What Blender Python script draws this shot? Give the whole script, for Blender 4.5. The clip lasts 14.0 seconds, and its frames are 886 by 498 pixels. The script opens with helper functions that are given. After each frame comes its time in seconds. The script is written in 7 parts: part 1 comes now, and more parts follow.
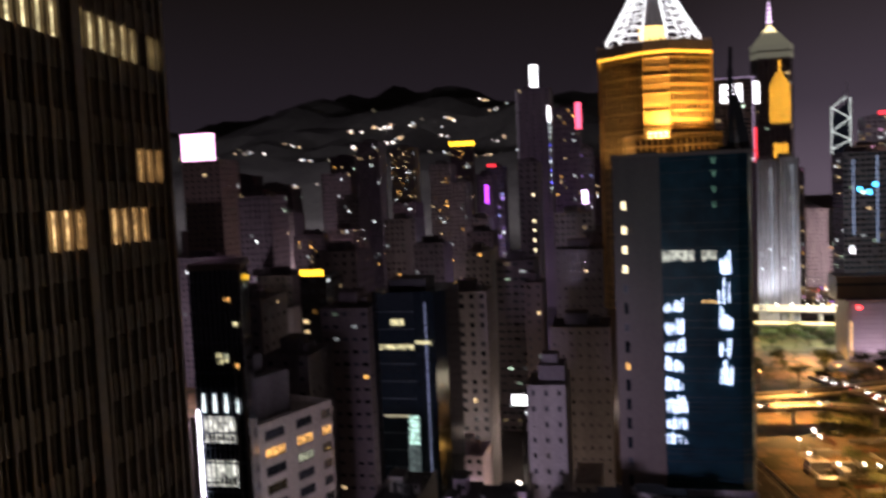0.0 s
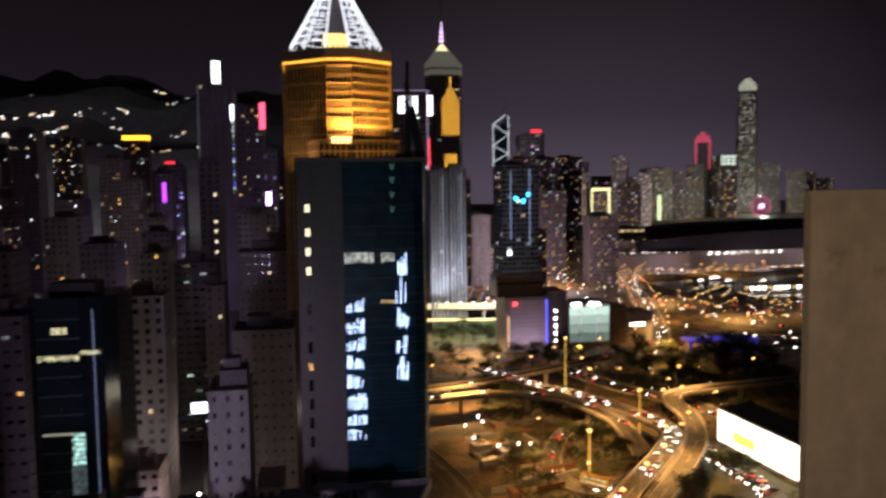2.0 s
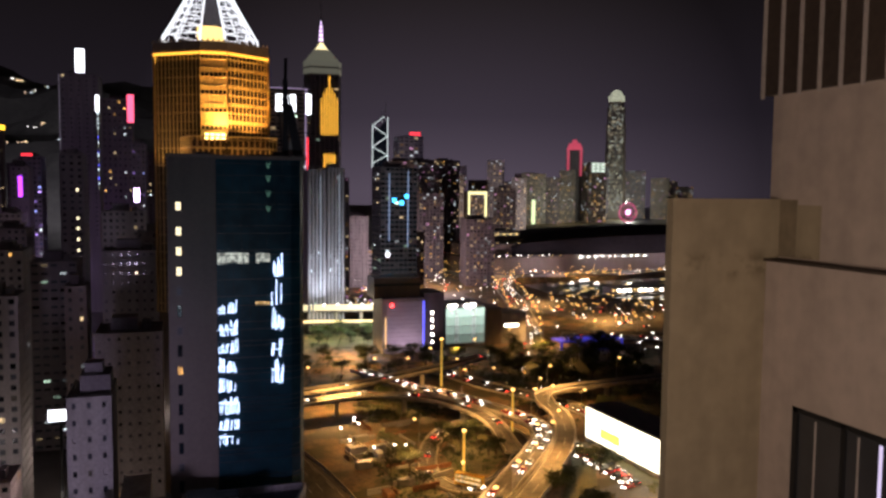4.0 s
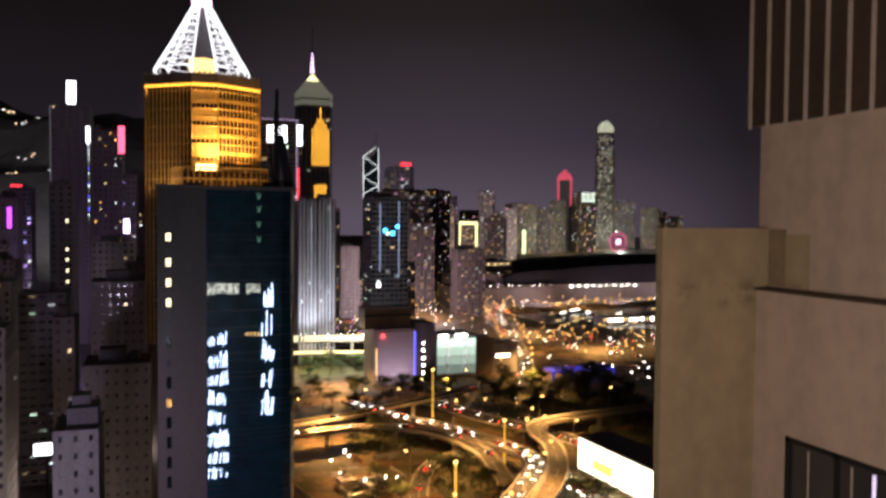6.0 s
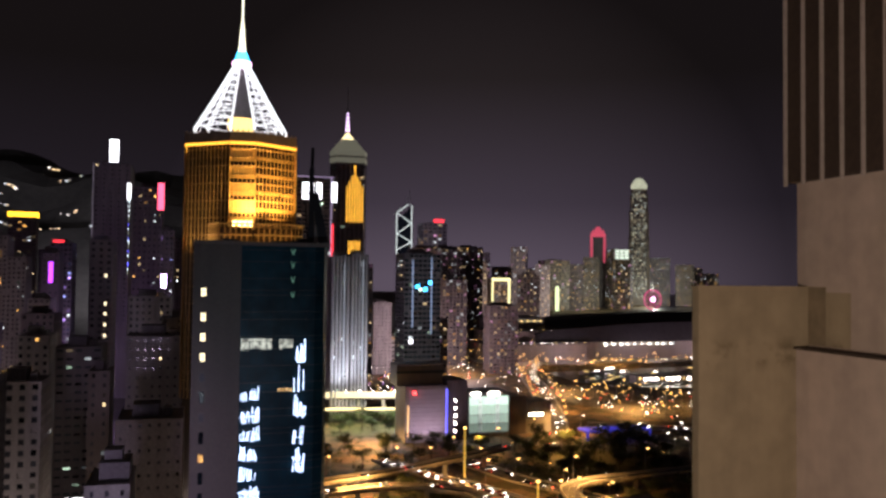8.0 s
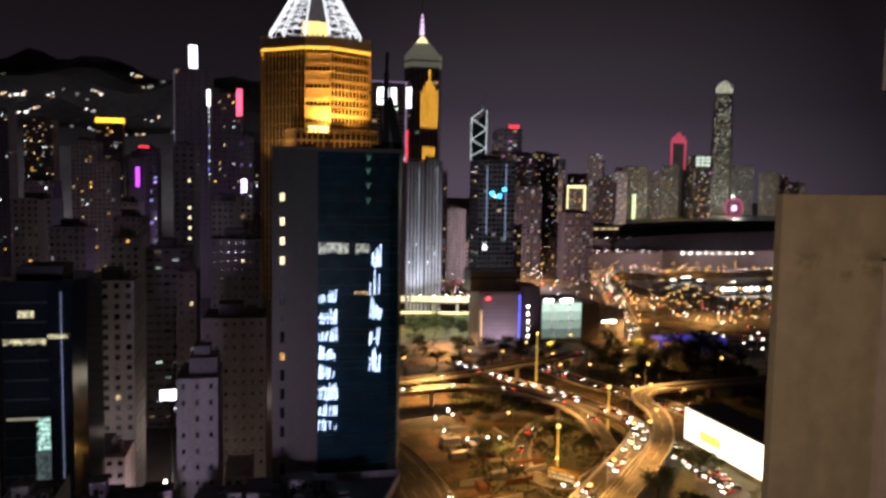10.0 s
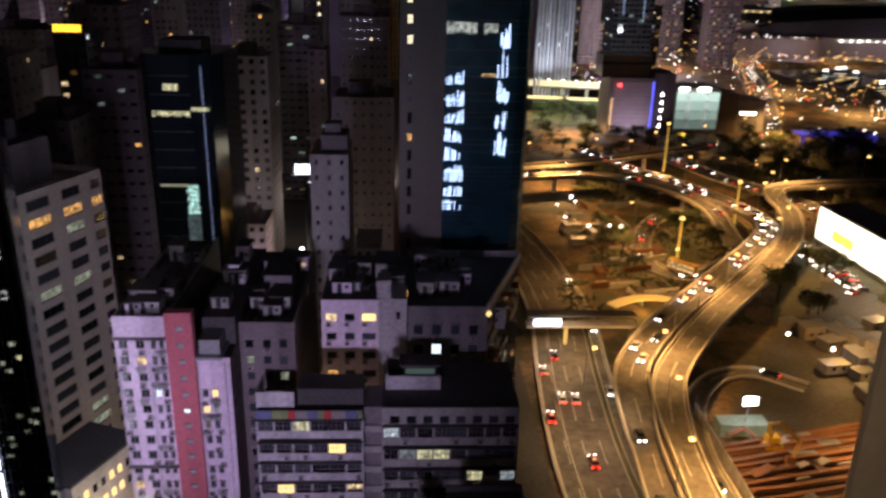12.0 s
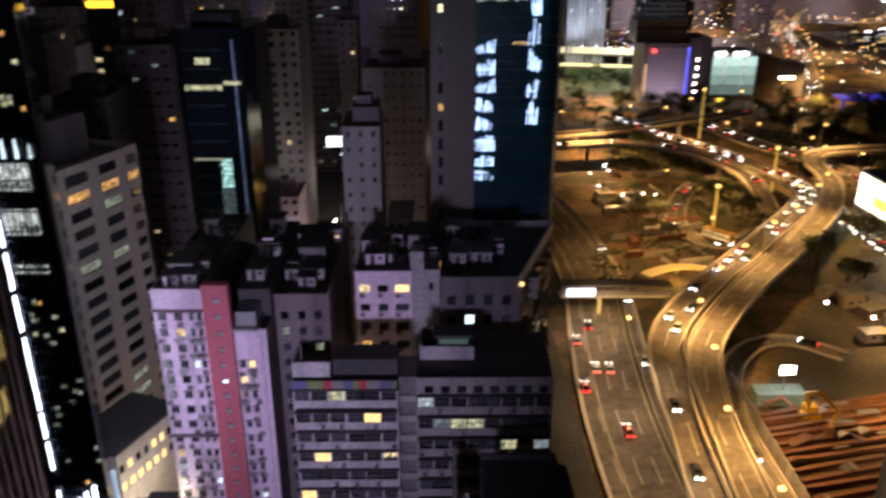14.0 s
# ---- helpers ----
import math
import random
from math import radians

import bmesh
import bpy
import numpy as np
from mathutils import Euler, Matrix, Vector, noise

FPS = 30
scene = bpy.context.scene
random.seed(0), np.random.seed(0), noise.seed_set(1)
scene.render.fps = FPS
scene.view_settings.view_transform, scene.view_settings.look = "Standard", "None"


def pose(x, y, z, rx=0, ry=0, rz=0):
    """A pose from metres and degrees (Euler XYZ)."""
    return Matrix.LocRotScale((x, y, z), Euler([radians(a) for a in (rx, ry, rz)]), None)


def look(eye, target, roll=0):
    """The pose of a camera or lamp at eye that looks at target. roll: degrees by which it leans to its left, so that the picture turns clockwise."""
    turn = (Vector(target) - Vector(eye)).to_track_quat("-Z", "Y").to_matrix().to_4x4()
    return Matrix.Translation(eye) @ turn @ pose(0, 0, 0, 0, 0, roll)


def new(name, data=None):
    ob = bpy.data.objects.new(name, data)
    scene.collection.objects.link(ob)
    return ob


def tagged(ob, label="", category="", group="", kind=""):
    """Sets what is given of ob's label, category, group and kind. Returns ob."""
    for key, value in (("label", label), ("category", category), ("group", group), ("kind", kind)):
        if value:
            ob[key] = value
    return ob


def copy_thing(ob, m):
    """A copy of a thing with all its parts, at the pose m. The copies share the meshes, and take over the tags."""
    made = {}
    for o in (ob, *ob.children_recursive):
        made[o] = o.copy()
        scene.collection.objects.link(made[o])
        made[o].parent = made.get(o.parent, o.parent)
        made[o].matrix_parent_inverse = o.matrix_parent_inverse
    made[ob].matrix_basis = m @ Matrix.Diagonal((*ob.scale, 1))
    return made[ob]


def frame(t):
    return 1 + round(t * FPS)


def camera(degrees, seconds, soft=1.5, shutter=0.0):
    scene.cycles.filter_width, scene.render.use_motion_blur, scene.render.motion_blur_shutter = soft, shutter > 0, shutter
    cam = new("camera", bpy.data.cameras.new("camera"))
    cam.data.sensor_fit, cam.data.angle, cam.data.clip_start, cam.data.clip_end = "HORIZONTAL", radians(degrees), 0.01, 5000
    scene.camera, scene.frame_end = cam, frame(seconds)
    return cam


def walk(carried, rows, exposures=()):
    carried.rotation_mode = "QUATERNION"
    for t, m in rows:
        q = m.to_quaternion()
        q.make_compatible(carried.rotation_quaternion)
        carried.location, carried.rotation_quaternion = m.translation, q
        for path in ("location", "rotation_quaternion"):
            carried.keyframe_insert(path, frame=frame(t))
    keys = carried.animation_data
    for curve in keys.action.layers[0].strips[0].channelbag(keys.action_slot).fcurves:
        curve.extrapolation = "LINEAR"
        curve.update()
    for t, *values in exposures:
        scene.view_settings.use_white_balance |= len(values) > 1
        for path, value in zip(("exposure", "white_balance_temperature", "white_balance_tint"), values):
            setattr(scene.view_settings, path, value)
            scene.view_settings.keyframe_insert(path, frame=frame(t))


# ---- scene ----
cam = camera(57.6, 14.0, soft=2.8, shutter=0.5)
PATH = [
    (0.0, pose(0, 0, 100, 86.19, 2.55, 12.30)),
    (0.5, pose(0, 0, 100, 83.24, 1.84, 6.25)),
    (1.0, pose(0, 0, 100, 82.23, 1.05, 0.38)),
    (1.5, pose(0, 0, 100, 83.69, 0.84, -5.36)),
    (2.0, pose(0, 0, 100, 85.69, 0.73, -9.84)),
    (2.5, pose(0, 0, 100, 87.10, 0.15, -14.11)),
    (3.0, pose(0, 0, 100, 87.00, -0.25, -16.70)),
    (3.5, pose(0, 0, 100, 86.17, -0.60, -18.09)),
    (3.7, pose(0, 0, 100, 85.80, -0.66, -18.33)),
    (5.8, pose(0, 0, 100, 86.81, 0.05, -18.40)),
    (6.0, pose(0, 0, 100, 87.93, -0.41, -19.08)),
    (6.5, pose(0, 0, 100, 90.50, -0.36, -19.71)),
    (7.0, pose(0, 0, 100, 92.42, -0.06, -18.61)),
    (7.2, pose(0, 0, 100, 92.93, -0.10, -17.97)),
    (9.3, pose(0, 0, 100, 87.90, -0.99, -14.97)),
    (9.5, pose(0, 0, 100, 87.26, -0.72, -14.01)),
    (10.0, pose(0, 0, 100, 85.20, -0.99, -11.49)),
    (10.5, pose(0, 0, 100, 81.47, -1.18, -9.17)),
    (11.0, pose(0, 0, 100, 77.46, -1.02, -7.13)),
    (11.5, pose(0, 0, 100, 72.50, -1.32, -5.56)),
    (12.0, pose(0, 0, 100, 69.77, -1.33, -2.39)),
    (12.5, pose(0, 0, 100, 67.83, -1.00, 1.17)),
    (13.0, pose(0, 0, 100, 65.98, -0.47, 3.51)),
    (13.5, pose(0, 0, 100, 66.15, -0.08, 3.76)),
    (14.0, pose(0, 0, 100, 67.67, 0.02, -0.44)),
]
walk(cam, PATH, ((0.0, 0.60, 6750, 14), (0.5, 0.46, 6750, 14), (1.5, 0.02, 6350, 12), (2.0, 0.08, 6350, 12), (3.5, 0.24, 6400, 12), (6.0, 0.52, 6650, 12), (6.5, 0.62, 6650, 12), (7.2, 0.53, 6600, 12), (9.3, 0.37, 6600, 12), (10.0, 0.18, 6500, 11), (10.8, 0.05, 6400, 11), (12.0, 0.0, 6300, 11), (14.0, 0.06, 6100, 9)))

# ---- world and large lights ----
world = bpy.data.worlds.new("night_sky")
scene.world = world
world.use_nodes = True
wn, wl = world.node_tree.nodes, world.node_tree.links
tc = wn.new("ShaderNodeTexCoord")
sep = wn.new("ShaderNodeSeparateXYZ")
wl.new(tc.outputs["Generated"], sep.inputs[0])
ramp = wn.new("ShaderNodeValToRGB")
ramp.color_ramp.elements[0].position, ramp.color_ramp.elements[0].color = 0.0, (0.0500, 0.0390, 0.0540, 1)
ramp.color_ramp.elements[1].position, ramp.color_ramp.elements[1].color = 0.24, (0.0120, 0.0092, 0.0098, 1)
ramp.color_ramp.elements.new(0.09).color = (0.0250, 0.0195, 0.0275, 1)
wl.new(sep.outputs["Z"], ramp.inputs[0])
# the sky is brighter over the city's centre
toward = wn.new("ShaderNodeVectorMath")
toward.operation = "DOT_PRODUCT"
toward.inputs[1].default_value = (0.315, 0.949, 0.0)
wl.new(tc.outputs["Generated"], toward.inputs[0])
gain = wn.new("ShaderNodeMapRange")
for key, value in (("From Min", 0.93), ("From Max", 1.0), ("To Min", 0.45), ("To Max", 1.5)):
    gain.inputs[key].default_value = value
wl.new(toward.outputs["Value"], gain.inputs[0])
wl.new(gain.outputs[0], wn["Background"].inputs[1])
wl.new(ramp.outputs[0], wn["Background"].inputs[0])


def area_lamp(name, eye, target, sx, sy, watts, colour):
    data = bpy.data.lights.new(name, "AREA")
    data.shape, data.size, data.size_y, data.energy, data.color = "RECTANGLE", sx, sy, watts, colour
    ob = new(name, data)
    ob.matrix_world = look(eye, target)
    return ob


def point_lamp(name, eye, watts, colour, radius=0.5):
    data = bpy.data.lights.new(name, "POINT")
    data.energy, data.color, data.shadow_soft_size = watts, colour, radius
    ob = new(name, data)
    ob.location = eye
    return ob


def spot_lamp(name, eye, target, watts, colour, degrees, radius=0.5):
    data = bpy.data.lights.new(name, "SPOT")
    data.energy, data.color, data.shadow_soft_size = watts, colour, radius
    data.spot_size, data.spot_blend = radians(degrees), 0.6
    ob = new(name, data)
    ob.matrix_world = look(eye, target)
    return ob


SODIUM = (1.0, 0.52, 0.15)
# unseen fill below the camera's own house, added to light the fronts opposite
area_lamp("front_fill_light", (-27, 2, 47), (-40, 112, 32), 20, 8, 12500, (0.80, 0.66, 1.0)).data.spread = radians(60)
# a second, smaller fill further along the street, added for the glass tower
area_lamp("front_fill_light", (8, 2, 62), (14, 152, 97), 10, 6, 800, (0.66, 0.78, 1.0)).data.spread = radians(36)
# unseen fill behind the camera, added to light the wall beside it
area_lamp("wall_fill_light", (-1.2, -0.9, 98.6), (6.8, 7.0, 98.2), 2.6, 1.2, 380, (1.0, 0.77, 0.60))
# street lighting of the interchange
for lx, ly, lz, watts in ((60, 128, 16, 9000), (64, 175, 17, 9000), (92, 215, 18, 7500), (92, 440, 15, 10000), (58, 235, 14, 4200), (76, 262, 14, 3500), (62, 345, 14, 8000), (88, 262, 16, 6000),
                          (125, 250, 19, 9000), (112, 300, 16, 8000), (70, 300, 14, 7500), (142, 300, 20, 12000), (72, 350, 16, 16000), (120, 355, 18, 16000),
                          (170, 330, 18, 12000), (98, 140, 13, 6500), (118, 188, 14, 5000), (150, 222, 14, 5000), (120, 160, 14, 4000), (112, 236, 14, 2500), (200, 420, 16, 9000), (315, 545, 20, 30000), (250, 560, 20, 26000), (300, 640, 20, 26000), (390, 540, 20, 30000), (440, 590, 20, 24000), (225, 470, 18, 18000),
                          (250, 780, 20, 26000), (350, 825, 20, 16000), (450, 830, 20, 16000), (190, 700, 20, 24000), (100, 470, 14, 16000), (150, 425, 12, 6000)):
    spot_lamp("street_light", (lx, ly, lz), (lx + 0.01, ly, 0), watts * 2.7, SODIUM, 158, 0.6)
# paler lamps over the highway
for lx, ly, watts in ((40, 118, 9000), (41, 150, 11000), (43, 185, 11000)):
    spot_lamp("highway_light", (lx, ly, 14), (lx + 0.01, ly, 0), watts * 0.9, (1.0, 0.64, 0.32), 150, 0.6)
# the white light strip on the shop tower, which lights the hotel beside it
area_lamp("strip_light", (-48.5, 99, 46), (-60, 126, 44), 3, 50, 4200, (0.85, 0.80, 1.0))
# low light on the old roofs and streets
point_lamp("alley_light", (-25, 200, 14), 5500, (1.0, 0.78, 0.55), 0.5)
# unseen lamp added to brighten the pale slab's front
point_lamp("alley_light", (-50, 234, 22), 3000, (1.0, 0.86, 0.86), 0.5)
point_lamp("alley_light", (-45, 128, 6), 1500, (1.0, 0.82, 0.6), 0.5)
# unseen fill for street light in the old quarter and along the far shore
for lx, ly, lz, watts, tint in ((-75, 225, 20, 6000, (1.0, 0.75, 0.7)), (-130, 300, 22, 16000, (1.0, 0.8, 0.85)), (-30, 270, 18, 4000, (1.0, 0.8, 0.7)), (-60, 385, 24, 13000, (0.9, 0.75, 1.0)),
                                (-210, 350, 24, 38000, (0.95, 0.75, 1.0)), (-150, 440, 26, 36000, (1.0, 0.72, 0.85)), (-70, 540, 30, 34000, (0.62, 0.4, 1.0)), (-240, 540, 26, 56000, (1.0, 0.75, 0.9)),
                                (-110, 660, 30, 24000, (0.75, 0.55, 1.0)), (120, 520, 26, 36000, (0.8, 0.85, 1.0)), (230, 740, 30, 140000, (1.0, 0.75, 0.8)), (480, 1250, 40, 420000, (1.0, 0.8, 0.75)),
                                (760, 1600, 50, 520000, (1.0, 0.85, 0.7)), (1150, 2050, 60, 560000, (0.95, 1.0, 0.8)), (1480, 2420, 60, 560000, (0.95, 1.0, 0.85))):
    point_lamp("city_fill", (lx, ly, lz), watts, tint, 2.0)
# unseen uplights added to brighten the exhibition hall's front
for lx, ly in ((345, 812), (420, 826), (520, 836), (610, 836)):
    spot_lamp("hall_fill", (lx, ly, 10), (lx, ly + 60, 22), 34000, (1.0, 0.74, 0.86), 130, 2.0)
# unseen spots added at the foot of the pale twin towers and depot front
spot_lamp("tower_fill", (92, 528, 18), (95, 550, 74), 70000, (0.80, 0.90, 1.0), 110, 1.5)
spot_lamp("depot_fill", (131, 452, 2), (132, 470, 17), 12000, (1.0, 0.74, 0.88), 120, 1.0)
# warm light in the yard behind the pink block
point_lamp("alley_light", (-15.8, 121, 18), 1800, (1.0, 0.72, 0.45), 0.5)
# spots hung in mid-air, added to give the wooded slopes the city's glow
for lx, tx in ((-1000, -1100), (-450, -500), (50, 0)):
    spot_lamp("slope_fill", (lx, 1120, 120), (tx, 2000, 270), 5500000, (0.85, 0.72, 1.0), 130, 6.0)

# ---- materials ----
def shader(name):
    m = bpy.data.materials.new(name)
    m.use_nodes = True
    return m, m.node_tree.nodes, m.node_tree.links, m.node_tree.nodes["Principled BSDF"]


def paint(name, colour, rough=0.75, metal=0.0, grain=0.6, stain=0.08, amount=0.35, bump=0.15, streak=False, random_piece=0.0):
    """A surface with fine grain and large stains, both in metres."""
    m, n, l, p = shader(name)
    geo = n.new("ShaderNodeNewGeometry")
    vec = geo.outputs["Position"]
    if streak:
        mp = n.new("ShaderNodeMapping")
        mp.inputs["Scale"].default_value = (1, 1, 0.12)
        l.new(vec, mp.inputs[0])
        vec = mp.outputs[0]
    a, b = n.new("ShaderNodeTexNoise"), n.new("ShaderNodeTexNoise")
    for node, scale, detail, where in ((a, 1 / grain, 4, geo.outputs["Position"]), (b, stain * (4 if streak else 1), 4, vec)):
        node.inputs["Scale"].default_value, node.inputs["Detail"].default_value = scale, detail
        l.new(where, node.inputs["Vector"])
    add = n.new("ShaderNodeMath")
    add.operation = "ADD"
    l.new(a.outputs[0], add.inputs[0])
    l.new(b.outputs[0], add.inputs[1])
    mr = n.new("ShaderNodeMapRange")
    mr.inputs["From Min"].default_value, mr.inputs["From Max"].default_value = 0.7, 1.3
    mr.inputs["To Min"].default_value, mr.inputs["To Max"].default_value = 1 - amount, 1 + amount * 0.6
    l.new(add.outputs[0], mr.inputs[0])
    val = mr.outputs[0]
    if random_piece:
        oi = n.new("ShaderNodeObjectInfo")
        r2 = n.new("ShaderNodeMapRange")
        r2.inputs["To Min"].default_value, r2.inputs["To Max"].default_value = 1 - random_piece, 1 + random_piece
        l.new(oi.outputs["Random"], r2.inputs[0])
        mul = n.new("ShaderNodeMath")
        mul.operation = "MULTIPLY"
        l.new(val, mul.inputs[0])
        l.new(r2.outputs[0], mul.inputs[1])
        val = mul.outputs[0]
    mix = n.new("ShaderNodeVectorMath")
    mix.operation = "SCALE"
    mix.inputs[0].default_value = colour
    l.new(val, mix.inputs["Scale"])
    l.new(mix.outputs[0], p.inputs["Base Color"])
    p.inputs["Roughness"].default_value, p.inputs["Metallic"].default_value = rough, metal
    if bump:
        bp = n.new("ShaderNodeBump")
        bp.inputs["Strength"].default_value, bp.inputs["Distance"].default_value = bump, 0.03
        l.new(a.outputs[0], bp.inputs["Height"])
        l.new(bp.outputs[0], p.inputs["Normal"])
    return m


def glow(name, colour, strength, lights=False):
    m, n, l, p = shader(name)
    p.inputs["Base Color"].default_value = (*[c * 0.5 for c in colour], 1)
    p.inputs["Emission Color"].default_value = (*colour, 1)
    p.inputs["Emission Strength"].default_value = strength
    m.cycles.emission_sampling = "AUTO" if lights else "NONE"
    return m


def panes(name, share, colours, strength, base=(0.02, 0.022, 0.026), per_object=False):
    """Window panes: dark glass, and lit rooms behind a share of them, each with its own brightness and colour."""
    m, n, l, p = shader(name)
    p.inputs["Roughness"].default_value = 0.12
    src = n.new("ShaderNodeObjectInfo").outputs["Random"] if per_object else n.new("ShaderNodeNewGeometry").outputs["Random Per Island"]
    bright = n.new("ShaderNodeMapRange")
    bright.inputs["From Min"].default_value, bright.inputs["From Max"].default_value = 1 - share, 1.0
    bright.inputs["To Min"].default_value, bright.inputs["To Max"].default_value = 0.0, 1.0
    l.new(src, bright.inputs[0])
    level = n.new("ShaderNodeMath")
    level.operation, level.inputs[1].default_value = "POWER", 1.0 if share == 1.0 else 2.4
    l.new(bright.outputs[0], level.inputs[0])
    power = n.new("ShaderNodeMath")
    power.operation, power.inputs[1].default_value = "MULTIPLY", strength if share == 1.0 else strength * 1.9
    l.new(level.outputs[0], power.inputs[0])
    sc = n.new("ShaderNodeMath")
    sc.operation, sc.inputs[1].default_value = "MULTIPLY", 37.7
    l.new(src, sc.inputs[0])
    fr = n.new("ShaderNodeMath")
    fr.operation = "FRACT"
    l.new(sc.outputs[0], fr.inputs[0])
    hue = n.new("ShaderNodeValToRGB")
    hue.color_ramp.interpolation = "CONSTANT"
    els = hue.color_ramp.elements
    els[0].color = (*colours[0], 1)
    els[1].position, els[1].color = 1 / len(colours), (*colours[1 % len(colours)], 1)
    for i in range(2, len(colours)):
        els.new(i / len(colours)).color = (*colours[i], 1)
    l.new(fr.outputs[0], hue.inputs[0])
    # blinds and clean or dusty glass set the dark panes apart
    shade = n.new("ShaderNodeVectorMath")
    shade.operation, shade.inputs[0].default_value = "SCALE", base
    dust = n.new("ShaderNodeMapRange")
    dust.inputs["To Min"].default_value, dust.inputs["To Max"].default_value = 0.4, 3.4
    l.new(fr.outputs[0], dust.inputs[0])
    l.new(dust.outputs[0], shade.inputs["Scale"])
    l.new(shade.outputs[0], p.inputs["Base Color"])
    # curtains and furniture break the light up inside each pane
    no = n.new("ShaderNodeTexNoise")
    no.inputs["Scale"].default_value, no.inputs["Detail"].default_value = 1.4, 2
    l.new(n.new("ShaderNodeNewGeometry").outputs["Position"], no.inputs["Vector"])
    mr = n.new("ShaderNodeMapRange")
    mr.inputs["From Min"].default_value, mr.inputs["From Max"].default_value = 0.35, 0.65
    mr.inputs["To Min"].default_value, mr.inputs["To Max"].default_value = 0.25, 1.5
    l.new(no.outputs[0], mr.inputs[0])
    mul = n.new("ShaderNodeMath")
    mul.operation = "MULTIPLY"
    l.new(power.outputs[0], mul.inputs[0])
    l.new(mr.outputs[0], mul.inputs[1])
    l.new(hue.outputs[0], p.inputs["Emission Color"])
    l.new(mul.outputs[0], p.inputs["Emission Strength"])
    m.cycles.emission_sampling = "NONE"
    return m


WARM, COOL, AMBER, GREENISH, BLUE, PINK = (1, .72, .38), (.85, .95, 1), (1, .5, .12), (.7, 1, .75), (.35, .4, 1), (1, .45, .8)
m_concrete = paint("concrete", (0.30, 0.28, 0.27), streak=True)
m_dark_concrete = paint("dark_concrete", (0.165, 0.145, 0.155), streak=True)
m_brown = paint("brown_tile", (0.155, 0.125, 0.130), streak=True)
m_lilac = paint("pale_pink_paint", (0.66, 0.54, 0.66), streak=True, amount=0.3)
m_red = paint("red_paint", (0.50, 0.13, 0.16), streak=True, amount=0.25)
m_white = paint("weathered_white_paint", (0.42, 0.39, 0.41), streak=True, amount=0.4)
m_cream = paint("cream_tile", (0.50, 0.44, 0.40), streak=True, amount=0.25)
m_slab = paint("grey_tile", (0.195, 0.155, 0.128), rough=0.5, streak=True, amount=0.15)
m_core = paint("dull_grey_tile", (0.135, 0.108, 0.092), rough=0.5, streak=True, amount=0.15)
m_roof = paint("roof_felt", (0.060, 0.056, 0.058), amount=0.5)
m_bronze = paint("bronze_mullion", (0.105, 0.074, 0.042), rough=0.5, metal=0.2, amount=0.4)
m_gold = paint("gold_paint", (0.75, 0.50, 0.20), rough=0.4, metal=0.2, amount=0.2)
m_metal = paint("galvanised_steel", (0.33, 0.33, 0.34), rough=0.45, metal=0.7, amount=0.25)
m_black = paint("black_metal", (0.02, 0.02, 0.022), rough=0.5, metal=0.3)
m_dkglass = paint("dark_glass", (0.012, 0.018, 0.024), rough=0.08, amount=0.3, bump=0.0, stain=0.05)
m_teal = paint("teal_glass", (0.012, 0.058, 0.084), rough=0.32, amount=0.5, bump=0.02, grain=3.0)
m_teal.node_tree.nodes["Principled BSDF"].inputs["Specular IOR Level"].default_value = 0.12
m_asphalt = paint("asphalt", (0.085, 0.078, 0.070), rough=0.8, amount=0.45, grain=0.8, stain=0.06)
m_deck = paint("concrete_road", (0.165, 0.142, 0.115), rough=0.75, amount=0.5, grain=1.6, stain=0.16)
m_parapet = paint("parapet_concrete", (0.58, 0.52, 0.44), amount=0.3)
m_line = paint("road_paint", (0.66, 0.62, 0.55), amount=0.4, grain=0.4)
m_yard = paint("oily_yard", (0.075, 0.066, 0.055), amount=0.6, grain=1.2, stain=0.08, rough=0.6)
m_hallroof = paint("hall_roof", (0.028, 0.025, 0.030), amount=0.4, grain=4, stain=0.02)
m_soil = paint("soil", (0.20, 0.125, 0.065), amount=0.7, grain=1.5, stain=0.05, bump=0.5)
# worn grass grows over the earth in patches
sn, sl = m_soil.node_tree.nodes, m_soil.node_tree.links
earth = sn["Principled BSDF"].inputs["Base Color"].links[0].from_socket
patch, edge, both = sn.new("ShaderNodeTexNoise"), sn.new("ShaderNodeMapRange"), sn.new("ShaderNodeMix")
patch.inputs["Scale"].default_value, patch.inputs["Detail"].default_value = 0.07, 6
edge.inputs["From Min"].default_value, edge.inputs["From Max"].default_value = 0.46, 0.56
both.data_type = "RGBA"
both.inputs[7].default_value = (0.060, 0.052, 0.020, 1)
sl.new(sn["Geometry"].outputs["Position"], patch.inputs["Vector"])
sl.new(patch.outputs[0], edge.inputs[0])
sl.new(edge.outputs[0], both.inputs[0])
sl.new(earth, both.inputs[6])
sl.new(both.outputs[2], sn["Principled BSDF"].inputs["Base Color"])
m_grass = paint("grass", (0.10, 0.088, 0.034), amount=0.7, grain=0.7, stain=0.05, bump=0.5)
m_leaf = paint("leaves", (0.06, 0.075, 0.022), amount=0.5, random_piece=0.35)
m_bark = paint("bark", (0.09, 0.06, 0.04), amount=0.5)
m_hill = paint("wooded_hill", (0.05, 0.055, 0.04), amount=0.4, grain=12, stain=0.01, bump=0.3)
m_water = paint("harbour_water", (0.010, 0.012, 0.018), rough=0.28, amount=0.3, grain=3, bump=0.35)
m_wall = paint("stained_render", (0.45, 0.37, 0.32), amount=0.17, grain=0.25, stain=0.8, bump=0.05, streak=True)
m_pier = paint("olive_render", (0.34, 0.28, 0.19), amount=0.20, grain=0.25, stain=0.8, bump=0.05, streak=True)
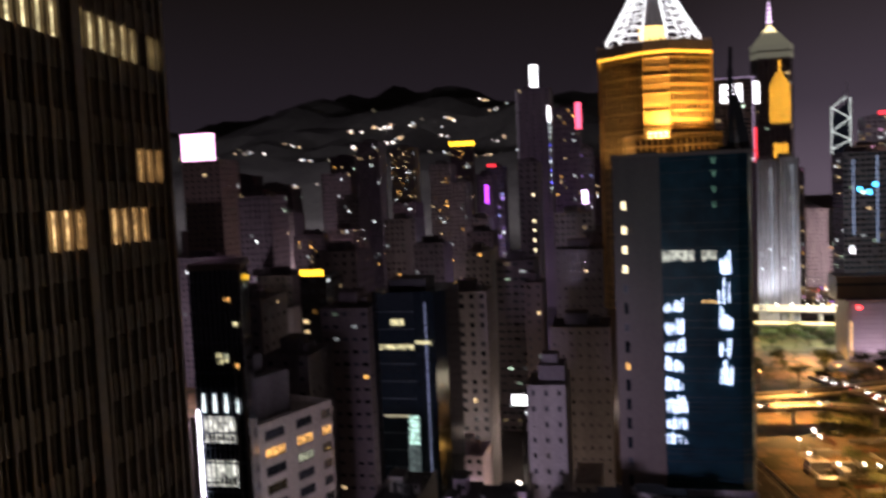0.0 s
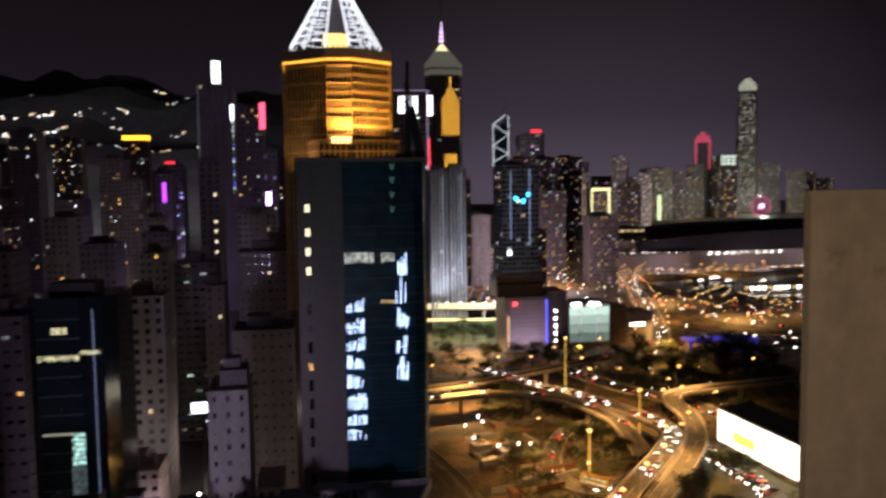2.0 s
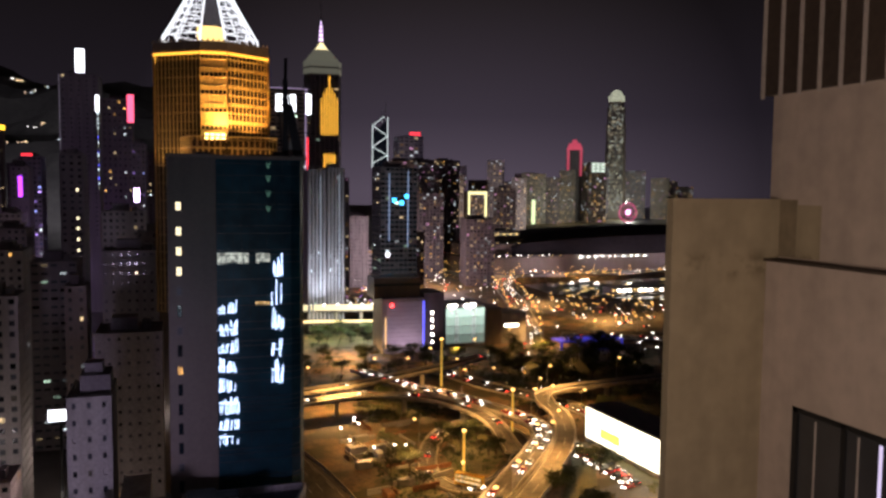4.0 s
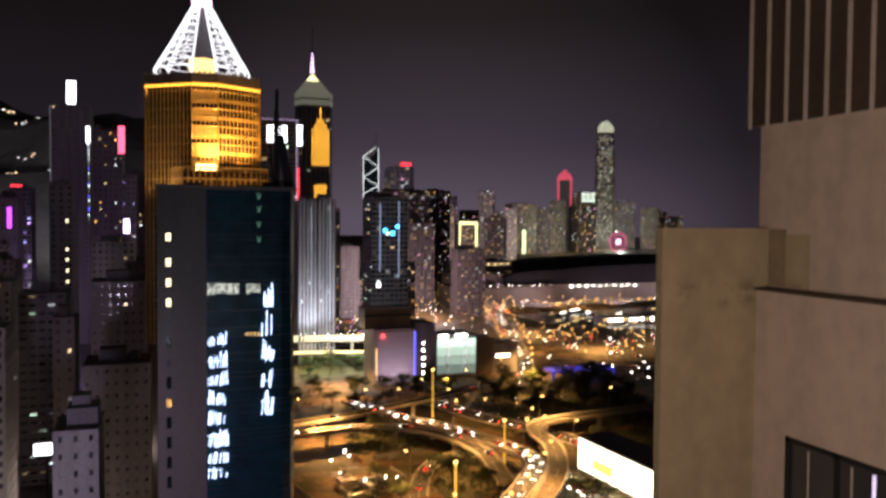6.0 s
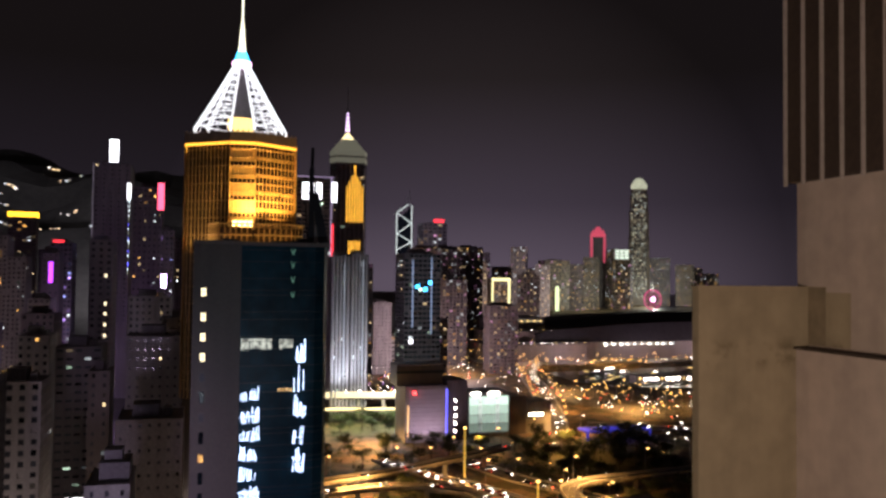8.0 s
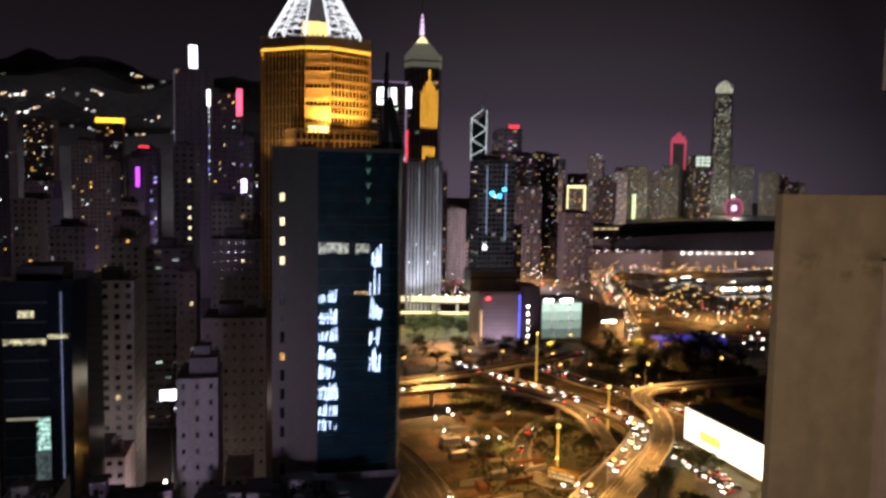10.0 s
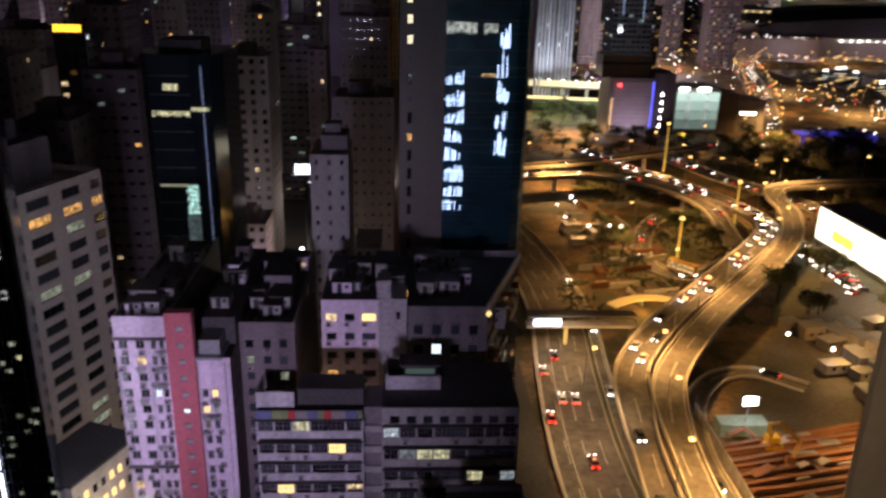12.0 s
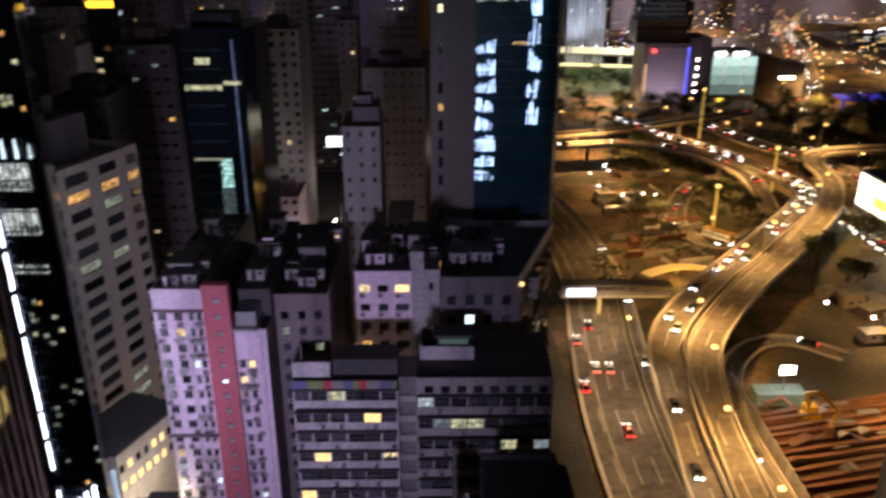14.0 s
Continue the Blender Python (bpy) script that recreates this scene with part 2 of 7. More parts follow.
# a dark damp band runs across the wing wall under its coping
pn, pl = m_pier.node_tree.nodes, m_pier.node_tree.links
clean = pn["Principled BSDF"].inputs["Base Color"].links[0].from_socket
where, blot, height, mask, damp = pn.new("ShaderNodeSeparateXYZ"), pn.new("ShaderNodeTexNoise"), pn.new("ShaderNodeMapRange"), pn.new("ShaderNodeMath"), pn.new("ShaderNodeMix")
blot.inputs["Scale"].default_value, blot.inputs["Detail"].default_value = 5.0, 6
low_edge = pn.new("ShaderNodeMapRange")
for node, values in ((height, (98.92, 99.10, 0.0, 1.0)), (low_edge, (99.22, 99.36, 1.0, 0.0))):
    for key, value in zip(("From Min", "From Max", "To Min", "To Max"), values):
        node.inputs[key].default_value = value
    pl.new(where.outputs["Z"], node.inputs[0])
strong = pn.new("ShaderNodeMapRange")
strong.inputs["From Min"].default_value, strong.inputs["From Max"].default_value, strong.inputs["To Max"].default_value = 0.48, 0.66, 0.75
mask.operation, damp.data_type = "MULTIPLY", "RGBA"
both_edges = pn.new("ShaderNodeMath")
both_edges.operation = "MULTIPLY"
pl.new(pn["Geometry"].outputs["Position"], where.inputs[0])
pl.new(pn["Geometry"].outputs["Position"], blot.inputs["Vector"])
pl.new(blot.outputs[0], strong.inputs[0])
pl.new(height.outputs[0], both_edges.inputs[0])
pl.new(low_edge.outputs[0], both_edges.inputs[1])
pl.new(both_edges.outputs[0], mask.inputs[0])
pl.new(strong.outputs[0], mask.inputs[1])
pl.new(mask.outputs[0], damp.inputs[0])
pl.new(clean, damp.inputs[6])
damp.inputs[7].default_value = (0.14, 0.11, 0.062, 1)
pl.new(damp.outputs[2], pn["Principled BSDF"].inputs["Base Color"])
m_louvre = paint("louvre_panel", (0.05, 0.034, 0.026), amount=0.3, grain=0.08, stain=1.0)
m_fin = paint("louvre_fin", (0.42, 0.37, 0.35), amount=0.2, grain=0.05, stain=1.0)
m_rust = paint("rusty_steel", (0.22, 0.10, 0.05), amount=0.6, grain=0.3, rough=0.8)
m_yellow = paint("yellow_machine_paint", (0.65, 0.36, 0.03), amount=0.3, rough=0.45)
m_carwhite = paint("white_car_paint", (0.6, 0.6, 0.58), rough=0.3, amount=0.1)
m_carred = paint("red_car_paint", (0.45, 0.03, 0.03), rough=0.3, amount=0.1)
m_cardark = paint("dark_car_paint", (0.04, 0.04, 0.045), rough=0.3, amount=0.1)
m_tyre = paint("tyre_rubber", (0.02, 0.02, 0.02), rough=0.9)
p_home = panes("home_panes", 0.09, (WARM, COOL, AMBER, WARM, GREENISH), 1.6)
p_busy = panes("busy_panes", 0.25, (WARM, AMBER, WARM, COOL), 1.3)
p_office = panes("office_panes", 0.10, (GREENISH, COOL, WARM), 1.6, (0.012, 0.02, 0.022))
p_blue = panes("blue_panes", 0.30, (BLUE, (.5, .3, 1), COOL), 1.6)
p_far = panes("far_panes", 0.50, (WARM, COOL, WARM, AMBER, PINK), 0.60)
p_dark = panes("dark_panes", 0.03, (WARM, COOL, GREENISH), 1.6)
p_near = panes("near_panes", 0.05, (WARM, COOL), 1.0, (0.018, 0.019, 0.023), per_object=True)
e_white = glow("white_sign", (0.90, 0.93, 1.0), 3)
e_pinksign = glow("pink_edged_sign", (1.0, 0.50, 0.88), 2.6)
e_redsign = glow("red_sign", (1.0, 0.04, 0.06), 1.5)
e_hotpink = glow("hot_pink_sign", (1.0, 0.10, 0.20), 2.0)
e_magenta = glow("magenta_screen", (0.50, 0.06, 1.0), 2.2)
e_yellow = glow("yellow_band", (1.0, 0.55, 0.03), 2.6)
e_gold = glow("gold_tube", (1.0, 0.48, 0.05), 1.7)
e_goldlamp = glow("gold_flood", (1.0, 0.72, 0.25), 6)
e_crown = glow("crown_tube", (0.92, 0.94, 1.0), 1.3)
e_cyan = glow("cyan_ring", (0.05, 0.5, 1.0), 4)
e_led = glow("blue_white_led", (0.52, 0.68, 1.0), 3.0)
e_strip = glow("white_light_strip", (0.85, 0.85, 1.0), 5)
e_lit = panes("lit_room", 1.0, ((.72, .85, .62), (.6, .75, .55), (.75, .8, .7)), 0.9)
e_shop = panes("lit_shop_floor", 1.0, ((1, .95, .72), (.9, .92, .66), (.95, .97, .9)), 1.2)
e_ltwin = panes("lit_yellow_room", 1.0, ((1, .62, .22), (1, .66, .28)), 1.7)
e_ltwin2 = panes("lit_pale_room", 1.0, ((.75, .72, .38), (.8, .74, .42)), 1.2)
e_amber = panes("amber_room", 1.0, ((1, .42, .08), (1, .5, .14)), 1.3)
e_warm = glow("warm_room", (1.0, 0.68, 0.25), 1.6)
e_cool = glow("cool_room", (0.8, 0.95, 1.0), 1.5)
m_line_glass = paint("pale_floor_edge", (0.030, 0.052, 0.064), rough=0.35, amount=0.7, grain=2.5, bump=0.0)
e_bronze = panes("lit_bronze_room", 1.0, ((1, .62, .24), (1, .66, .30)), 4.2)
e_bronze2 = panes("lit_pale_bronze_room", 1.0, ((.80, .72, .38), (.85, .74, .42)), 3.0)
e_bronze3 = panes("lit_yellow_bronze_room", 1.0, ((1, .78, .26), (.9, .74, .28)), 6.5)
e_slabwin = glow("stair_window_light", (1.0, 0.86, 0.55), 1.5)
e_lamp = glow("sodium_lamp", (1.0, 0.55, 0.15), 5)
e_pale = glow("pale_lamp", (1.0, 0.93, 0.82), 9)
e_head = glow("headlight", (1.0, 0.95, 0.85), 10)
e_tail = glow("taillight", (1.0, 0.05, 0.03), 9)
e_bluelight = glow("blue_light", (0.12, 0.12, 1.0), 2.0)
e_board = glow("front_glow", (1.0, 0.90, 0.66), 3.2, True)
e_boardmark = glow("yellow_mark", (1.0, 0.62, 0.08), 2.2)
e_boc = glow("white_edge_light", (0.82, 0.95, 0.92), 0.75)
e_pinkwheel = glow("pink_wheel", (1.0, 0.10, 0.35), 0.5)
e_redtower = glow("red_tower_light", (1.0, 0.13, 0.22), 0.36)
e_dimroom = panes("dim_room", 1.0, ((.9, .8, .4), (1, .7, .35), (.8, .85, .6)), 0.45)

# ---- building helpers ----
class Mesh:
    """Boxes, quads and prisms gathered into one mesh, each with a material slot."""

    def __init__(self):
        self.v, self.f, self.m = [], [], []

    def box(self, x0, x1, y0, y1, z0, z1, slot=0):
        i = len(self.v)
        self.v += [(x0, y0, z0), (x1, y0, z0), (x1, y1, z0), (x0, y1, z0), (x0, y0, z1), (x1, y0, z1), (x1, y1, z1), (x0, y1, z1)]
        self.f += [(i, i + 3, i + 2, i + 1), (i + 4, i + 5, i + 6, i + 7), (i, i + 1, i + 5, i + 4), (i + 1, i + 2, i + 6, i + 5), (i + 2, i + 3, i + 7, i + 6), (i + 3, i, i + 4, i + 7)]
        self.m += [slot] * 6
        return self

    def poly(self, points, slot=0):
        i = len(self.v)
        self.v += list(points)
        self.f.append(tuple(range(i, i + len(points))))
        self.m.append(slot)
        return self

    def prism(self, ring, z0, z1, slot=0, top_scale=1.0, centre=None):
        """An upright prism over a counter-clockwise ring of (x, y)."""
        n, i = len(ring), len(self.v)
        cx, cy = centre or (sum(p[0] for p in ring) / n, sum(p[1] for p in ring) / n)
        self.v += [(x, y, z0) for x, y in ring] + [(cx + (x - cx) * top_scale, cy + (y - cy) * top_scale, z1) for x, y in ring]
        self.f += [(i + k, i + (k + 1) % n, i + n + (k + 1) % n, i + n + k) for k in range(n)]
        self.f += [tuple(i + n + k for k in range(n)), tuple(i + n - 1 - k for k in range(n))]
        self.m += [slot] * (n + 2)
        return self

    def bar(self, a, b, r, slot=0, sides=4):
        """A straight bar of radius r from a to b."""
        a, b = Vector(a), Vector(b)
        d = (b - a).normalized()
        u = d.orthogonal().normalized()
        w = d.cross(u)
        i = len(self.v)
        for p in (a, b):
            for k in range(sides):
                t = 2 * math.pi * (k + 0.5) / sides
                self.v.append(tuple(p + r * (math.cos(t) * u + math.sin(t) * w)))
        self.f += [(i + k, i + (k + 1) % sides, i + sides + (k + 1) % sides, i + sides + k) for k in range(sides)]
        self.f += [tuple(i + sides - 1 - k for k in range(sides)), tuple(i + sides + k for k in range(sides))]
        self.m += [slot] * (sides + 2)
        return self

    def ball(self, c, r, slot=0, rings=5, segs=8):
        i = len(self.v)
        self.v.append((c[0], c[1], c[2] + r))
        for a in range(1, rings):
            th = math.pi * a / rings
            for b in range(segs):
                ph = 2 * math.pi * b / segs
                self.v.append((c[0] + r * math.sin(th) * math.cos(ph), c[1] + r * math.sin(th) * math.sin(ph), c[2] + r * math.cos(th)))
        self.v.append((c[0], c[1], c[2] - r))
        last = len(self.v) - 1
        for b in range(segs):
            c2 = (b + 1) % segs
            self.f.append((i, i + 1 + b, i + 1 + c2))
            for a in range(rings - 2):
                p, q = i + 1 + a * segs, i + 1 + (a + 1) * segs
                self.f.append((p + b, q + b, q + c2, p + c2))
            q = i + 1 + (rings - 2) * segs
            self.f.append((q + b, last, q + c2))
        self.m += [slot] * (len(self.f) - len(self.m))
        return self

    def data(self, name, *materials):
        me = bpy.data.meshes.new(name)
        me.from_pydata(self.v, [], self.f)
        me.polygons.foreach_set("material_index", self.m)
        for m in materials:
            me.materials.append(m)
        me.update()
        return me


def thing(name, label, category, place=(0, 0, 0), group="", kind=""):
    ob = new(name)
    ob.location = place
    ob.empty_display_size = 0.5
    return tagged(ob, label, category, group, kind)


def part(name, mesh, material, parent, label="", kind=""):
    """Links a Mesh, or ready mesh data, as one part of a thing."""
    mats = material if isinstance(material, (tuple, list)) else (material,)
    data = mesh.data(name, *mats) if isinstance(mesh, Mesh) else mesh
    ob = new(name, data)
    ob.parent = parent
    return tagged(ob, label, kind=kind)


def single(name, mesh, material, label, category, group="", kind=""):
    mats = material if isinstance(material, (tuple, list)) else (material,)
    return tagged(new(name, mesh.data(name, *mats)), label, category, group, kind)


def grid_wall(wall, glass, axis, plane, a0, a1, z0, z1, storey, bay, wf, hf, depth, out):
    """A wall of piers and spandrels round recessed windows. axis 'x': it runs along x in the plane y; 'y': along y in the plane x. out: the sign of its outer side."""
    rows, cols = max(1, int((z1 - z0) / storey)), max(1, round((a1 - a0) / bay))
    sz, sx = (z1 - z0) / rows, (a1 - a0) / cols
    inner = plane - out * depth
    p0, p1 = min(plane, inner), max(plane, inner)
    gp = plane - out * depth * 0.75

    def put(b0, b1, c0, c1):
        if axis == "x":
            wall.box(b0, b1, p0, p1, c0, c1)
        else:
            wall.box(p0, p1, b0, b1, c0, c1)

    mz, mx = sz * (1 - hf) / 2, sx * (1 - wf) / 2
    for r in range(rows):
        zb = z0 + r * sz
        put(a0, a1, zb - (mz if r else 0), zb + mz)
        for c in range(cols + 1):
            b = a0 + c * sx
            put(max(a0, b - mx), min(a1, b + mx), zb + mz, zb + sz - mz)
        for c in range(cols):
            if (r * 7 + c * 13 + rows * 5 + r * c) % 11 == 0:
                continue
            b0, b1, c0, c1 = a0 + c * sx + mx, a0 + (c + 1) * sx - mx, zb + mz, zb + sz - mz
            if axis == "x":
                q = [(b0, gp, c0), (b1, gp, c0), (b1, gp, c1), (b0, gp, c1)]
            else:
                q = [(gp, b0, c0), (gp, b1, c0), (gp, b1, c1), (gp, b0, c1)]
            glass.poly(q if (axis == "x") == (out < 0) else q[::-1])
    put(a0, a1, z1 - mz, z1)


def tower(name, label, x0, x1, y, z, depth, wall, glass, storey=3.1, bay=3.2, wf=0.5, hf=0.5, low=0.0, recess=0.4, plant=True, category="tower block", sides=True, turn=0.0):
    """A tower whose front stands at y, with recessed windows on the sides that can be seen."""
    t = thing(name, label, category, ((x0 + x1) / 2, y + depth / 2, 0))
    t.rotation_euler = (0, 0, radians(turn))
    ox, oy = -(x0 + x1) / 2, -(y + depth / 2)
    w, g = Mesh(), Mesh()
    X0, X1, Y0, Y1 = x0 + ox, x1 + ox, y + oy, y + depth + oy
    w.box(X0 + recess, X1 - recess, Y0 + recess, Y1, 0, z - 0.3)
    if low > 0:
        w.box(X0, X1, Y0, Y0 + recess, 0, low)
    grid_wall(w, g, "x", Y0, X0, X1, low, z, storey, bay, wf, hf, recess, -1)
    if sides:
        if x1 < 20:
            grid_wall(w, g, "y", X1, Y0 + recess, Y1, low, z, storey, bay * 1.2, wf * 0.8, hf, recess, 1)
            w.box(X0, X0 + recess, Y0 + recess, Y1, 0, z)
        else:
            grid_wall(w, g, "y", X0, Y0 + recess, Y1, low, z, storey, bay * 1.2, wf * 0.8, hf, recess, -1)
            w.box(X1 - recess, X1, Y0 + recess, Y1, 0, z)
    part("wall", w, wall, t)
    part("window_panes", g, glass, t, kind="stuff")
    if plant:
        r = Mesh()
        wd = X1 - X0
        r.box(X0 + wd * 0.22, X0 + wd * 0.62, Y0 + depth * 0.3, Y0 + depth * 0.7, z - 0.3, z + 3.2)
        r.box(X0 + wd * 0.68, X0 + wd * 0.82, Y0 + depth * 0.35, Y0 + depth * 0.6, z - 0.3, z + 1.8)
        part("roof_plant_room", r, wall, t)
    return t

# ---- ground, water, hills, roads ----
def smooth(points, step=4.0):
    """A smooth line through control points (x, y, z)."""
    pts = [Vector(p) for p in points]
    pts = [2 * pts[0] - pts[1]] + pts + [2 * pts[-1] - pts[-2]]
    out = []
    for a, b, c, d in zip(pts, pts[1:], pts[2:], pts[3:]):
        n = max(2, int((c - b).length / step))
        for k in range(n):
            t = k / n
            out.append(0.5 * (2 * b + (c - a) * t + (2 * a - 5 * b + 4 * c - d) * t * t + (3 * b - a - 3 * c + d) * t ** 3))
    return out + [pts[-2]]


def offsets(line):
    """The sideways unit vector at each point of a line, to its right."""
    res = []
    for i in range(len(line)):
        d = line[min(i + 1, len(line) - 1)] - line[max(i - 1, 0)]
        res.append(Vector((d.y, -d.x, 0)).normalized())
    return res


def ribbon(mesh, line, a, b, z0, z1, slot=0):
    """A solid band along a line, from offset a to b and from z0 to z1 above it."""
    side, up = offsets(line), Vector((0, 0, 1))
    i = len(mesh.v)
    for p, s in zip(line, side):
        mesh.v += [tuple(p + s * a + up * z1), tuple(p + s * b + up * z1), tuple(p + s * b + up * z0), tuple(p + s * a + up * z0)]
    for k in range(len(line) - 1):
        q = i + 4 * k
        for e in range(4):
            mesh.f.append((q + e, q + 4 + e, q + 4 + (e + 1) % 4, q + (e + 1) % 4))
    mesh.f += [(i, i + 1, i + 2, i + 3), tuple(len(mesh.v) - 1 - e for e in range(4))]
    mesh.m += [slot] * (len(mesh.f) - len(mesh.m))
    return mesh


def dashes(mesh, line, off, width=0.18, on=2, gap=2, z=0.02, slot=0):
    side = offsets(line)
    k = 0
    while k + on < len(line):
        ribbon(mesh, line[k:k + on + 1], off - width / 2, off + width / 2, z - 0.015, z + 0.01, slot)
        k += on + gap
    return mesh


single("ground", Mesh().box(-6000, 6000, -300, 6000, -1.0, 0.0), m_soil, "bare earth and paved ground of the city", "ground", kind="structure")
shore = [(345, 700), (400, 650), (490, 630), (640, 620), (1400, 900), (3600, 1600), (3600, 4700), (2900, 4700), (900, 1500), (700, 1040), (690, 830), (520, 800), (350, 780)]
single("water", Mesh().prism(shore, 0.0, 0.25), m_water, "dark still harbour water with light streaks", "water", kind="structure")
# paved streets between the old houses
st = Mesh()
st.box(-150, 30, 60, 700, 0.0, 0.04).box(-30, -22, 100, 500, 0.04, 0.05)
single("street", st, m_asphalt, "dark asphalt streets between the old houses", "street", kind="structure")

hill = Mesh()
NX, NY = 90, 24
for j in range(NY + 1):
    for i in range(NX + 1):
        x, y = -2600 + i * 4200 / NX, 1250 + j * 1900 / NY
        rise = math.sin(min(1.0, j / NY * 1.35) * math.pi / 2)
        across = 0.55 + 0.45 * math.cos(max(-1.6, min(1.6, (x + 520) / 1050)))
        across *= 1.0 if x < -50 else max(0.0, 1 - (x + 50) / 620)
        z = 490 * rise * across * (0.81 + 0.34 * noise.fractal(Vector((x / 520, y / 520, 3)), 1.0, 2.0, 3)) - 8
        hill.v.append((x, y, z))
for j in range(NY):
    for i in range(NX):
        q = j * (NX + 1) + i
        hill.f.append((q, q + 1, q + NX + 2, q + NX + 1))
hill.m = [0] * len(hill.f)
single("hill", hill, m_hill, "dark wooded hillside behind the towers", "hill", kind="structure")

DECK_L = smooth([(92, 420, 3), (100, 385, 5), (107, 362, 6), (117, 341, 7), (127, 318, 7), (134, 297, 7), (134, 277, 7), (121, 257, 7), (107, 240, 7), (90, 219, 7),
                 (74, 200, 7), (60, 180, 7), (53.5, 166, 7), (51.5, 152, 6.5), (50.5, 137, 5.5), (49.5, 122, 4.5), (49, 105, 3.5), (50, 70, 2)])
DECK_R = smooth([(330, 350, 7), (270, 346, 7), (230, 344, 7), (203, 341, 7), (176, 337, 7), (160, 330, 7), (154, 316, 7), (151, 296, 7), (139, 268, 7), (120, 241, 7), (101, 218, 7),
                 (85, 199, 7), (72, 181, 7), (63.0, 166, 7), (58.8, 152, 6.5), (56.6, 138, 5.5), (56, 122, 4.5), (56, 105, 3.5), (58, 70, 2)])
RAMP = smooth([(100, 172, 0.3), (90, 180, 0.3), (80, 178, 0.4), (71, 168, 0.6), (65.6, 154, 0.8), (63.2, 140, 1.2), (62.6, 122, 2.0), (63, 105, 2.4), (65, 70, 2)])
HIGHWAY = smooth([(43, 60, 0.05), (42, 100, 0.05), (41, 125, 0.05), (41, 150, 0.05), (43, 180, 0.05), (46, 215, 0.05), (44, 255, 0.05), (36, 300, 0.05), (22, 350, 0.05)])
LOOP = smooth([(122, 321, 0.3), (131, 297, 0.3), (122, 271, 0.3), (104, 250, 0.3), (90, 246, 0.3), (84, 262, 0.3), (92, 290, 0.3), (106, 312, 0.3), (122, 321, 0.3)])
BRIDGE_A = smooth([(20, 352, 8), (59, 362, 8), (85, 370, 8), (111, 383, 8), (133, 394, 8), (160, 410, 8)])
BRIDGE_B = smooth([(20, 336, 8), (56, 342, 8), (75, 346, 8), (96, 340, 8), (112, 326, 7.5), (121, 300, 6.5), (118, 268, 4)])
FAR_ROAD = smooth([(135, 420, 0.4), (142, 402, 0.4), (152, 372, 0.4), (166, 346, 0.4), (178, 312, 0.4), (176, 280, 0.4), (170, 240, 0.4), (172, 200, 0.4)])
COAST_ROAD = smooth([(200, 440, 0.3), (225, 490, 0.3), (251, 553, 0.3), (292, 669, 0.3), (334, 794, 0.3), (420, 940, 0.3)])
EAST_ROAD = smooth([(254, 500, 0.3), (306, 470, 0.3), (380, 440, 0.3), (460, 420, 0.3)])


def road(name, label, line, half, raised, lanes=2, wall=True):
    t = thing(name, label, "road", kind="structure")
    surface = ribbon(Mesh(), line, -half, half, -0.9 if raised else -0.3, 0)
    part("surface", surface, m_deck, t)
    mk = Mesh()
    for k in range(1, lanes):
        dashes(mk, line, -half + 2 * half * k / lanes)
    for s in (-1, 1):
        ribbon(mk, line, s * (half - 0.75) - 0.09, s * (half - 0.75) + 0.09, 0.005, 0.02)
    part("lane_marking", mk, m_line, t, kind="stuff")
    if wall:
        for s in (-1, 1):
            a, b = sorted((s * half, s * (half - 0.35)))
            part("parapet", ribbon(Mesh(), line, a, b, -0.9 if raised else 0, 1.0 if raised else 0.6), m_parapet, t)
    if raised:
        for k in range(4, len(line), 7):
            p = line[k]
            if p.z > 3:
                part("pillar", Mesh().box(p.x - 0.9, p.x + 0.9, p.y - 0.7, p.y + 0.7, 0, p.z - 0.85), m_parapet, t)
    return t


road("flyover_west", "grey concrete flyover with two lanes and low parapets", DECK_L, 4.2, True)
road("flyover_east", "grey concrete flyover with two lanes curving between parapets", DECK_R, 4.0, True)
road("ramp_road", "narrow slip road curving under the flyover", RAMP, 2.7, False)
hw = road("highway", "wide asphalt highway with worn lane lines", HIGHWAY, 9.6, False, 5)
for a, b in ((-9.0, -8.55), (-5.2, -5.0), (6.5, 6.7)):
    part("edge_line", ribbon(Mesh(), HIGHWAY, a, b, 0.022, 0.034), m_line, hw)
part("planted_strip", ribbon(Mesh(), HIGHWAY[:40], 5.3, 6.3, 0.0, 0.5), m_grass, hw, "narrow green planted strip")
part("verge_kerb", ribbon(Mesh(), HIGHWAY[:40], 5.1, 5.3, 0.0, 0.28), m_parapet, hw)
road("loop_road", "circular slip road round a planted island", LOOP, 3.6, False)
road("bridge_north", "slim concrete road bridge over the interchange", BRIDGE_A, 3.6, True)
road("bridge_south", "curving concrete road bridge over the interchange", BRIDGE_B, 3.6, True)
road("far_road", "wide lit road beside the flyover", FAR_ROAD, 6.5, False, 4)
road("coast_road", "broad coast road with street lamps", COAST_ROAD, 9.0, False, 5)
road("east_road", "lit road beside the typhoon shelter", EAST_ROAD, 7.0, False, 4)

# grass plots between the roads
for ring in ([(93, 262), (104, 258), (116, 274), (122, 296), (116, 310), (106, 304), (96, 284)], [(70, 240), (82, 244), (80, 280), (92, 305), (76, 312), (70, 280)],
             [(150, 232), (170, 230), (172, 270), (160, 276), (148, 252)], [(170, 380), (240, 360), (260, 440), (215, 462), (176, 424)], [(180, 300), (240, 290), (240, 335), (190, 332)],
             [(80, 500), (130, 490), (150, 585), (92, 610)], [(100, 330), (112, 342), (100, 362), (76, 356), (78, 350)]):
    single("grass_plot", Mesh().prism(ring, 0.0, 0.22), m_grass, "rough dark grass plot between the roads", "grass", kind="structure")

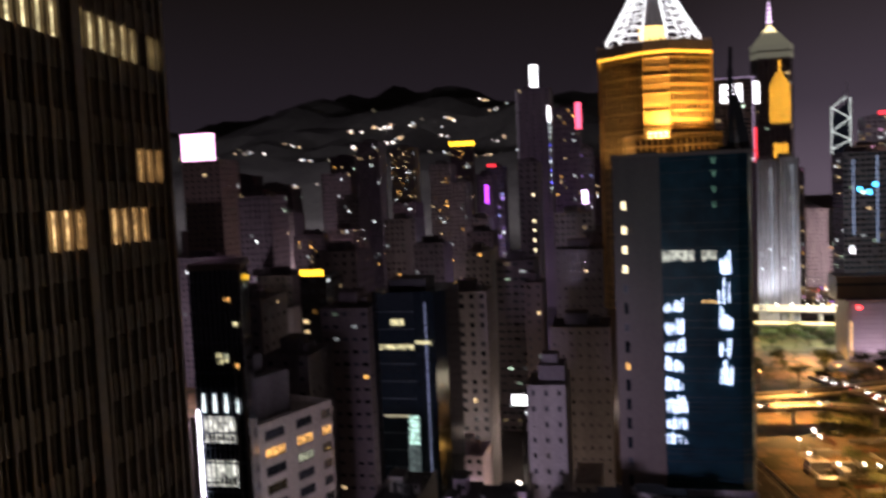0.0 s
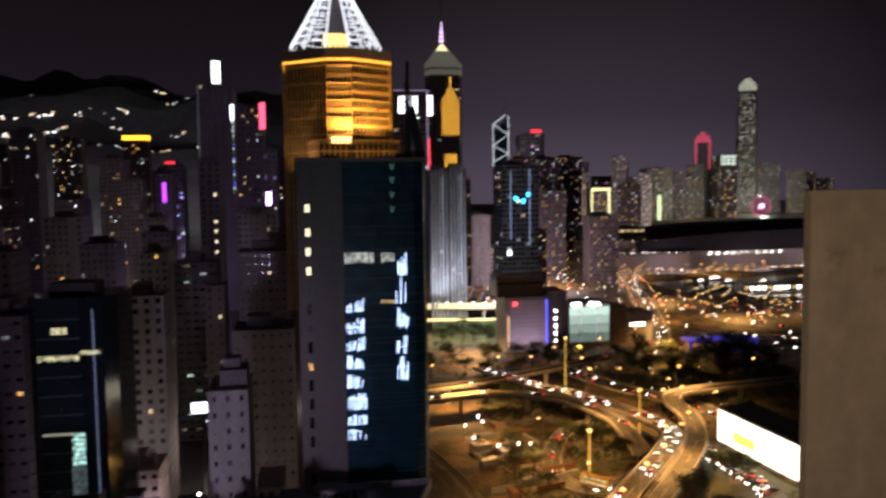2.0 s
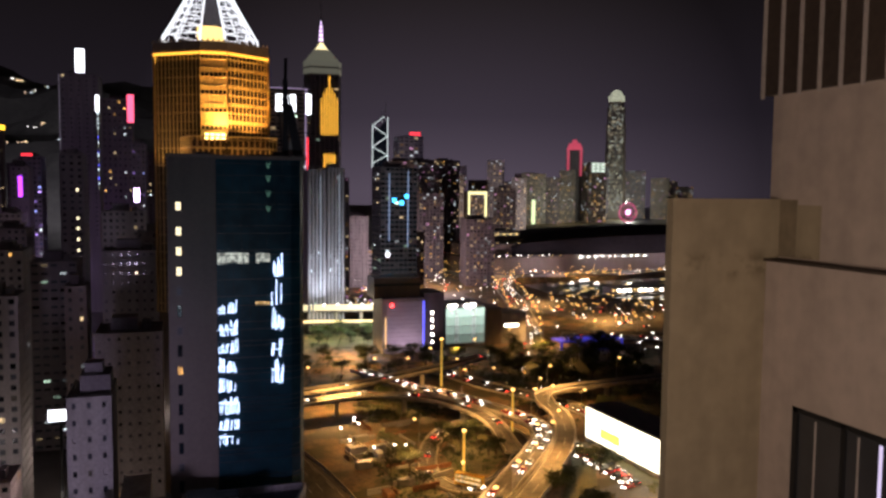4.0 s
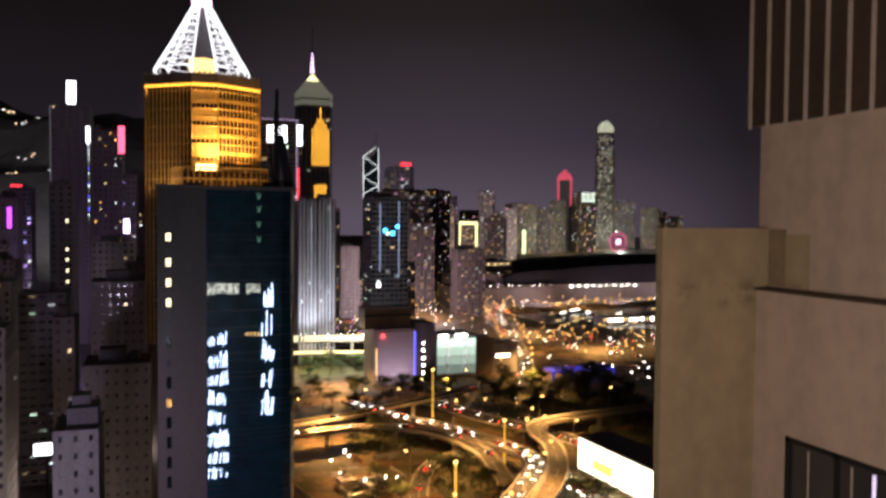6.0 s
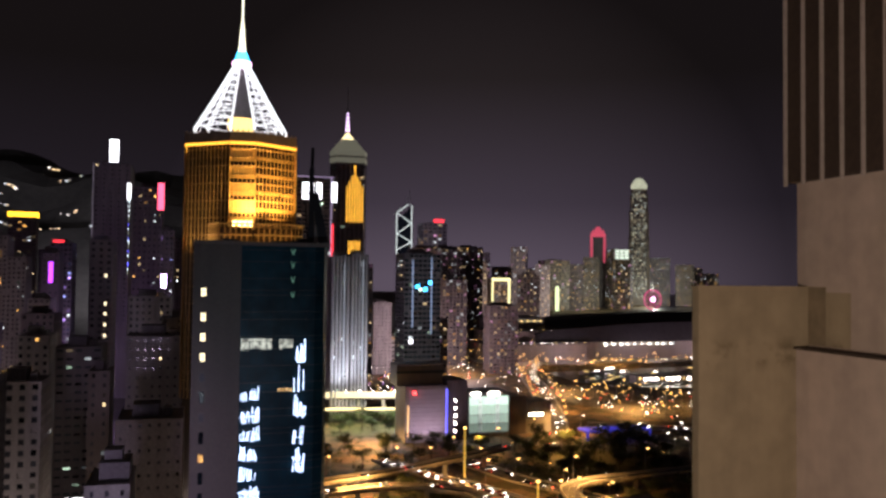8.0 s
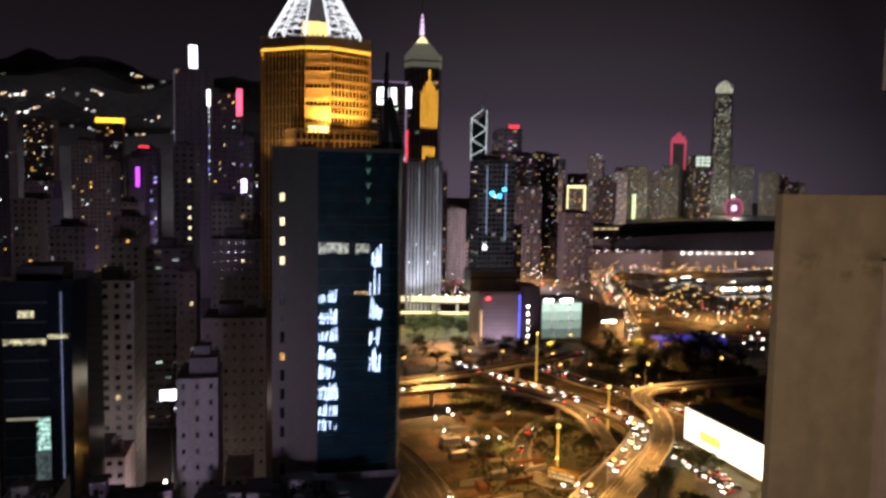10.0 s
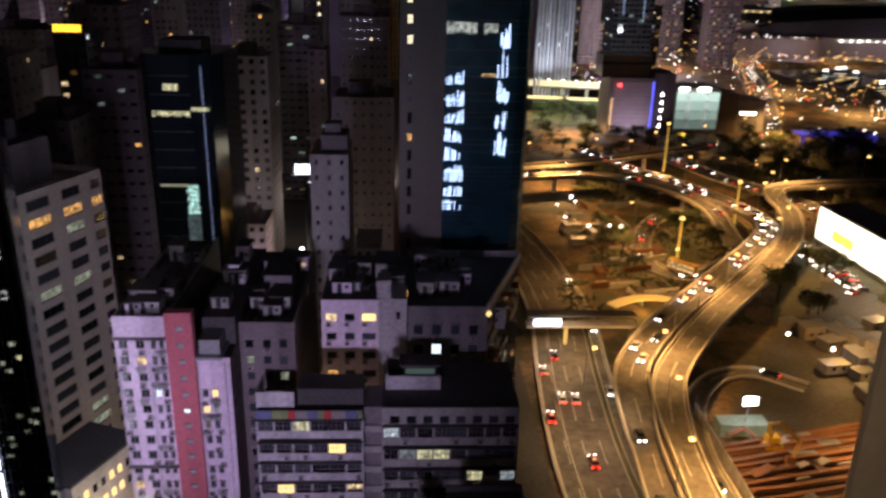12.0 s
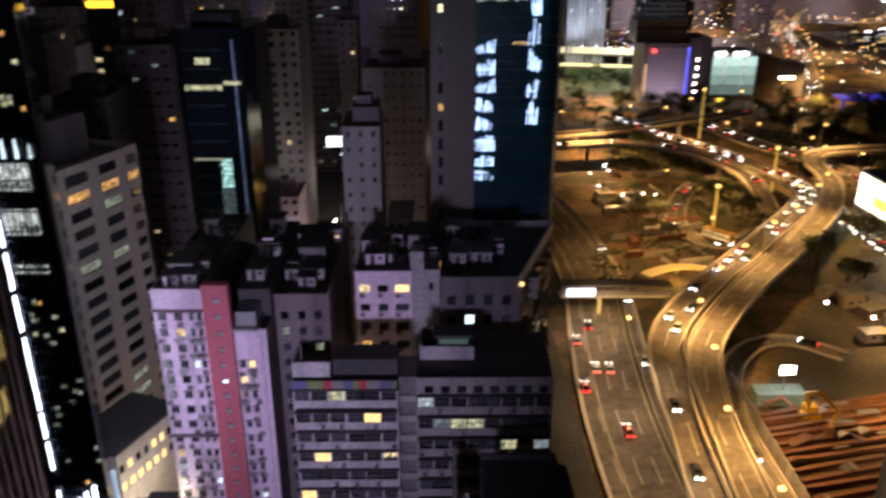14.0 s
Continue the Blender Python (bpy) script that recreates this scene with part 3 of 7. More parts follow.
# the dark works yard beyond the flyover
single("works_yard", Mesh().prism([(74, 156), (92, 186), (108, 206), (128, 232), (150, 238), (172, 205), (168, 160), (140, 148), (100, 152)], 0.0, 0.09), m_yard, "dark oily works yard beside the flyover", "yard", kind="structure")
single("grass_plot", Mesh().prism([(106, 206), (118, 214), (132, 230), (148, 262), (146, 276), (134, 254), (112, 220)], 0.0, 0.2), m_grass, "rough dark grass plot beside the flyover", "grass", kind="structure")

# paved yards by the shore
for ring in ([(272, 652), (296, 545), (330, 470), (480, 470), (486, 612), (400, 636), (336, 684)], [(222, 640), (262, 600), (262, 720), (300, 770), (240, 730)]):
    single("paved_yard", Mesh().prism(ring, 0.0, 0.20), m_deck, "pale paved yard under sodium lamps", "yard", kind="structure")

# ---- the near dark glass tower with light letters ----
def led_tower():
    t = thing("office_tower", "dark teal glass office tower with a blank grey side", "office tower", (11.2, 163, 0))
    ox, oy = -11.2, -163
    body = Mesh()
    body.box(-1.2 + ox, 7.2 + ox, 152 + oy, 174 + oy, 0, 105.4)
    part("grey_slab", body, m_core, t, "blank grey tiled service core")
    core = Mesh().box(7.2 + ox, 20.8 + ox, 152.5 + oy, 174 + oy, 0, 105.2)
    core.prism([(20.8 + ox, 152.5 + oy), (22.6 + ox, 153.4 + oy), (23.5 + ox, 155.4 + oy), (23.5 + ox, 174 + oy), (20.8 + ox, 174 + oy)], 0, 105.2)
    part("glass_core", core, m_teal, t, "dark teal curtain wall")
    sp, rline = Mesh(), random.Random(12)
    z = 2.0
    while z < 105:
        sp.box(7.2 + ox, 20.8 + ox, 152.32 + oy, 152.5 + oy, z, z + 0.11)
        sp.prism([(20.8 + ox, 152.32 + oy), (22.7 + ox, 153.25 + oy), (23.65 + ox, 155.35 + oy), (23.5 + ox, 155.4 + oy), (22.6 + ox, 153.4 + oy), (20.8 + ox, 152.5 + oy)], z, z + 0.11)
        z += rline.choice((0.9, 1.4, 1.75, 2.2, 3.1))
    part("floor_band", sp, m_line_glass, t, kind="stuff")
    mu = Mesh()
    for k in range(10):
        x = 7.2 + ox + k * 1.51
        mu.box(x - 0.02, x + 0.02, 152.46 + oy, 152.5 + oy, 2, 105.2)
    part("mullion", mu, m_black, t, kind="stuff")
    lit_pane = Mesh().box(-0.42, 0.42, -0.05, 0.1, -0.72, 0.72).data("pane", e_slabwin)
    amber_pane = Mesh().box(-0.42, 0.42, -0.05, 0.1, -0.72, 0.72).data("pane", e_amber)
    dim_pane = Mesh().box(-0.36, 0.36, -0.05, 0.1, -0.62, 0.62).data("pane", m_line_glass)
    dark_pane = Mesh().box(-0.40, 0.40, -0.05, 0.1, -1.05, 1.05).data("pane", m_dkglass)
    bars = Mesh().box(-0.50, -0.42, -0.10, 0.06, -0.8, 0.8).box(0.42, 0.50, -0.10, 0.06, -0.8, 0.8).box(-0.5, 0.5, -0.10, 0.06, -0.82, -0.72).box(-0.5, 0.5, -0.10, 0.06, 0.72, 0.82)
    bars.box(-0.42, 0.42, -0.08, -0.05, 0.02, 0.09).box(-0.03, 0.03, -0.08, -0.05, -0.72, 0.72)
    bars = bars.data("frame", m_dark_concrete)
    for k in range(24):
        zz = 96.6 if k == 0 else 92.1 - (k - 1) * 3.62
        kind = "lit" if k < 4 else {4: "dim", 6: "dim", 8: "amber", 13: "dim", 17: "amber"}.get(k, "dark")
        w = new("window", {"lit": lit_pane, "dim": dim_pane, "amber": amber_pane, "dark": dark_pane}[kind])
        w.parent, w.location = t, (0.68 + ox, 152 + oy, zz)
        if kind != "dark":
            f = new("frame", bars)
            f.parent = w
    par = Mesh().box(-1.4 + ox, 7.2 + ox, 151.9 + oy, 152.2 + oy, 105.4, 106.0).box(-1.4 + ox, -1.1 + ox, 152.2 + oy, 174 + oy, 105.4, 106.0).box(7.2 + ox, 23.6 + ox, 152.3 + oy, 152.7 + oy, 105.2, 105.9)
    part("parapet", par, m_slab, t)
    # a lit floor behind the glass
    rnd = random.Random(4)
    for x0, x1 in ((7.4, 13.3), (14.3, 16.9)):
        x = x0 + ox
        while x < x1 + ox - 0.3:
            wd = rnd.uniform(0.5, 1.4)
            part("lit_pane", Mesh().box(x, min(x + wd - 0.06, x1 + ox), 152.42 + oy, 152.5 + oy, 85.9 + rnd.uniform(0, 0.5), 88.1 - (x - 7.4 - ox) * 0.03), e_lit, t, "pale green lit office pane")
            x += wd
    fl2 = Mesh()
    for k in range(4):
        fl2.box(14.2 + ox + k * 0.7, 14.7 + ox + k * 0.7, 152.42 + oy, 152.5 + oy, 78.2, 78.8)
    part("lit_room", fl2, e_ltwin, t)
    return t


led_tower()


def light_letters(x0, x1, z0, z1, seed, letter=3.1):
    """A column of light letters, too blurred to read: each is a clump of bent, nearly upright strokes, cut by the floors."""
    rnd = random.Random(seed)
    t = thing("light_sign", "column of blurred blue white light strokes on dark glass", "light sign", ((x0 + x1) / 2, 152.3, z0), "light letters")
    w = x1 - x0
    top = z1 - z0
    while top > 1.2:
        h = min(top, letter * rnd.uniform(0.85, 1.3))
        m = Mesh()
        wide, n, style = w * rnd.uniform(0.7, 1.0), max(4, round(w / 0.36)), rnd.random()
        for k in range(n):
            u = (k + 0.5) / n
            tall = (1.0 - 0.5 * u, 0.7 + 0.3 * math.sin(math.pi * u), 0.55 + 0.45 * u)[int(style * 3)] * rnd.uniform(0.75, 1.1)
            x, base = -w / 2 + wide * u, top - h + h * 0.12 * rnd.random()
            lean = rnd.uniform(-0.14, 0.34)
            if rnd.random() < 0.16:
                continue
            cuts = sorted((0.0, tall * rnd.uniform(0.3, 0.6), tall))
            for a, b in zip(cuts, cuts[1:]):
                if (b - a) * h > 0.25:
                    m.bar((x + lean * a * 1.5, -0.06, base + a * h * 0.86), (x + lean * b * 1.5 + rnd.uniform(-0.08, 0.08), -0.06, base + b * h * 0.86 - 0.12), rnd.uniform(0.055, 0.10))
        if rnd.random() < 0.6:
            z = top - h * rnd.uniform(0.3, 0.7)
            m.bar((-w / 2, -0.06, z), (-w / 2 + wide * rnd.uniform(0.5, 0.95), -0.06, z - 0.1), 0.07)
        part("stroke", m, e_led, t, kind="stuff")
        top -= h + rnd.uniform(0.05, 0.45)
    return t


light_letters(7.35, 11.2, 52.0, 79.5, 1)
light_letters(17.0, 19.4, 63.0, 88.4, 5, 4.4)
# reflections high on the glass, put in as faintly glowing strokes
dim = thing("dim_sign", "dim green reflected strokes high on the glass", "light sign", (16.6, 152.3, 95))
for k, z in enumerate((8.6, 6.2, 3.4, 0.6)):
    part("stroke", Mesh().bar((-0.35, -0.06, z + 1.1), (0, -0.06, z), 0.07).bar((0.35, -0.06, z + 1.1), (0, -0.06, z), 0.07), glow("dim_green", (0.25, 0.6, 0.45), 0.25), dim)

# roof crane of the glass tower
rcn = thing("roof_crane", "black building maintenance crane on the tower roof", "crane", (21.5, 157.5, 105.2))
blade = Mesh()
blade.v += [(-1.1, -0.5, 10.6), (0.3, -0.5, 10.9), (2.5, -0.5, 0), (0.6, -0.5, 0), (-1.1, 0.5, 10.6), (0.3, 0.5, 10.9), (2.5, 0.5, 0), (0.6, 0.5, 0)]
blade.f += [(0, 3, 2, 1), (4, 5, 6, 7), (0, 1, 5, 4), (1, 2, 6, 5), (2, 3, 7, 6), (3, 0, 4, 7)]
blade.m += [0] * 6
part("jib", blade, m_black, rcn)
part("mast", Mesh().prism([(-1.6, -0.5), (-0.5, -0.5), (-0.5, 0.5), (-1.6, 0.5)], 0, 15.5, 0, 0.8).bar((-1.0, 0, 15.4), (-0.9, 0, 19.5), 0.32), m_black, rcn)
part("plate", Mesh().prism([(-0.6, -0.2), (2.0, -0.2), (2.0, 0.2), (-0.6, 0.2)], 0.3, 8.4, 0, 0.35), m_cream, rcn, "pale tapering steel plate")
part("cradle", Mesh().box(-3.4, -1.7, -0.7, 0.7, 0, 1.7), m_black, rcn)
part("tie", Mesh().bar((-1.0, 0, 13.5), (-8.5, 0, 9.0), 0.07).bar((-1.6, 0, 0.5), (-2.2, 0, 9.5), 0.14), m_black, rcn)
rh1 = thing("roof_rail", "low black parapet machinery on the tower roof", "roof machinery", (11, 157, 105.2))
part("rail", Mesh().box(2.0, 10.5, -0.4, 0, 0, 1.1), m_black, rh1)
part("vent_pipe", Mesh().bar((-1.5, 0, 0), (-1.5, 0, 3.1), 0.14), m_black, rh1)
part("vent_box", Mesh().box(-7, -4.2, 1, 5, 0.0, 1.4), m_black, rh1)


# ---- the gold tower with the lit crown ----
def gold_tower():
    cx, cy = 12.2, 282.0
    t = thing("gold_tower", "octagonal tower with gold floodlit window grid and white lattice crown", "office tower", (cx, cy, 0))
    # plan: left face, bright front bay, right face
    ring = [(-17.6, -8), (-4.0, -18.5), (4.0, -19.5), (17.6, -11), (17.6, 16), (12, 19), (-12, 19), (-17.6, 16)]
    core = Mesh().prism([(x * 0.97, y * 0.97) for x, y in ring], 0, 143)
    part("glass_core", core, paint("gold_tinted_glass", (0.045, 0.026, 0.010), rough=0.3, amount=0.4, grain=2.0, bump=0.0), t, "gold tinted glass")
    ribs = Mesh()
    for k in (7, 0, 1, 2, 3):
        a, b = Vector((*ring[k], 0)), Vector((*ring[(k + 1) % 8], 0))
        n = max(4, round((b - a).length / 1.45))
        for i in range(n + 1):
            p = a.lerp(b, i / n)
            ribs.bar((p.x, p.y, 60), (p.x, p.y, 143.5), 0.30 if i in (0, n) else 0.20 if k == 0 else 0.15)
        z, row = 60.0, 0
        while z < 141:
            ribs.bar((a.x, a.y, z), (b.x, b.y, z), (0.22 if row % 2 else 0.12) * (0.6 if k == 0 else 1.0))
            z, row = z + 2.75, row + 1
    part("window_grid", ribs, m_gold, t, "gold painted mullion grid")
    # gold panels: two rows of three on the front bay, one of two on its right
    panel = Mesh()
    for k, share in ((1, 1.0), (2, 0.5)):
        a, b = Vector((*ring[k], 0)) * 0.99, Vector((*ring[k + 1], 0)) * 0.99
        n = max(4, round((b - a).length / 1.45))
        row, z = 0, 60.0
        while z < 140:
            for i in range(n):
                p, q = a.lerp(b, (i + 0.1) / n), a.lerp(b, (i + 0.9) / n)
                if row % 2 == 0:
                    lo, hi = z + 0.1, z + (2.7 if share == 1.0 else 0.5)
                else:
                    lo, hi = z + (1.5 if share == 1.0 else 2.1), z + 2.65
                panel.poly([(p.x, p.y, lo), (q.x, q.y, lo), (q.x, q.y, hi), (p.x, p.y, hi)])
            row, z = row + 1, z + 2.75
    part("spandrel_panel", panel, m_gold, t, "gold spandrel panels between dark panes", "stuff")
    led = Mesh()
    for k in (7, 0, 1, 2, 3):
        a, b = Vector((*ring[k], 141.6)), Vector((*ring[(k + 1) % 8], 141.6))
        led.bar(a * 1.0, b * 1.0, 0.42)
    part("light_band", led, e_gold, t, "amber light band under the parapet")
    par = Mesh().prism([(x * 1.015, y * 1.015) for x, y in ring], 142.4, 145.2)
    for k in (7, 0, 1, 2):
        a, b = Vector((*ring[k], 0)), Vector((*ring[(k + 1) % 8], 0))
        n = round((b - a).length / 1.6)
        for i in range(n):
            p = a.lerp(b, (i + 0.5) / n) * 1.02
            par.box(p.x - 0.25, p.x + 0.25, p.y - 0.2, p.y + 0.2, 145.2, 145.9)
    part("parapet", par, m_brown, t)
    # lower terrace with its own grid, and the floodlights on it
    ring2 = [(-10.0, -18), (-7, -27), (15, -27), (18.6, -24), (18.6, -8), (-4, -8)]
    low = Mesh().prism([(x * 0.99, y * 0.99 - 0.2) for x, y in ring2], 0, 114.2)
    part("terrace_block", low, paint("terrace_glass", (0.09, 0.05, 0.015), rough=0.3, amount=0.4, grain=2.0, bump=0.0), t)
    r2 = Mesh()
    for k in range(4):
        a, b = Vector((*ring2[k], 0)), Vector((*ring2[k + 1], 0))
        n = max(2, round((b - a).length / 1.7))
        for i in range(n + 1):
            p = a.lerp(b, i / n)
            r2.bar((p.x, p.y, 95), (p.x, p.y, 115.6), 0.22)
        for z in (105, 108.5, 112, 115.4):
            r2.bar((a.x, a.y, z), (b.x, b.y, z), 0.3)
    part("terrace_grid", r2, m_gold, t, kind="stuff")
    fl = Mesh()
    for x in (-2.2, -0.6, 1.0, 2.6):
        fl.box(x - 0.6, x + 0.6, -21.6, -21.0, 115.0, 116.6)
    part("floodlight", fl, e_goldlamp, t, "row of bright floodlights on the terrace")
    crown(t, 146.0)
    return cx, cy


def crown(t, z0):
    tubes, faint = Mesh(), Mesh()
    R, H = 15.4, 24.5

    def at(angle, u):
        r = R * (1 - 0.90 * max(0.0, u)) * (1.0 - 0.02 * math.sin(math.pi * u))
        return Vector((r * math.cos(radians(angle)), r * math.sin(radians(angle)), z0 + 2.2 + u * H))

    for mid in (45, 135, 225, 315):
        a0, a1 = mid - 31, mid + 31
        for a in (a0, a1, mid):
            prev = at(a, 0)
            tubes.bar((prev.x, prev.y, z0 - 0.8), prev, 0.30)
            for k in range(1, 9):
                p = at(a, k / 8)
                tubes.bar(prev, p, 0.26 if a != mid else 0.12)
                prev = p
        for k in range(10):
            u = k / 10
            pts = [at(a0 + (a1 - a0) * i / 4, u) for i in range(5)]
            for p, q in zip(pts, pts[1:]):
                tubes.bar(p, q, 0.15)
            up = [at(a0 + (a1 - a0) * (i + 0.5) / 4, u + 0.1) for i in range(4)]
            for i in range(4):
                faint.bar(pts[i], up[i], 0.07)
    part("crown_lattice", tubes, e_crown, t, "white lit lattice ribs of the crown")
    part("crown_bracing", faint, e_crown, t)
    part("crown_drum", Mesh().prism([(4.2 * math.cos(a * math.pi / 8), 4.2 * math.sin(a * math.pi / 8)) for a in range(16)], z0 - 2, z0 + 6.5), glow("drum_light", (1.0, 0.66, 0.22), 1.5), t, "yellow lit drum inside the crown")
    part("crown_cone", Mesh().prism([(4.0 * math.cos(a * math.pi / 8), 4.0 * math.sin(a * math.pi / 8)) for a in range(16)], z0 + 6.5, z0 + 24, 0, 0.2), m_dark_concrete, t)
    part("crown_ring", Mesh().prism([(2.6 * math.cos(a * math.pi / 8), 2.6 * math.sin(a * math.pi / 8)) for a in range(16)], z0 + 26.2, z0 + 29.6, 0, 0.6), e_cyan, t, "cyan lit ring")
    part("crown_collar", Mesh().prism([(3.2 * math.cos(a * math.pi / 8), 3.2 * math.sin(a * math.pi / 8)) for a in range(16)], z0 + 25.2, z0 + 26.2), e_pinksign, t)
    part("mast", Mesh().prism([(1.3 * math.cos(a * math.pi / 4), 1.3 * math.sin(a * math.pi / 4)) for a in range(8)], z0 + 29.6, z0 + 40, 0, 0.35).bar((0, 0, z0 + 40), (0, 0, z0 + 52), 0.28), glow("mast_light", (1.0, 0.95, 0.72), 1.6), t, "lit tapering mast")


gold_tower()
GX, GY = 12.2, 282.0
spot_lamp("terrace_floodlight", (GX + 3.0, GY - 24.6, 116.8), (GX + 1.5, GY - 19, 134), 26000, (1.0, 0.57, 0.17), 130, 0.8)
spot_lamp("terrace_floodlight", (GX + 13.0, GY - 22, 116.8), (GX + 11, GY - 15, 134), 20000, (1.0, 0.56, 0.16), 130, 0.8)
# two unseen spots added for the left face and the terrace front
spot_lamp("terrace_floodlight", (GX - 16, GY - 24, 104), (GX - 11, GY - 13, 128), 5200, (1.0, 0.66, 0.30), 120, 1.0)
spot_lamp("terrace_floodlight", (GX + 6, GY - 38, 99), (GX + 6, GY - 27, 110), 6000, (1.0, 0.62, 0.24), 130, 1.0)



# ---- towers in the middle distance ----
def sign(name, label, x0, x1, y, z0, z1, material, thick=0.8, mark=None, hanger=None):
    """A lit sign box with a dark rim; mark: (x0, x1, z0, z1) bars on its face in another material."""
    t = thing(name, label, "sign", ((x0 + x1) / 2, y, z0))
    w, h = (x1 - x0) / 2, z1 - z0
    part("case", Mesh().box(-w - 0.2, w + 0.2, 0, thick, -0.2, h + 0.2), m_black, t)
    part("lit_face", Mesh().box(-w, w, -0.15, 0, 0, h), material, t, "glowing face")
    if mark:
        mm = Mesh()
        for a, b, c, d in mark:
            mm.box(-w + a * 2 * w, -w + b * 2 * w, -0.3, -0.15, c * h, d * h)
        part("mark", mm, m_black, t, "dark mark")
    return t


tower("hospital_tower", "tall plain grey tower with a white roof sign", -83, -55, 690, 187, 40, m_dark_concrete, p_dark, 3.6, 6, 0.25, 0.3, 60)
sign("roof_sign", "bright white illuminated roof sign", -71, -64.5, 690, 188, 206, e_white)
sign("vertical_sign", "white illuminated sign on a tower corner", -57.2, -54.6, 689.2, 158, 171, e_white)
dkt = tower("dark_tower", "dark narrow tower with a column of lit stair windows", -58.5, -46.5, 480, 117.5, 26, m_dark_concrete, p_dark, 3.4, 3.5, 0.4, 0.4, 20)
for zz in (98, 82.5, 77, 71, 65, 59, 44):
    part("stair_window", Mesh().box(2.1, 3.3, -13.3, -13, zz - 0.8, zz + 0.8), e_slabwin, dkt, "lit warm stair window")
tower("red_sign_tower", "brown apartment tower with rows of small lit windows", -46, -26.5, 600, 160, 28, m_brown, p_busy, 4.2, 3.2, 0.3, 0.3, 30)
sign("red_sign", "red and pink vertical neon sign", -29.6, -25.4, 599.2, 144, 163, e_hotpink)
sign("violet_screen", "white and violet lit screen on a tower", -24.6, -21.2, 561.2, 90, 99, glow("violet_white", (0.75, 0.55, 1.0), 5), mark=((0.44, 0.56, 0.0, 1.0),))
tower("slender_tower", "slim dark tower with violet lights along its edge", -26, -17, 562, 128, 20, m_dark_concrete, p_blue, 3.4, 3.0, 0.3, 0.3, 30)
tower("yellow_band_tower", "tower with a glowing yellow band round its roof", -186, -160, 900, 155, 10, m_brown, p_busy, 3.6, 4.5, 0.7, 0.2, 40, plant=False)
part_y = thing("roof_band", "glowing yellow light band on the tower roof", "light band", (-173, 899.6, 155))
part("band", Mesh().box(-13.4, 13.4, 0, 10.8, 0, 1.9).box(-13.4, 13.4, 0, 10.8, 2.7, 4.6), e_yellow, part_y)
tower("blue_lit_tower", "apartment tower washed in blue and violet light", -114, -98, 700, 123, 24, m_dark_concrete, p_blue, 3.6, 3.0, 0.6, 0.45, 30)
sign("tower_cap_light", "red light line on a tower roof", -112, -104, 699.5, 123.2, 125, e_redsign)
tower("screen_tower", "slim dark tower carrying a magenta screen", -96, -86, 561, 112, 20, m_dark_concrete, p_dark, 3.4, 3.0, 0.3, 0.3, 20)
sign("lit_screen", "magenta lit screen high on a dark tower", -91.8, -89.4, 560.2, 93, 106, e_magenta)
tower("sign_block", "pale tower with a white sign on top", 89.5, 126.5, 800, 197, 40, m_slab, p_office, 4, 5, 0.8, 0.4, 70, plant=False)
sign("block_sign", "white roof sign with dark block marks", 95, 114, 799.5, 174.5, 191, e_white, mark=((0.16, 0.50, 0.62, 0.74), (0.06, 0.40, 0.28, 0.40), (0.62, 0.74, 0.0, 1.0)))
sign("block_sign", "white roof sign on the tower corner", 124.0, 129.0, 799.2, 172, 192, e_white)
sbk = bpy.data.objects["sign_block"]
m_lilac_edge = glow("lilac_edge_light", (0.8, 0.62, 1.0), 0.35)
part("roof_edge_light", Mesh().box(-18.5, 18.5, -20.4, -20.1, 196.4, 197.2), m_lilac_edge, sbk, "lilac light along the roof edge")
part("corner_light", Mesh().box(15.2, 16.2, -20.4, -20.1, 110, 196), m_lilac_edge, sbk, "lilac light up the corner")
hsp = bpy.data.objects["hospital_tower"]
rnd = random.Random(29)
for k in range(20):
    part("corner_lamp", Mesh().box(13.0, 13.7, -20.5, -20.1, 98 + k * 3.6, 98.6 + k * 3.6 + rnd.uniform(0, 2.2)), (e_dimroom, e_cool, e_bluelight)[k % 3 if k < 14 else 1], hsp, "small white corner lamp")
part("edge_light", Mesh().box(-14.0, -13.5, -20.4, -20.1, 128, 186), glow("dim_edge_light", (0.7, 0.62, 0.75), 0.12), hsp, "dim pale edge light")
sign("red_line_sign", "thin red vertical neon line", 124.4, 126.2, 799.2, 118, 150, e_redsign)


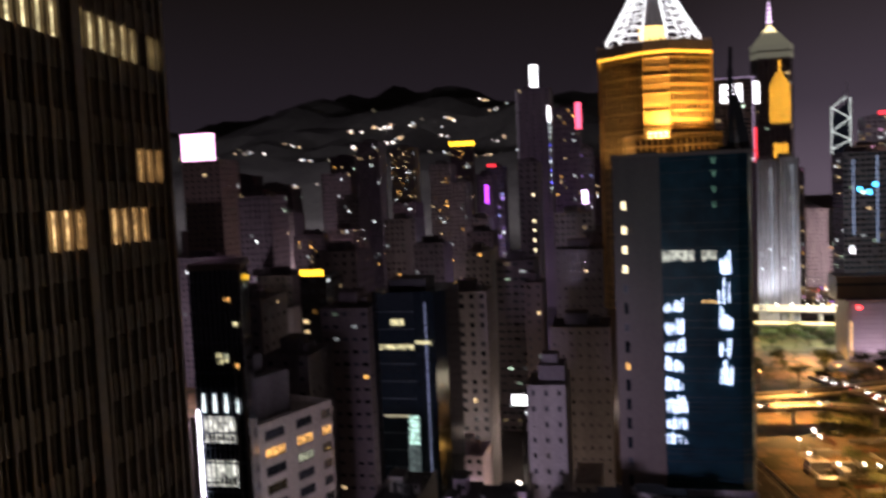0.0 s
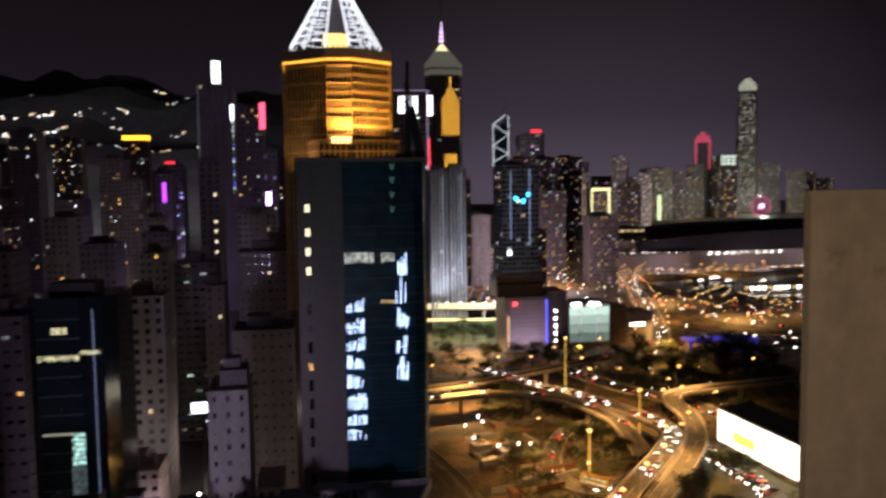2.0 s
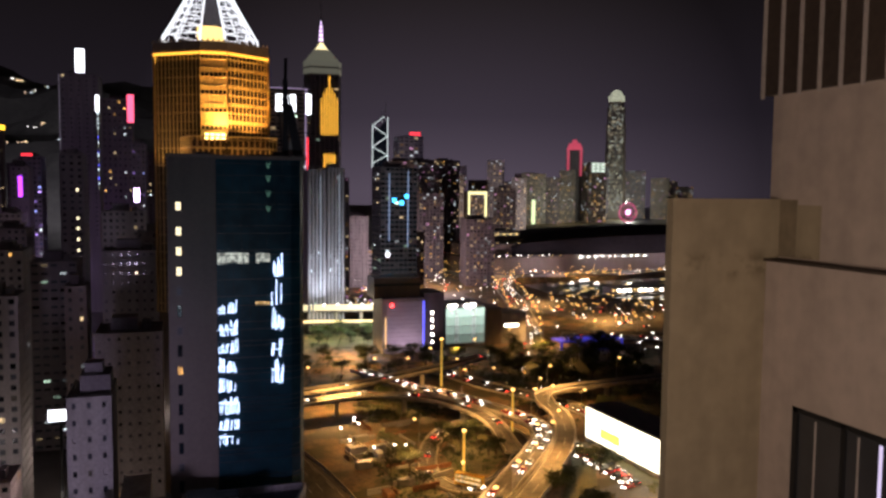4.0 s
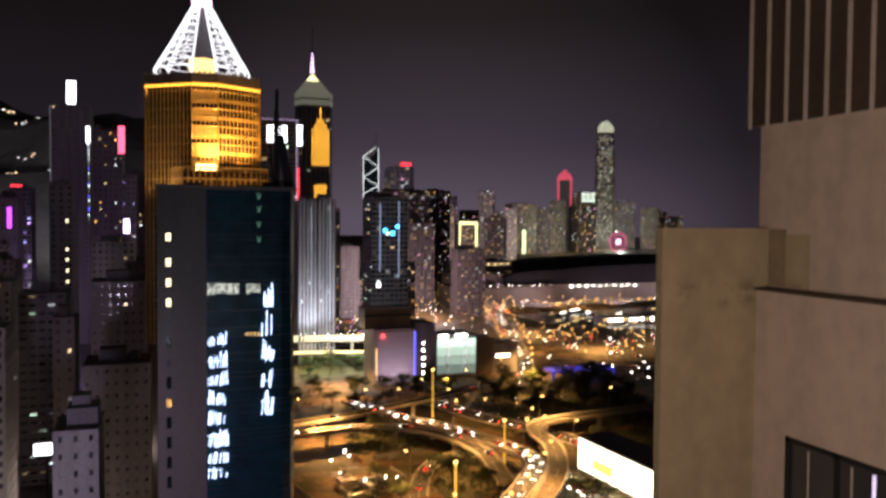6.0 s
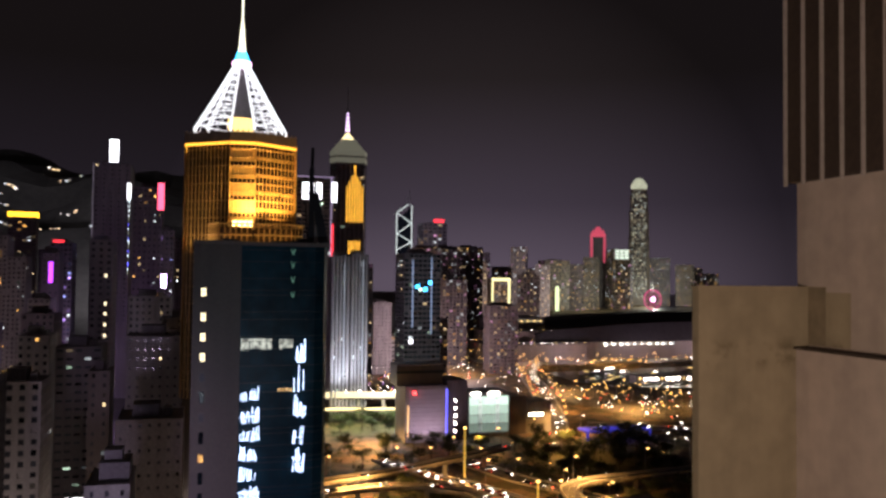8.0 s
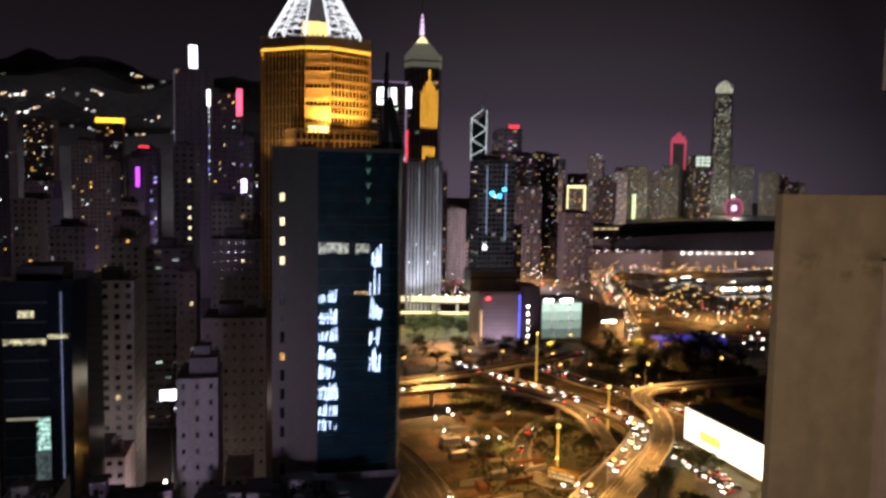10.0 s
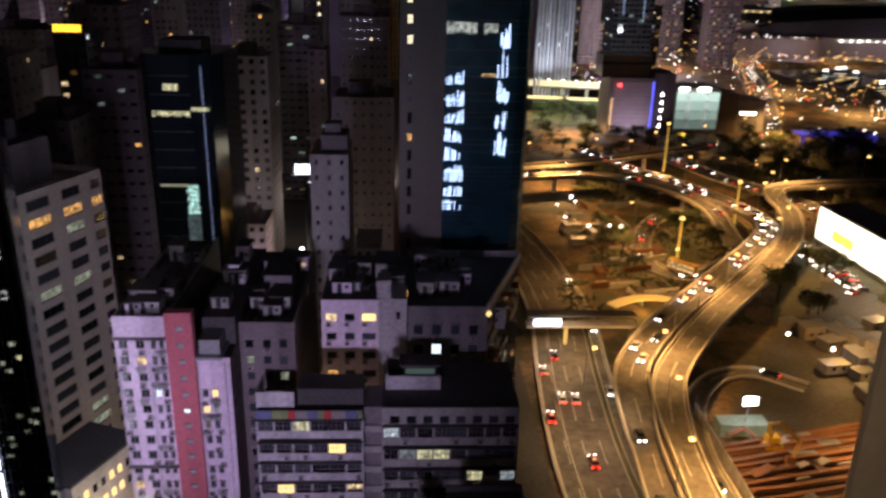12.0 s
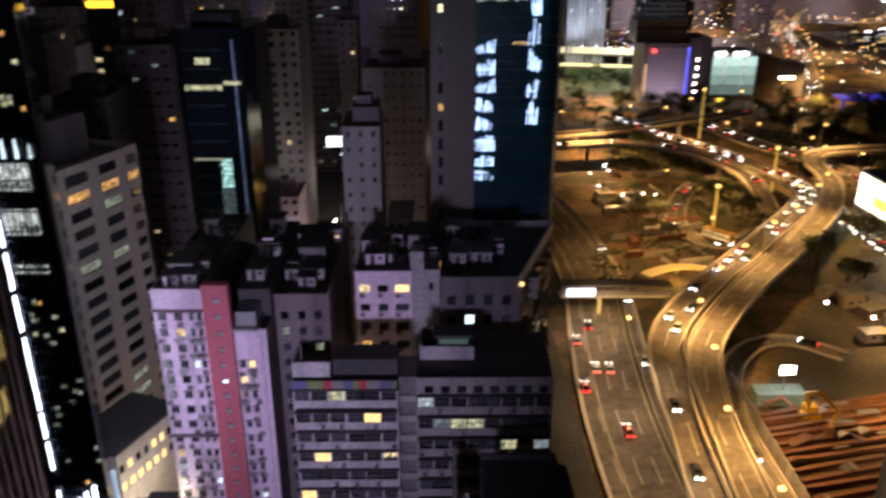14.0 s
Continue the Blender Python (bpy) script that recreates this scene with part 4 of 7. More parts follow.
def spire_tower():
    t = thing("spire_tower", "very tall triangular tower with gold bars, pyramid top and lit mast", "skyscraper", (205, 1180, 0))
    ring = [(-27, -12), (-20, -30), (20, -30), (27, -12), (8, 30), (-8, 30)]
    part("body", Mesh().prism(ring, 0, 262), m_dark_concrete, t)
    g = Mesh()
    for k in range(3):
        a, b = ring[k], ring[k + 1]
        for r in range(60):
            for c in range(6):
                u0, u1 = (c + 0.15) / 6, (c + 0.85) / 6
                z = 20 + r * 4
                q = [(a[0] + (b[0] - a[0]) * u, a[1] + (b[1] - a[1]) * u - 0.15, zz) for u, zz in ((u0, z), (u1, z), (u1, z + 2), (u0, z + 2))]
                g.poly(q)
    part("window_panes", g, p_dark, t, kind="stuff")
    # light on the upper storeys and pyramid is their own glow
    part("crown_base", Mesh().prism([(x * 1.02, y * 1.02) for x, y in ring], 262, 280), glow("crown_base_glow", (0.72, 0.72, 0.55), 0.10), t, "upper storeys, the pale light on them put in as glow")
    part("crown_band", Mesh().prism([(x * 1.03, y * 1.03) for x, y in ring], 270, 272), m_dark_concrete, t)
    part("pyramid", Mesh().prism([(x * 0.98, y * 0.98) for x, y in ring], 280, 298, 0, 0.45), glow("pyramid_glow", (0.75, 0.74, 0.55), 0.11), t, "pyramid roof, the pale light on it put in as glow")
    part("pyramid_tip", Mesh().prism([(x * 0.40, y * 0.40) for x, y in ring], 298, 310, 0, 0.15), glow("tip_glow", (1.0, 0.85, 0.45), 1.3), t, "bright pyramid tip")
    part("mast", Mesh().bar((0, 0, 308), (0, 0, 345), 1.6).bar((0, 0, 345), (0, 0, 378), 0.6), m_metal, t)
    ml = glow("mast_lamps", (0.85, 0.6, 1.0), 2.0)
    for k, z in enumerate((313, 319, 325, 331, 337)):
        r = 2.6 - 0.35 * k
        part("mast_light", Mesh().box(-r, r, -r, r, z, z + 3.4), ml, t, "violet white mast lamp")
    bars = Mesh()
    for k in range(7):
        x = -4.5 + k * 3.7
        top = 243 - abs(k - 3) * 7 + 6
        bars.box(x - 0.5, x + 0.5, -31.2, -30.2, 176, top)
        if 1 <= k <= 5:
            bars.box(x - 0.55, x + 0.55, -31.2, -30.2, 130, 149)
    bars.box(5.9, 7.3, -31.2, -30.2, 250, 258)
    part("gold_bar", bars, e_gold, t, "vertical gold light bars", "stuff")
    return t


spire_tower()

def column_tower(label, x0, x1, y, z, columns, wall):
    """A slim tower whose front is a row of rounded pale columns with narrow window strips between them."""
    cx = (x0 + x1) / 2
    t = thing("twin_block", label, "tower block", (cx, y, 0), "twin towers")
    w = x1 - x0
    part("body", Mesh().box(-w / 2, w / 2, 0.6, 24, 0, z), m_dark_concrete, t)
    pitch = w / columns
    for k in range(columns):
        x = -w / 2 + (k + 0.5) * pitch
        r = pitch * 0.36
        ring = [(x + r * math.cos(a * math.pi / 5), 0.6 - r * 0.9 * math.sin(a * math.pi / 5)) for a in range(6)][::-1]
        part("column", Mesh().prism(ring, 0, z + (1.5 if k % 2 else 0.4)), wall, t)
    g = Mesh()
    for k in range(1, columns):
        x, zz = -w / 2 + k * pitch, 4.0
        while zz < z - 3:
            g.poly([(x - pitch * 0.14, 0.55, zz), (x + pitch * 0.14, 0.55, zz), (x + pitch * 0.14, 0.55, zz + 1.9), (x - pitch * 0.14, 0.55, zz + 1.9)])
            zz += 3.2
    part("window_panes", g, p_office, t, kind="stuff")
    part("roof_plant_room", Mesh().box(-w * 0.3, w * 0.25, 6, 16, z, z + 3.4), wall, t)
    part("edge_light", Mesh().box(w * 0.16, w * 0.16 + 0.35, -pitch * 0.36, -pitch * 0.30, 30, z - 4), glow("strip_light", (0.75, 0.85, 1.0), 0.35), t, "thin vertical white light strip")
    return t


column_tower("slim white apartment tower with rounded pale columns", 86.2, 99, 550, 112.5, 5, m_white)
column_tower("slim pale apartment tower beside its twin", 100.2, 112.4, 553, 114, 5, m_white)
tower("low_white_block", "plain pale mid rise block", 168, 187, 800, 72.5, 30, m_white, p_dark, 3.5, 4, 0.3, 0.3, 0)
bg = tower("blue_glass_tower", "dark glass tower with blue white edge lights", 150, 179, 600, 117, 30, m_dark_concrete, p_office, 3.6, 3.6, 0.8, 0.5, 10)
m_edge = glow("edge_light", (0.5, 0.65, 1.0), 0.35)
for x, z0, z1, mt in ((-8, 60, 112, m_edge), (7, 55, 114, m_edge), (-4, 90, 93, e_cyan), (2, 88, 91, e_cyan), (6, 93, 96, e_cyan), (-9, 48, 51, e_white)):
    h = 0.4 if z1 - z0 > 10 else 1.5
    part("facade_light", Mesh().box(x - h, x + h, -15.3, -15, z0, z1), mt, bg)


def diagonal_tower():
    t = thing("diagonal_tower", "far glass tower with white crossed edge lights", "skyscraper", (527, 2120, 0))
    t.rotation_euler = (0, 0, radians(-14))
    part("body", Mesh().box(-20, 20, -20, 20, 0, 250), m_dkglass, t)
    sl = Mesh()
    i = len(sl.v)
    sl.v += [(-20, -20, 250), (20, -20, 250), (20, 20, 250), (-20, 20, 250), (20, -20, 286), (20, 20, 286), (4, -20, 270), (4, 20, 270)]
    sl.f += [(i, i + 1, i + 4, i + 6), (i + 1, i + 2, i + 5, i + 4), (i + 2, i + 3, i + 7, i + 5), (i + 6, i + 4, i + 5, i + 7), (i + 3, i, i + 6, i + 7)]
    sl.m += [0] * 5
    part("sloped_top", sl, m_dkglass, t)
    e = Mesh()
    for a, b in (((-20, 150), (-20, 268)), ((20, 150), (20, 290)), ((-20, 268), (12, 292)), ((-20, 268), (20, 240)), ((20, 240), (-20, 212)), ((-20, 212), (20, 190)), ((20, 190), (-20, 168))):
        e.bar((a[0], -20.5, a[1]), (b[0], -20.5, b[1]), 1.05)
    part("edge_light", e, e_boc, t, "white edge light lines")
    part("mast", Mesh().bar((14, 0, 286), (14, 0, 330), 1.0).bar((6, 0, 270), (6, 0, 310), 1.0), m_metal, t)
    return t


diagonal_tower()
tower("far_block", "far dark tower with a red roof light", 548, 612, 2000, 236, 60, m_dark_concrete, p_far, 9, 12, 0.6, 0.4, 0)
sign("red_roof_light", "red roof light on a far tower", 575, 603, 1998, 238, 246, e_redsign)


def harbour_tower():
    t = thing("harbour_tower", "tallest far tower tapering to a lit clawed crown", "skyscraper", (1549, 2640, 0))
    t.rotation_euler = (0, 0, radians(-30))

    def sq(h):
        return [(-h, -h + 8), (-h + 8, -h), (h - 8, -h), (h, -h + 8), (h, h), (-h, h)]
    steps = ((0, 250, 37), (250, 345, 35), (345, 405, 32), (405, 432, 28))
    for z0, z1, h in steps:
        part("setback", Mesh().prism(sq(h), z0, z1), m_slab, t)
    g = Mesh()
    for r in range(50):
        z = 30 + r * 7.8
        h = [h for z0, z1, h in steps if z0 <= z < z1][0]
        for c in range(9):
            x = -h + 7 + c * (2 * h - 14) / 9
            wide = (2 * h - 14) / 9 * 0.8
            if z + 4 < 432:
                g.poly([(x, -h - 0.3, z), (x + wide, -h - 0.3, z), (x + wide, -h - 0.3, z + 4), (x, -h - 0.3, z + 4)])
    part("window_panes", g, panes("tower_panes", 0.8, ((.9, .9, .65), (.8, .9, .8), (1, .85, .55)), 0.34), t, kind="stuff")
    m_claw = glow("crown_fin_light", (0.95, 1.0, 0.72), 0.48)
    for k in range(9):
        x = -26 + k * 6.5
        part("crown_fin", Mesh().box(x - 2.0, x + 2.0, -29, -25, 426, 468 - (abs(k - 4) / 4) ** 2 * 22), m_claw, t, "pale lit crown fin")
    return t


harbour_tower()


def arch_tower():
    t = thing("arch_tower", "far tower with red lit sides and an arched cap", "skyscraper", (1272, 2430, 0))
    t.rotation_euler = (0, 0, radians(-27))
    part("body", Mesh().box(-27, 27, -20, 20, 0, 235), m_dark_concrete, t)
    part("cap", Mesh().prism([(-26, -20), (26, -20), (26, 20), (-26, 20)], 235, 258, 0, 0.7).prism([(-12, -12), (12, -12), (12, 12), (-12, 12)], 258, 270, 0, 0.5), e_redtower, t)
    e = Mesh().box(-25, -17, -21, -20, 150, 240).box(17, 25, -21, -20, 150, 240).box(-25, 25, -21, -20, 240, 246)
    part("red_light", e, e_redtower, t, "red light bands")
    return t


arch_tower()
tower("white_cap_tower", "far tower with bright white upper storeys", 1257, 1319, 2300, 190, 50, m_slab, p_far, 9, 9, 0.7, 0.5, 0)
sign("cap_light", "white lit upper storeys of a far tower", 1264, 1312, 2298, 160, 190, glow("cap_white", (0.85, 1.0, 0.85), 0.7), mark=((0.0, 1.0, 0.30, 0.36), (0.0, 1.0, 0.62, 0.68), (0.31, 0.35, 0, 1), (0.64, 0.68, 0, 1)))
tower("beam_tower", "far tower with a pale beam of light at its foot", 978, 1058, 2200, 150, 50, m_slab, p_far, 8, 9, 0.5, 0.4, 0)
sign("beam_light", "pale green vertical light on a far tower", 1010, 1022, 2196, 0, 72, glow("beam", (0.85, 1.0, 0.55), 0.9))


def outlined_block():
    t = thing("outlined_block", "block outlined with pale yellow light", "block", (534, 1400, 0))
    part("body", Mesh().box(-17, 17, 0, 40, 0, 96), m_slab, t)
    e = Mesh().box(-18, -15.5, -1, 0, 45, 97).box(14.5, 18, -1, 0, 40, 97).box(-15.5, 14.5, -1, 0, 92, 97).box(-15.5, 14.5, -1, 0, 36, 40)
    part("outline_light", e, glow("outline", (1.0, 0.95, 0.45), 1.3), t, "pale yellow outline")
    g = Mesh()
    for r in range(12):
        for c in range(6):
            g.poly([(-14 + c * 4.8, -0.4, 42 + r * 4), (-11 + c * 4.8, -0.4, 42 + r * 4), (-11 + c * 4.8, -0.4, 44.4 + r * 4), (-14 + c * 4.8, -0.4, 44.4 + r * 4)])
    part("window_panes", g, p_far, t, kind="stuff")


outlined_block()

wheel = thing("ferris_wheel", "far ferris wheel with pink lights", "ferris wheel", (1340, 2200, 0))
wm = Mesh()
for k in range(28):
    a, b = 2 * math.pi * k / 28, 2 * math.pi * (k + 1) / 28
    wm.bar((30 * math.cos(a), 0, 34 + 30 * math.sin(a)), (30 * math.cos(b), 0, 34 + 30 * math.sin(b)), 1.6)
for k in range(14):
    a = 2 * math.pi * k / 14
    wm.bar((0, 0, 34), (30 * math.cos(a), 0, 34 + 30 * math.sin(a)), 0.6)
part("rim", wm, e_pinkwheel, wheel, "pink lit rim and spokes")
part("hub", Mesh().box(-7, 7, -4, 0, 28, 42), e_pinksign, wheel)
part("stand", Mesh().bar((-14, 4, 0), (0, 4, 34), 1.2).bar((14, 4, 0), (0, 4, 34), 1.2), m_metal, wheel)

# the far skyline between and behind the landmarks
rnd = random.Random(11)
for x0, x1, y, z in ((612, 650, 1950, 175), (655, 700, 1900, 160), (700, 740, 1750, 170), (742, 775, 1700, 128), (560, 600, 1500, 120), (596, 640, 1450, 105), (478, 512, 1400, 128),
                     (440, 474, 1380, 140), (800, 850, 1950, 118), (850, 905, 2050, 110), (905, 960, 2150, 125), (1062, 1110, 2200, 140), (1110, 1160, 2250, 118), (1165, 1215, 2300, 165),
                     (1395, 1450, 2500, 180), (1580, 1660, 2600, 175), (1665, 1730, 2550, 150), (1735, 1800, 2600, 140), (1805, 1870, 2600, 120), (380, 420, 1300, 150), (420, 450, 1250, 110),
                     (205, 235, 780, 128), (240, 262, 900, 118), (262, 290, 860, 96), (300, 330, 1000, 135), (340, 376, 1050, 140), (128, 152, 720, 110), (290, 320, 780, 70), (190, 215, 690, 62)):
    tower("far_tower", "far apartment tower with scattered lit windows", x0, x1, y, z, 40, rnd.choice((m_slab, m_dark_concrete, m_brown)), p_far, 5.5 if y > 1200 else 3.6, 6.5 if y > 1200 else 4.0, 0.5, 0.4, 0, plant=y < 1500, sides=y < 1500, turn=-math.degrees(math.atan2(x0, y)) * (0.95 if y > 1200 else 0.5))

# apartment towers on the slopes behind the old quarter
for x0, x1, y, z in ((-228, -204, 600, 121), (-231, -210, 700, 151), (-200, -181, 400, 104), (-212, -190, 500, 78), (-188, -172, 520, 100), (-160, -142, 560, 96), (-176, -160, 470, 82),
                     (-150, -132, 640, 125), (-128, -116, 620, 110), (-140, -122, 800, 120), (-255, -236, 560, 92), (-300, -270, 640, 112), (-282, -258, 480, 84), (-96, -84, 520, 84),
                     (-80, -66, 420, 80), (-128, -110, 430, 88), (-104, -88, 400, 76), (-70, -58, 360, 74), (-146, -128, 360, 70), (-168, -150, 350, 66), (-240, -214, 400, 72), (-34, -14, 430, 88),
                     (-16, 2, 380, 80), (-420, -380, 800, 130), (-360, -330, 760, 118), (-330, -300, 900, 150), (-270, -240, 950, 160), (-100, -70, 950, 150), (-40, -10, 800, 130), (-14, 14, 900, 120)):
    tower("slope_tower", "slim apartment tower with scattered lit windows", x0, x1, y, z, 22, rnd.choice((m_dark_concrete, m_brown, m_concrete)), rnd.choice((p_home, p_busy, p_home, p_dark)), 3.2, 2.9, 0.42, 0.45, 0)

# broad low halls on the far shore road
tower("shore_hall", "broad pale hall with lit upper windows", 205, 285, 905, 30, 50, m_white, p_far, 5, 6, 0.6, 0.4, 0)
# unseen lamp added to brighten the hall's front
point_lamp("shore_fill", (240, 860, 24), 50000, (1.0, 0.75, 0.8), 2.0)

def put_window(parts, parent, place):
    """One window: its pane, with its frame and hood as parts of it."""
    o = new("window", parts[0])
    o.parent, o.location = parent, place
    for name, data in zip(("frame", "hood"), parts[1:]):
        c = new(name, data)
        c.parent = o
    return o


def lamp_post(name, label, x, y, z, r, group):
    t = thing(name, label, "lamp", (x, y, 0), group)
    part("post", Mesh().bar((0, 0, 0), (0, 0, z - r), 0.08), m_metal, t)
    part("lamp_head", Mesh().ball((0, 0, z), r), e_pale, t)
    return t


def roof_clutter(parent, x0, x1, y0, y1, z, seed, n=6):
    """Huts with overhanging slabs, doors, water tanks, pipes and railings on an old roof, in the parent's own space."""
    r = random.Random(seed)
    for k in range(n):
        w, d, h = r.uniform(0.8, 2.0), r.uniform(0.9, 2.2), r.uniform(1.8, 3.0)
        x, y = r.uniform(x0 + w, x1 - w), r.uniform(y0 + d, y1 - d)
        hut = part("roof_hut", Mesh().box(x - w, x + w, y - d, y + d, z, z + h), r.choice((m_white, m_concrete, m_lilac, m_concrete)), parent)
        part("slab", Mesh().box(x - w - 0.25, x + w + 0.25, y - d - 0.3, y + d + 0.25, z + h, z + h + 0.15), m_roof, hut)
        part("doorway", Mesh().box(x - w * 0.5, x - w * 0.5 + 0.8, y - d - 0.04, y - d + 0.02, z + 0.05, z + 1.9), m_black, hut)
        part("hatch", Mesh().box(x + w * 0.3, x + w * 0.3 + 0.6, y - d - 0.04, y - d + 0.02, z + 1.0, z + 1.6), p_near, hut)
    for k in range(n // 2 + 1):
        x, y = r.uniform(x0 + 1, x1 - 1), r.uniform(y0 + 1, y1 - 1)
        part("water_tank", Mesh().prism([(x + 0.7 * math.cos(a * math.pi / 5), y + 0.7 * math.sin(a * math.pi / 5)) for a in range(10)], z + 0.3, z + 1.7).box(x - 0.6, x + 0.6, y - 0.6, y + 0.6, z, z + 0.3), m_metal, parent)
    for k in range(n):
        x, y = r.uniform(x0, x1), r.uniform(y0, y1)
        part("roof_pipe", Mesh().bar((x, y, z + 0.15), (x + r.uniform(-3, 3) if x0 + 3 < x < x1 - 3 else x, min(y1, y + r.uniform(1, 4)), z + 0.15), 0.08).bar((x, y, z), (x, y, z + r.uniform(0.8, 2.4)), 0.05), m_metal, parent)


# ---- the camera's own house: the wall beside it ----
ow = thing("wall_own_house", "stained beige rendered house wall with louvres and a wing wall", "wall", (6.9, 4, 0), kind="structure")
own = Mesh()
X = -6.9
upper = Mesh().box(6.9 + X, 9.5 + X, -14, 4.08, 99.2, 112)
part("upper_wall", upper, m_wall, ow, "pinkish stained render")
lower = Mesh()
lower.box(6.72 + X, 9.5 + X, 3.39, 3.9, 60, 99.19).box(6.72 + X, 9.5 + X, -14, 1.2, 60, 99.19).box(6.72 + X, 9.5 + X, 1.2, 3.39, 97.56, 99.19).box(6.72 + X, 9.5 + X, 1.2, 3.39, 60, 95.9)
part("lower_wall", lower, m_wall, ow, "pinkish stained render")
# thin dark strip that paints the shadow line above the lower wall
part("ledge", Mesh().box(6.68 + X, 6.9 + X, -14, 3.9, 99.19, 99.215), m_louvre, ow, "dark line painted for the shadow along the ledge")
wing = Mesh().box(5.40 + X, 7.4 + X, 3.9, 4.02, 60, 99.90)
part("wing_wall", wing, m_pier, ow, "olive stained wing wall")
part("wing_coping", Mesh().box(5.39 + X, 7.0 + X, 3.89, 4.03, 99.90, 99.925), m_pier, ow)
part("louvre_panel", Mesh().box(6.80 + X, 9.5 + X, -14, 4.16, 101.17, 112), m_louvre, ow, "brown louvre backing panel")
for k in range(30):
    yy = 4.14 - k * 0.30
    part("louvre_fin", Mesh().box(6.762 + X, 6.80 + X, yy - 0.014, yy + 0.014, 101.13, 112), m_fin, ow)
wn1 = part("window", Mesh().box(6.80 + X, 6.86 + X, 1.24, 3.35, 95.94, 97.52), m_black, ow, "dark metal framed window")
fr = Mesh()
for a, b in ((1.2, 1.27), (1.9, 1.95), (2.62, 2.67), (3.32, 3.39)):
    fr.box(6.74 + X, 6.82 + X, a, b, 95.9, 97.56)
fr.box(6.74 + X, 6.82 + X, 1.2, 3.39, 97.49, 97.56).box(6.74 + X, 6.82 + X, 1.2, 3.39, 95.9, 95.98)
part("frame", fr, m_black, wn1)
for a, b in ((1.27, 1.9), (1.95, 2.62), (2.67, 3.32)):
    part("pane", Mesh().box(6.775 + X, 6.79 + X, a, b, 95.98, 97.49), paint("dusty_pane", (0.05, 0.05, 0.055), rough=0.15, amount=0.2, bump=0.0, stain=1.5), wn1)
# shadow of the wing wall painted on the upper wall, in two tones
part("shadow_patch", Mesh().box(-0.004, 0.0, 3.25, 3.62, 99.24, 99.86), m_pier, ow, "painted wing wall shadow, olive outer part")
part("shadow_patch", Mesh().box(-0.004, 0.0, 3.62, 4.0, 99.24, 99.92), paint("wing_shadow_paint", (0.22, 0.175, 0.115), amount=0.35, grain=0.2, stain=1.0, bump=0.05, streak=True), ow, "painted wing wall shadow, dark inner part")
# a light strip's reflection in the pane, put in as a glowing line
part("strip_reflection", Mesh().box(6.766 + X, 6.774 + X, 2.16, 2.20, 95.98, 97.45), glow("lilac_reflection_glow", (0.78, 0.68, 1.0), 0.7), wn1, "lilac reflection put in as a glowing line")
for yy in (1.62, 2.45, 3.05):
    part("blind_slat", Mesh().box(6.768 + X, 6.774 + X, yy, yy + 0.025, 95.98, 97.45), m_fin, wn1, "pale vertical blind slat")
single("wall_behind", Mesh().box(-12, 9.5, -10.6, -10.2, 60, 112), m_wall, "plain rendered wall of the camera's house", "wall", kind="structure")
single("balcony_floor", Mesh().box(-3, 3, -10.2, -0.9, 98.2, 98.35), m_concrete, "plain concrete balcony floor", "floor", kind="structure")


# ---- the bronze tower close by ----
def bronze_tower():
    t = thing("bronze_tower", "dark bronze ribbed office tower with a few lit windows", "office tower", (-35.2, 59, 0))
    t.rotation_euler = (0, 0, radians(7.5))
    core = Mesh().box(-30, -0.55, -42, -0.3, 0, 140)
    part("core", core, m_black, t)
    sp = Mesh()
    lo, hi = 97.6 - 4.37 * 22, 97.6 + 4.37 * 9
    z = lo
    while z < hi:
        sp.box(-0.5, -0.12, -42, 0, z + 2.5, z + 4.37)
        z += 4.37
    part("spandrel", sp, m_bronze, t, "bronze spandrel panels", "stuff")
    ribs = Mesh()
    k = 0
    while k * 1.5 < 42:
        ribs.box(-0.5, 0.06, -k * 1.5 - 0.16, -k * 1.5 + 0.16, 0, 140)
        ribs.box(-0.5, -0.04, -k * 1.5 - 0.80, -k * 1.5 - 0.70, 0, 140)
        k += 1
    part("rib", ribs, m_bronze, t, "vertical bronze ribs", "stuff")
    for s in (0.0, 13.2, 27.0, 40.5):
        part("pilaster", Mesh().box(-0.5, 0.16, -s - 0.55, -s + (0.55 if s else 0.0), 0, 140), m_bronze, t, "wide bronze pilaster")
    part("corner", Mesh().box(-30, -0.5, -0.3, 0.1, 0, 140), m_bronze, t)
    pane = Mesh().box(-0.36, -0.28, -0.50, 0.50, 0.05, 2.45)
    lit, pale, yellow = pane.data("pane", e_bronze), pane.data("pane", e_bronze2), pane.data("pane", e_bronze3)
    def row(k, s0, s1, mesh, skip=()):
        j = int(s0 / 1.5)
        while j * 1.5 + 0.4 < s1:
            for half in (0.43, 1.12):
                if j not in skip:
                    w = new("lit_window", mesh)
                    w.parent, w.location = t, (0, -j * 1.5 - half, 97.6 + 4.37 * k)
                    w.scale = (1, 0.62, 1)
            j += 1
    row(0, 5.0, 10.0, lit)
    row(0, 13.5, 17.0, lit)
    row(1, 1.5, 5.0, lit)
    row(3, 0.0, 2.8, pale)
    row(3, 4.5, 30, pale, (9,))
    row(-8, 3.0, 15.0, yellow)
    row(-7, 1.5, 2.9, yellow)
    return t


bronze_tower()


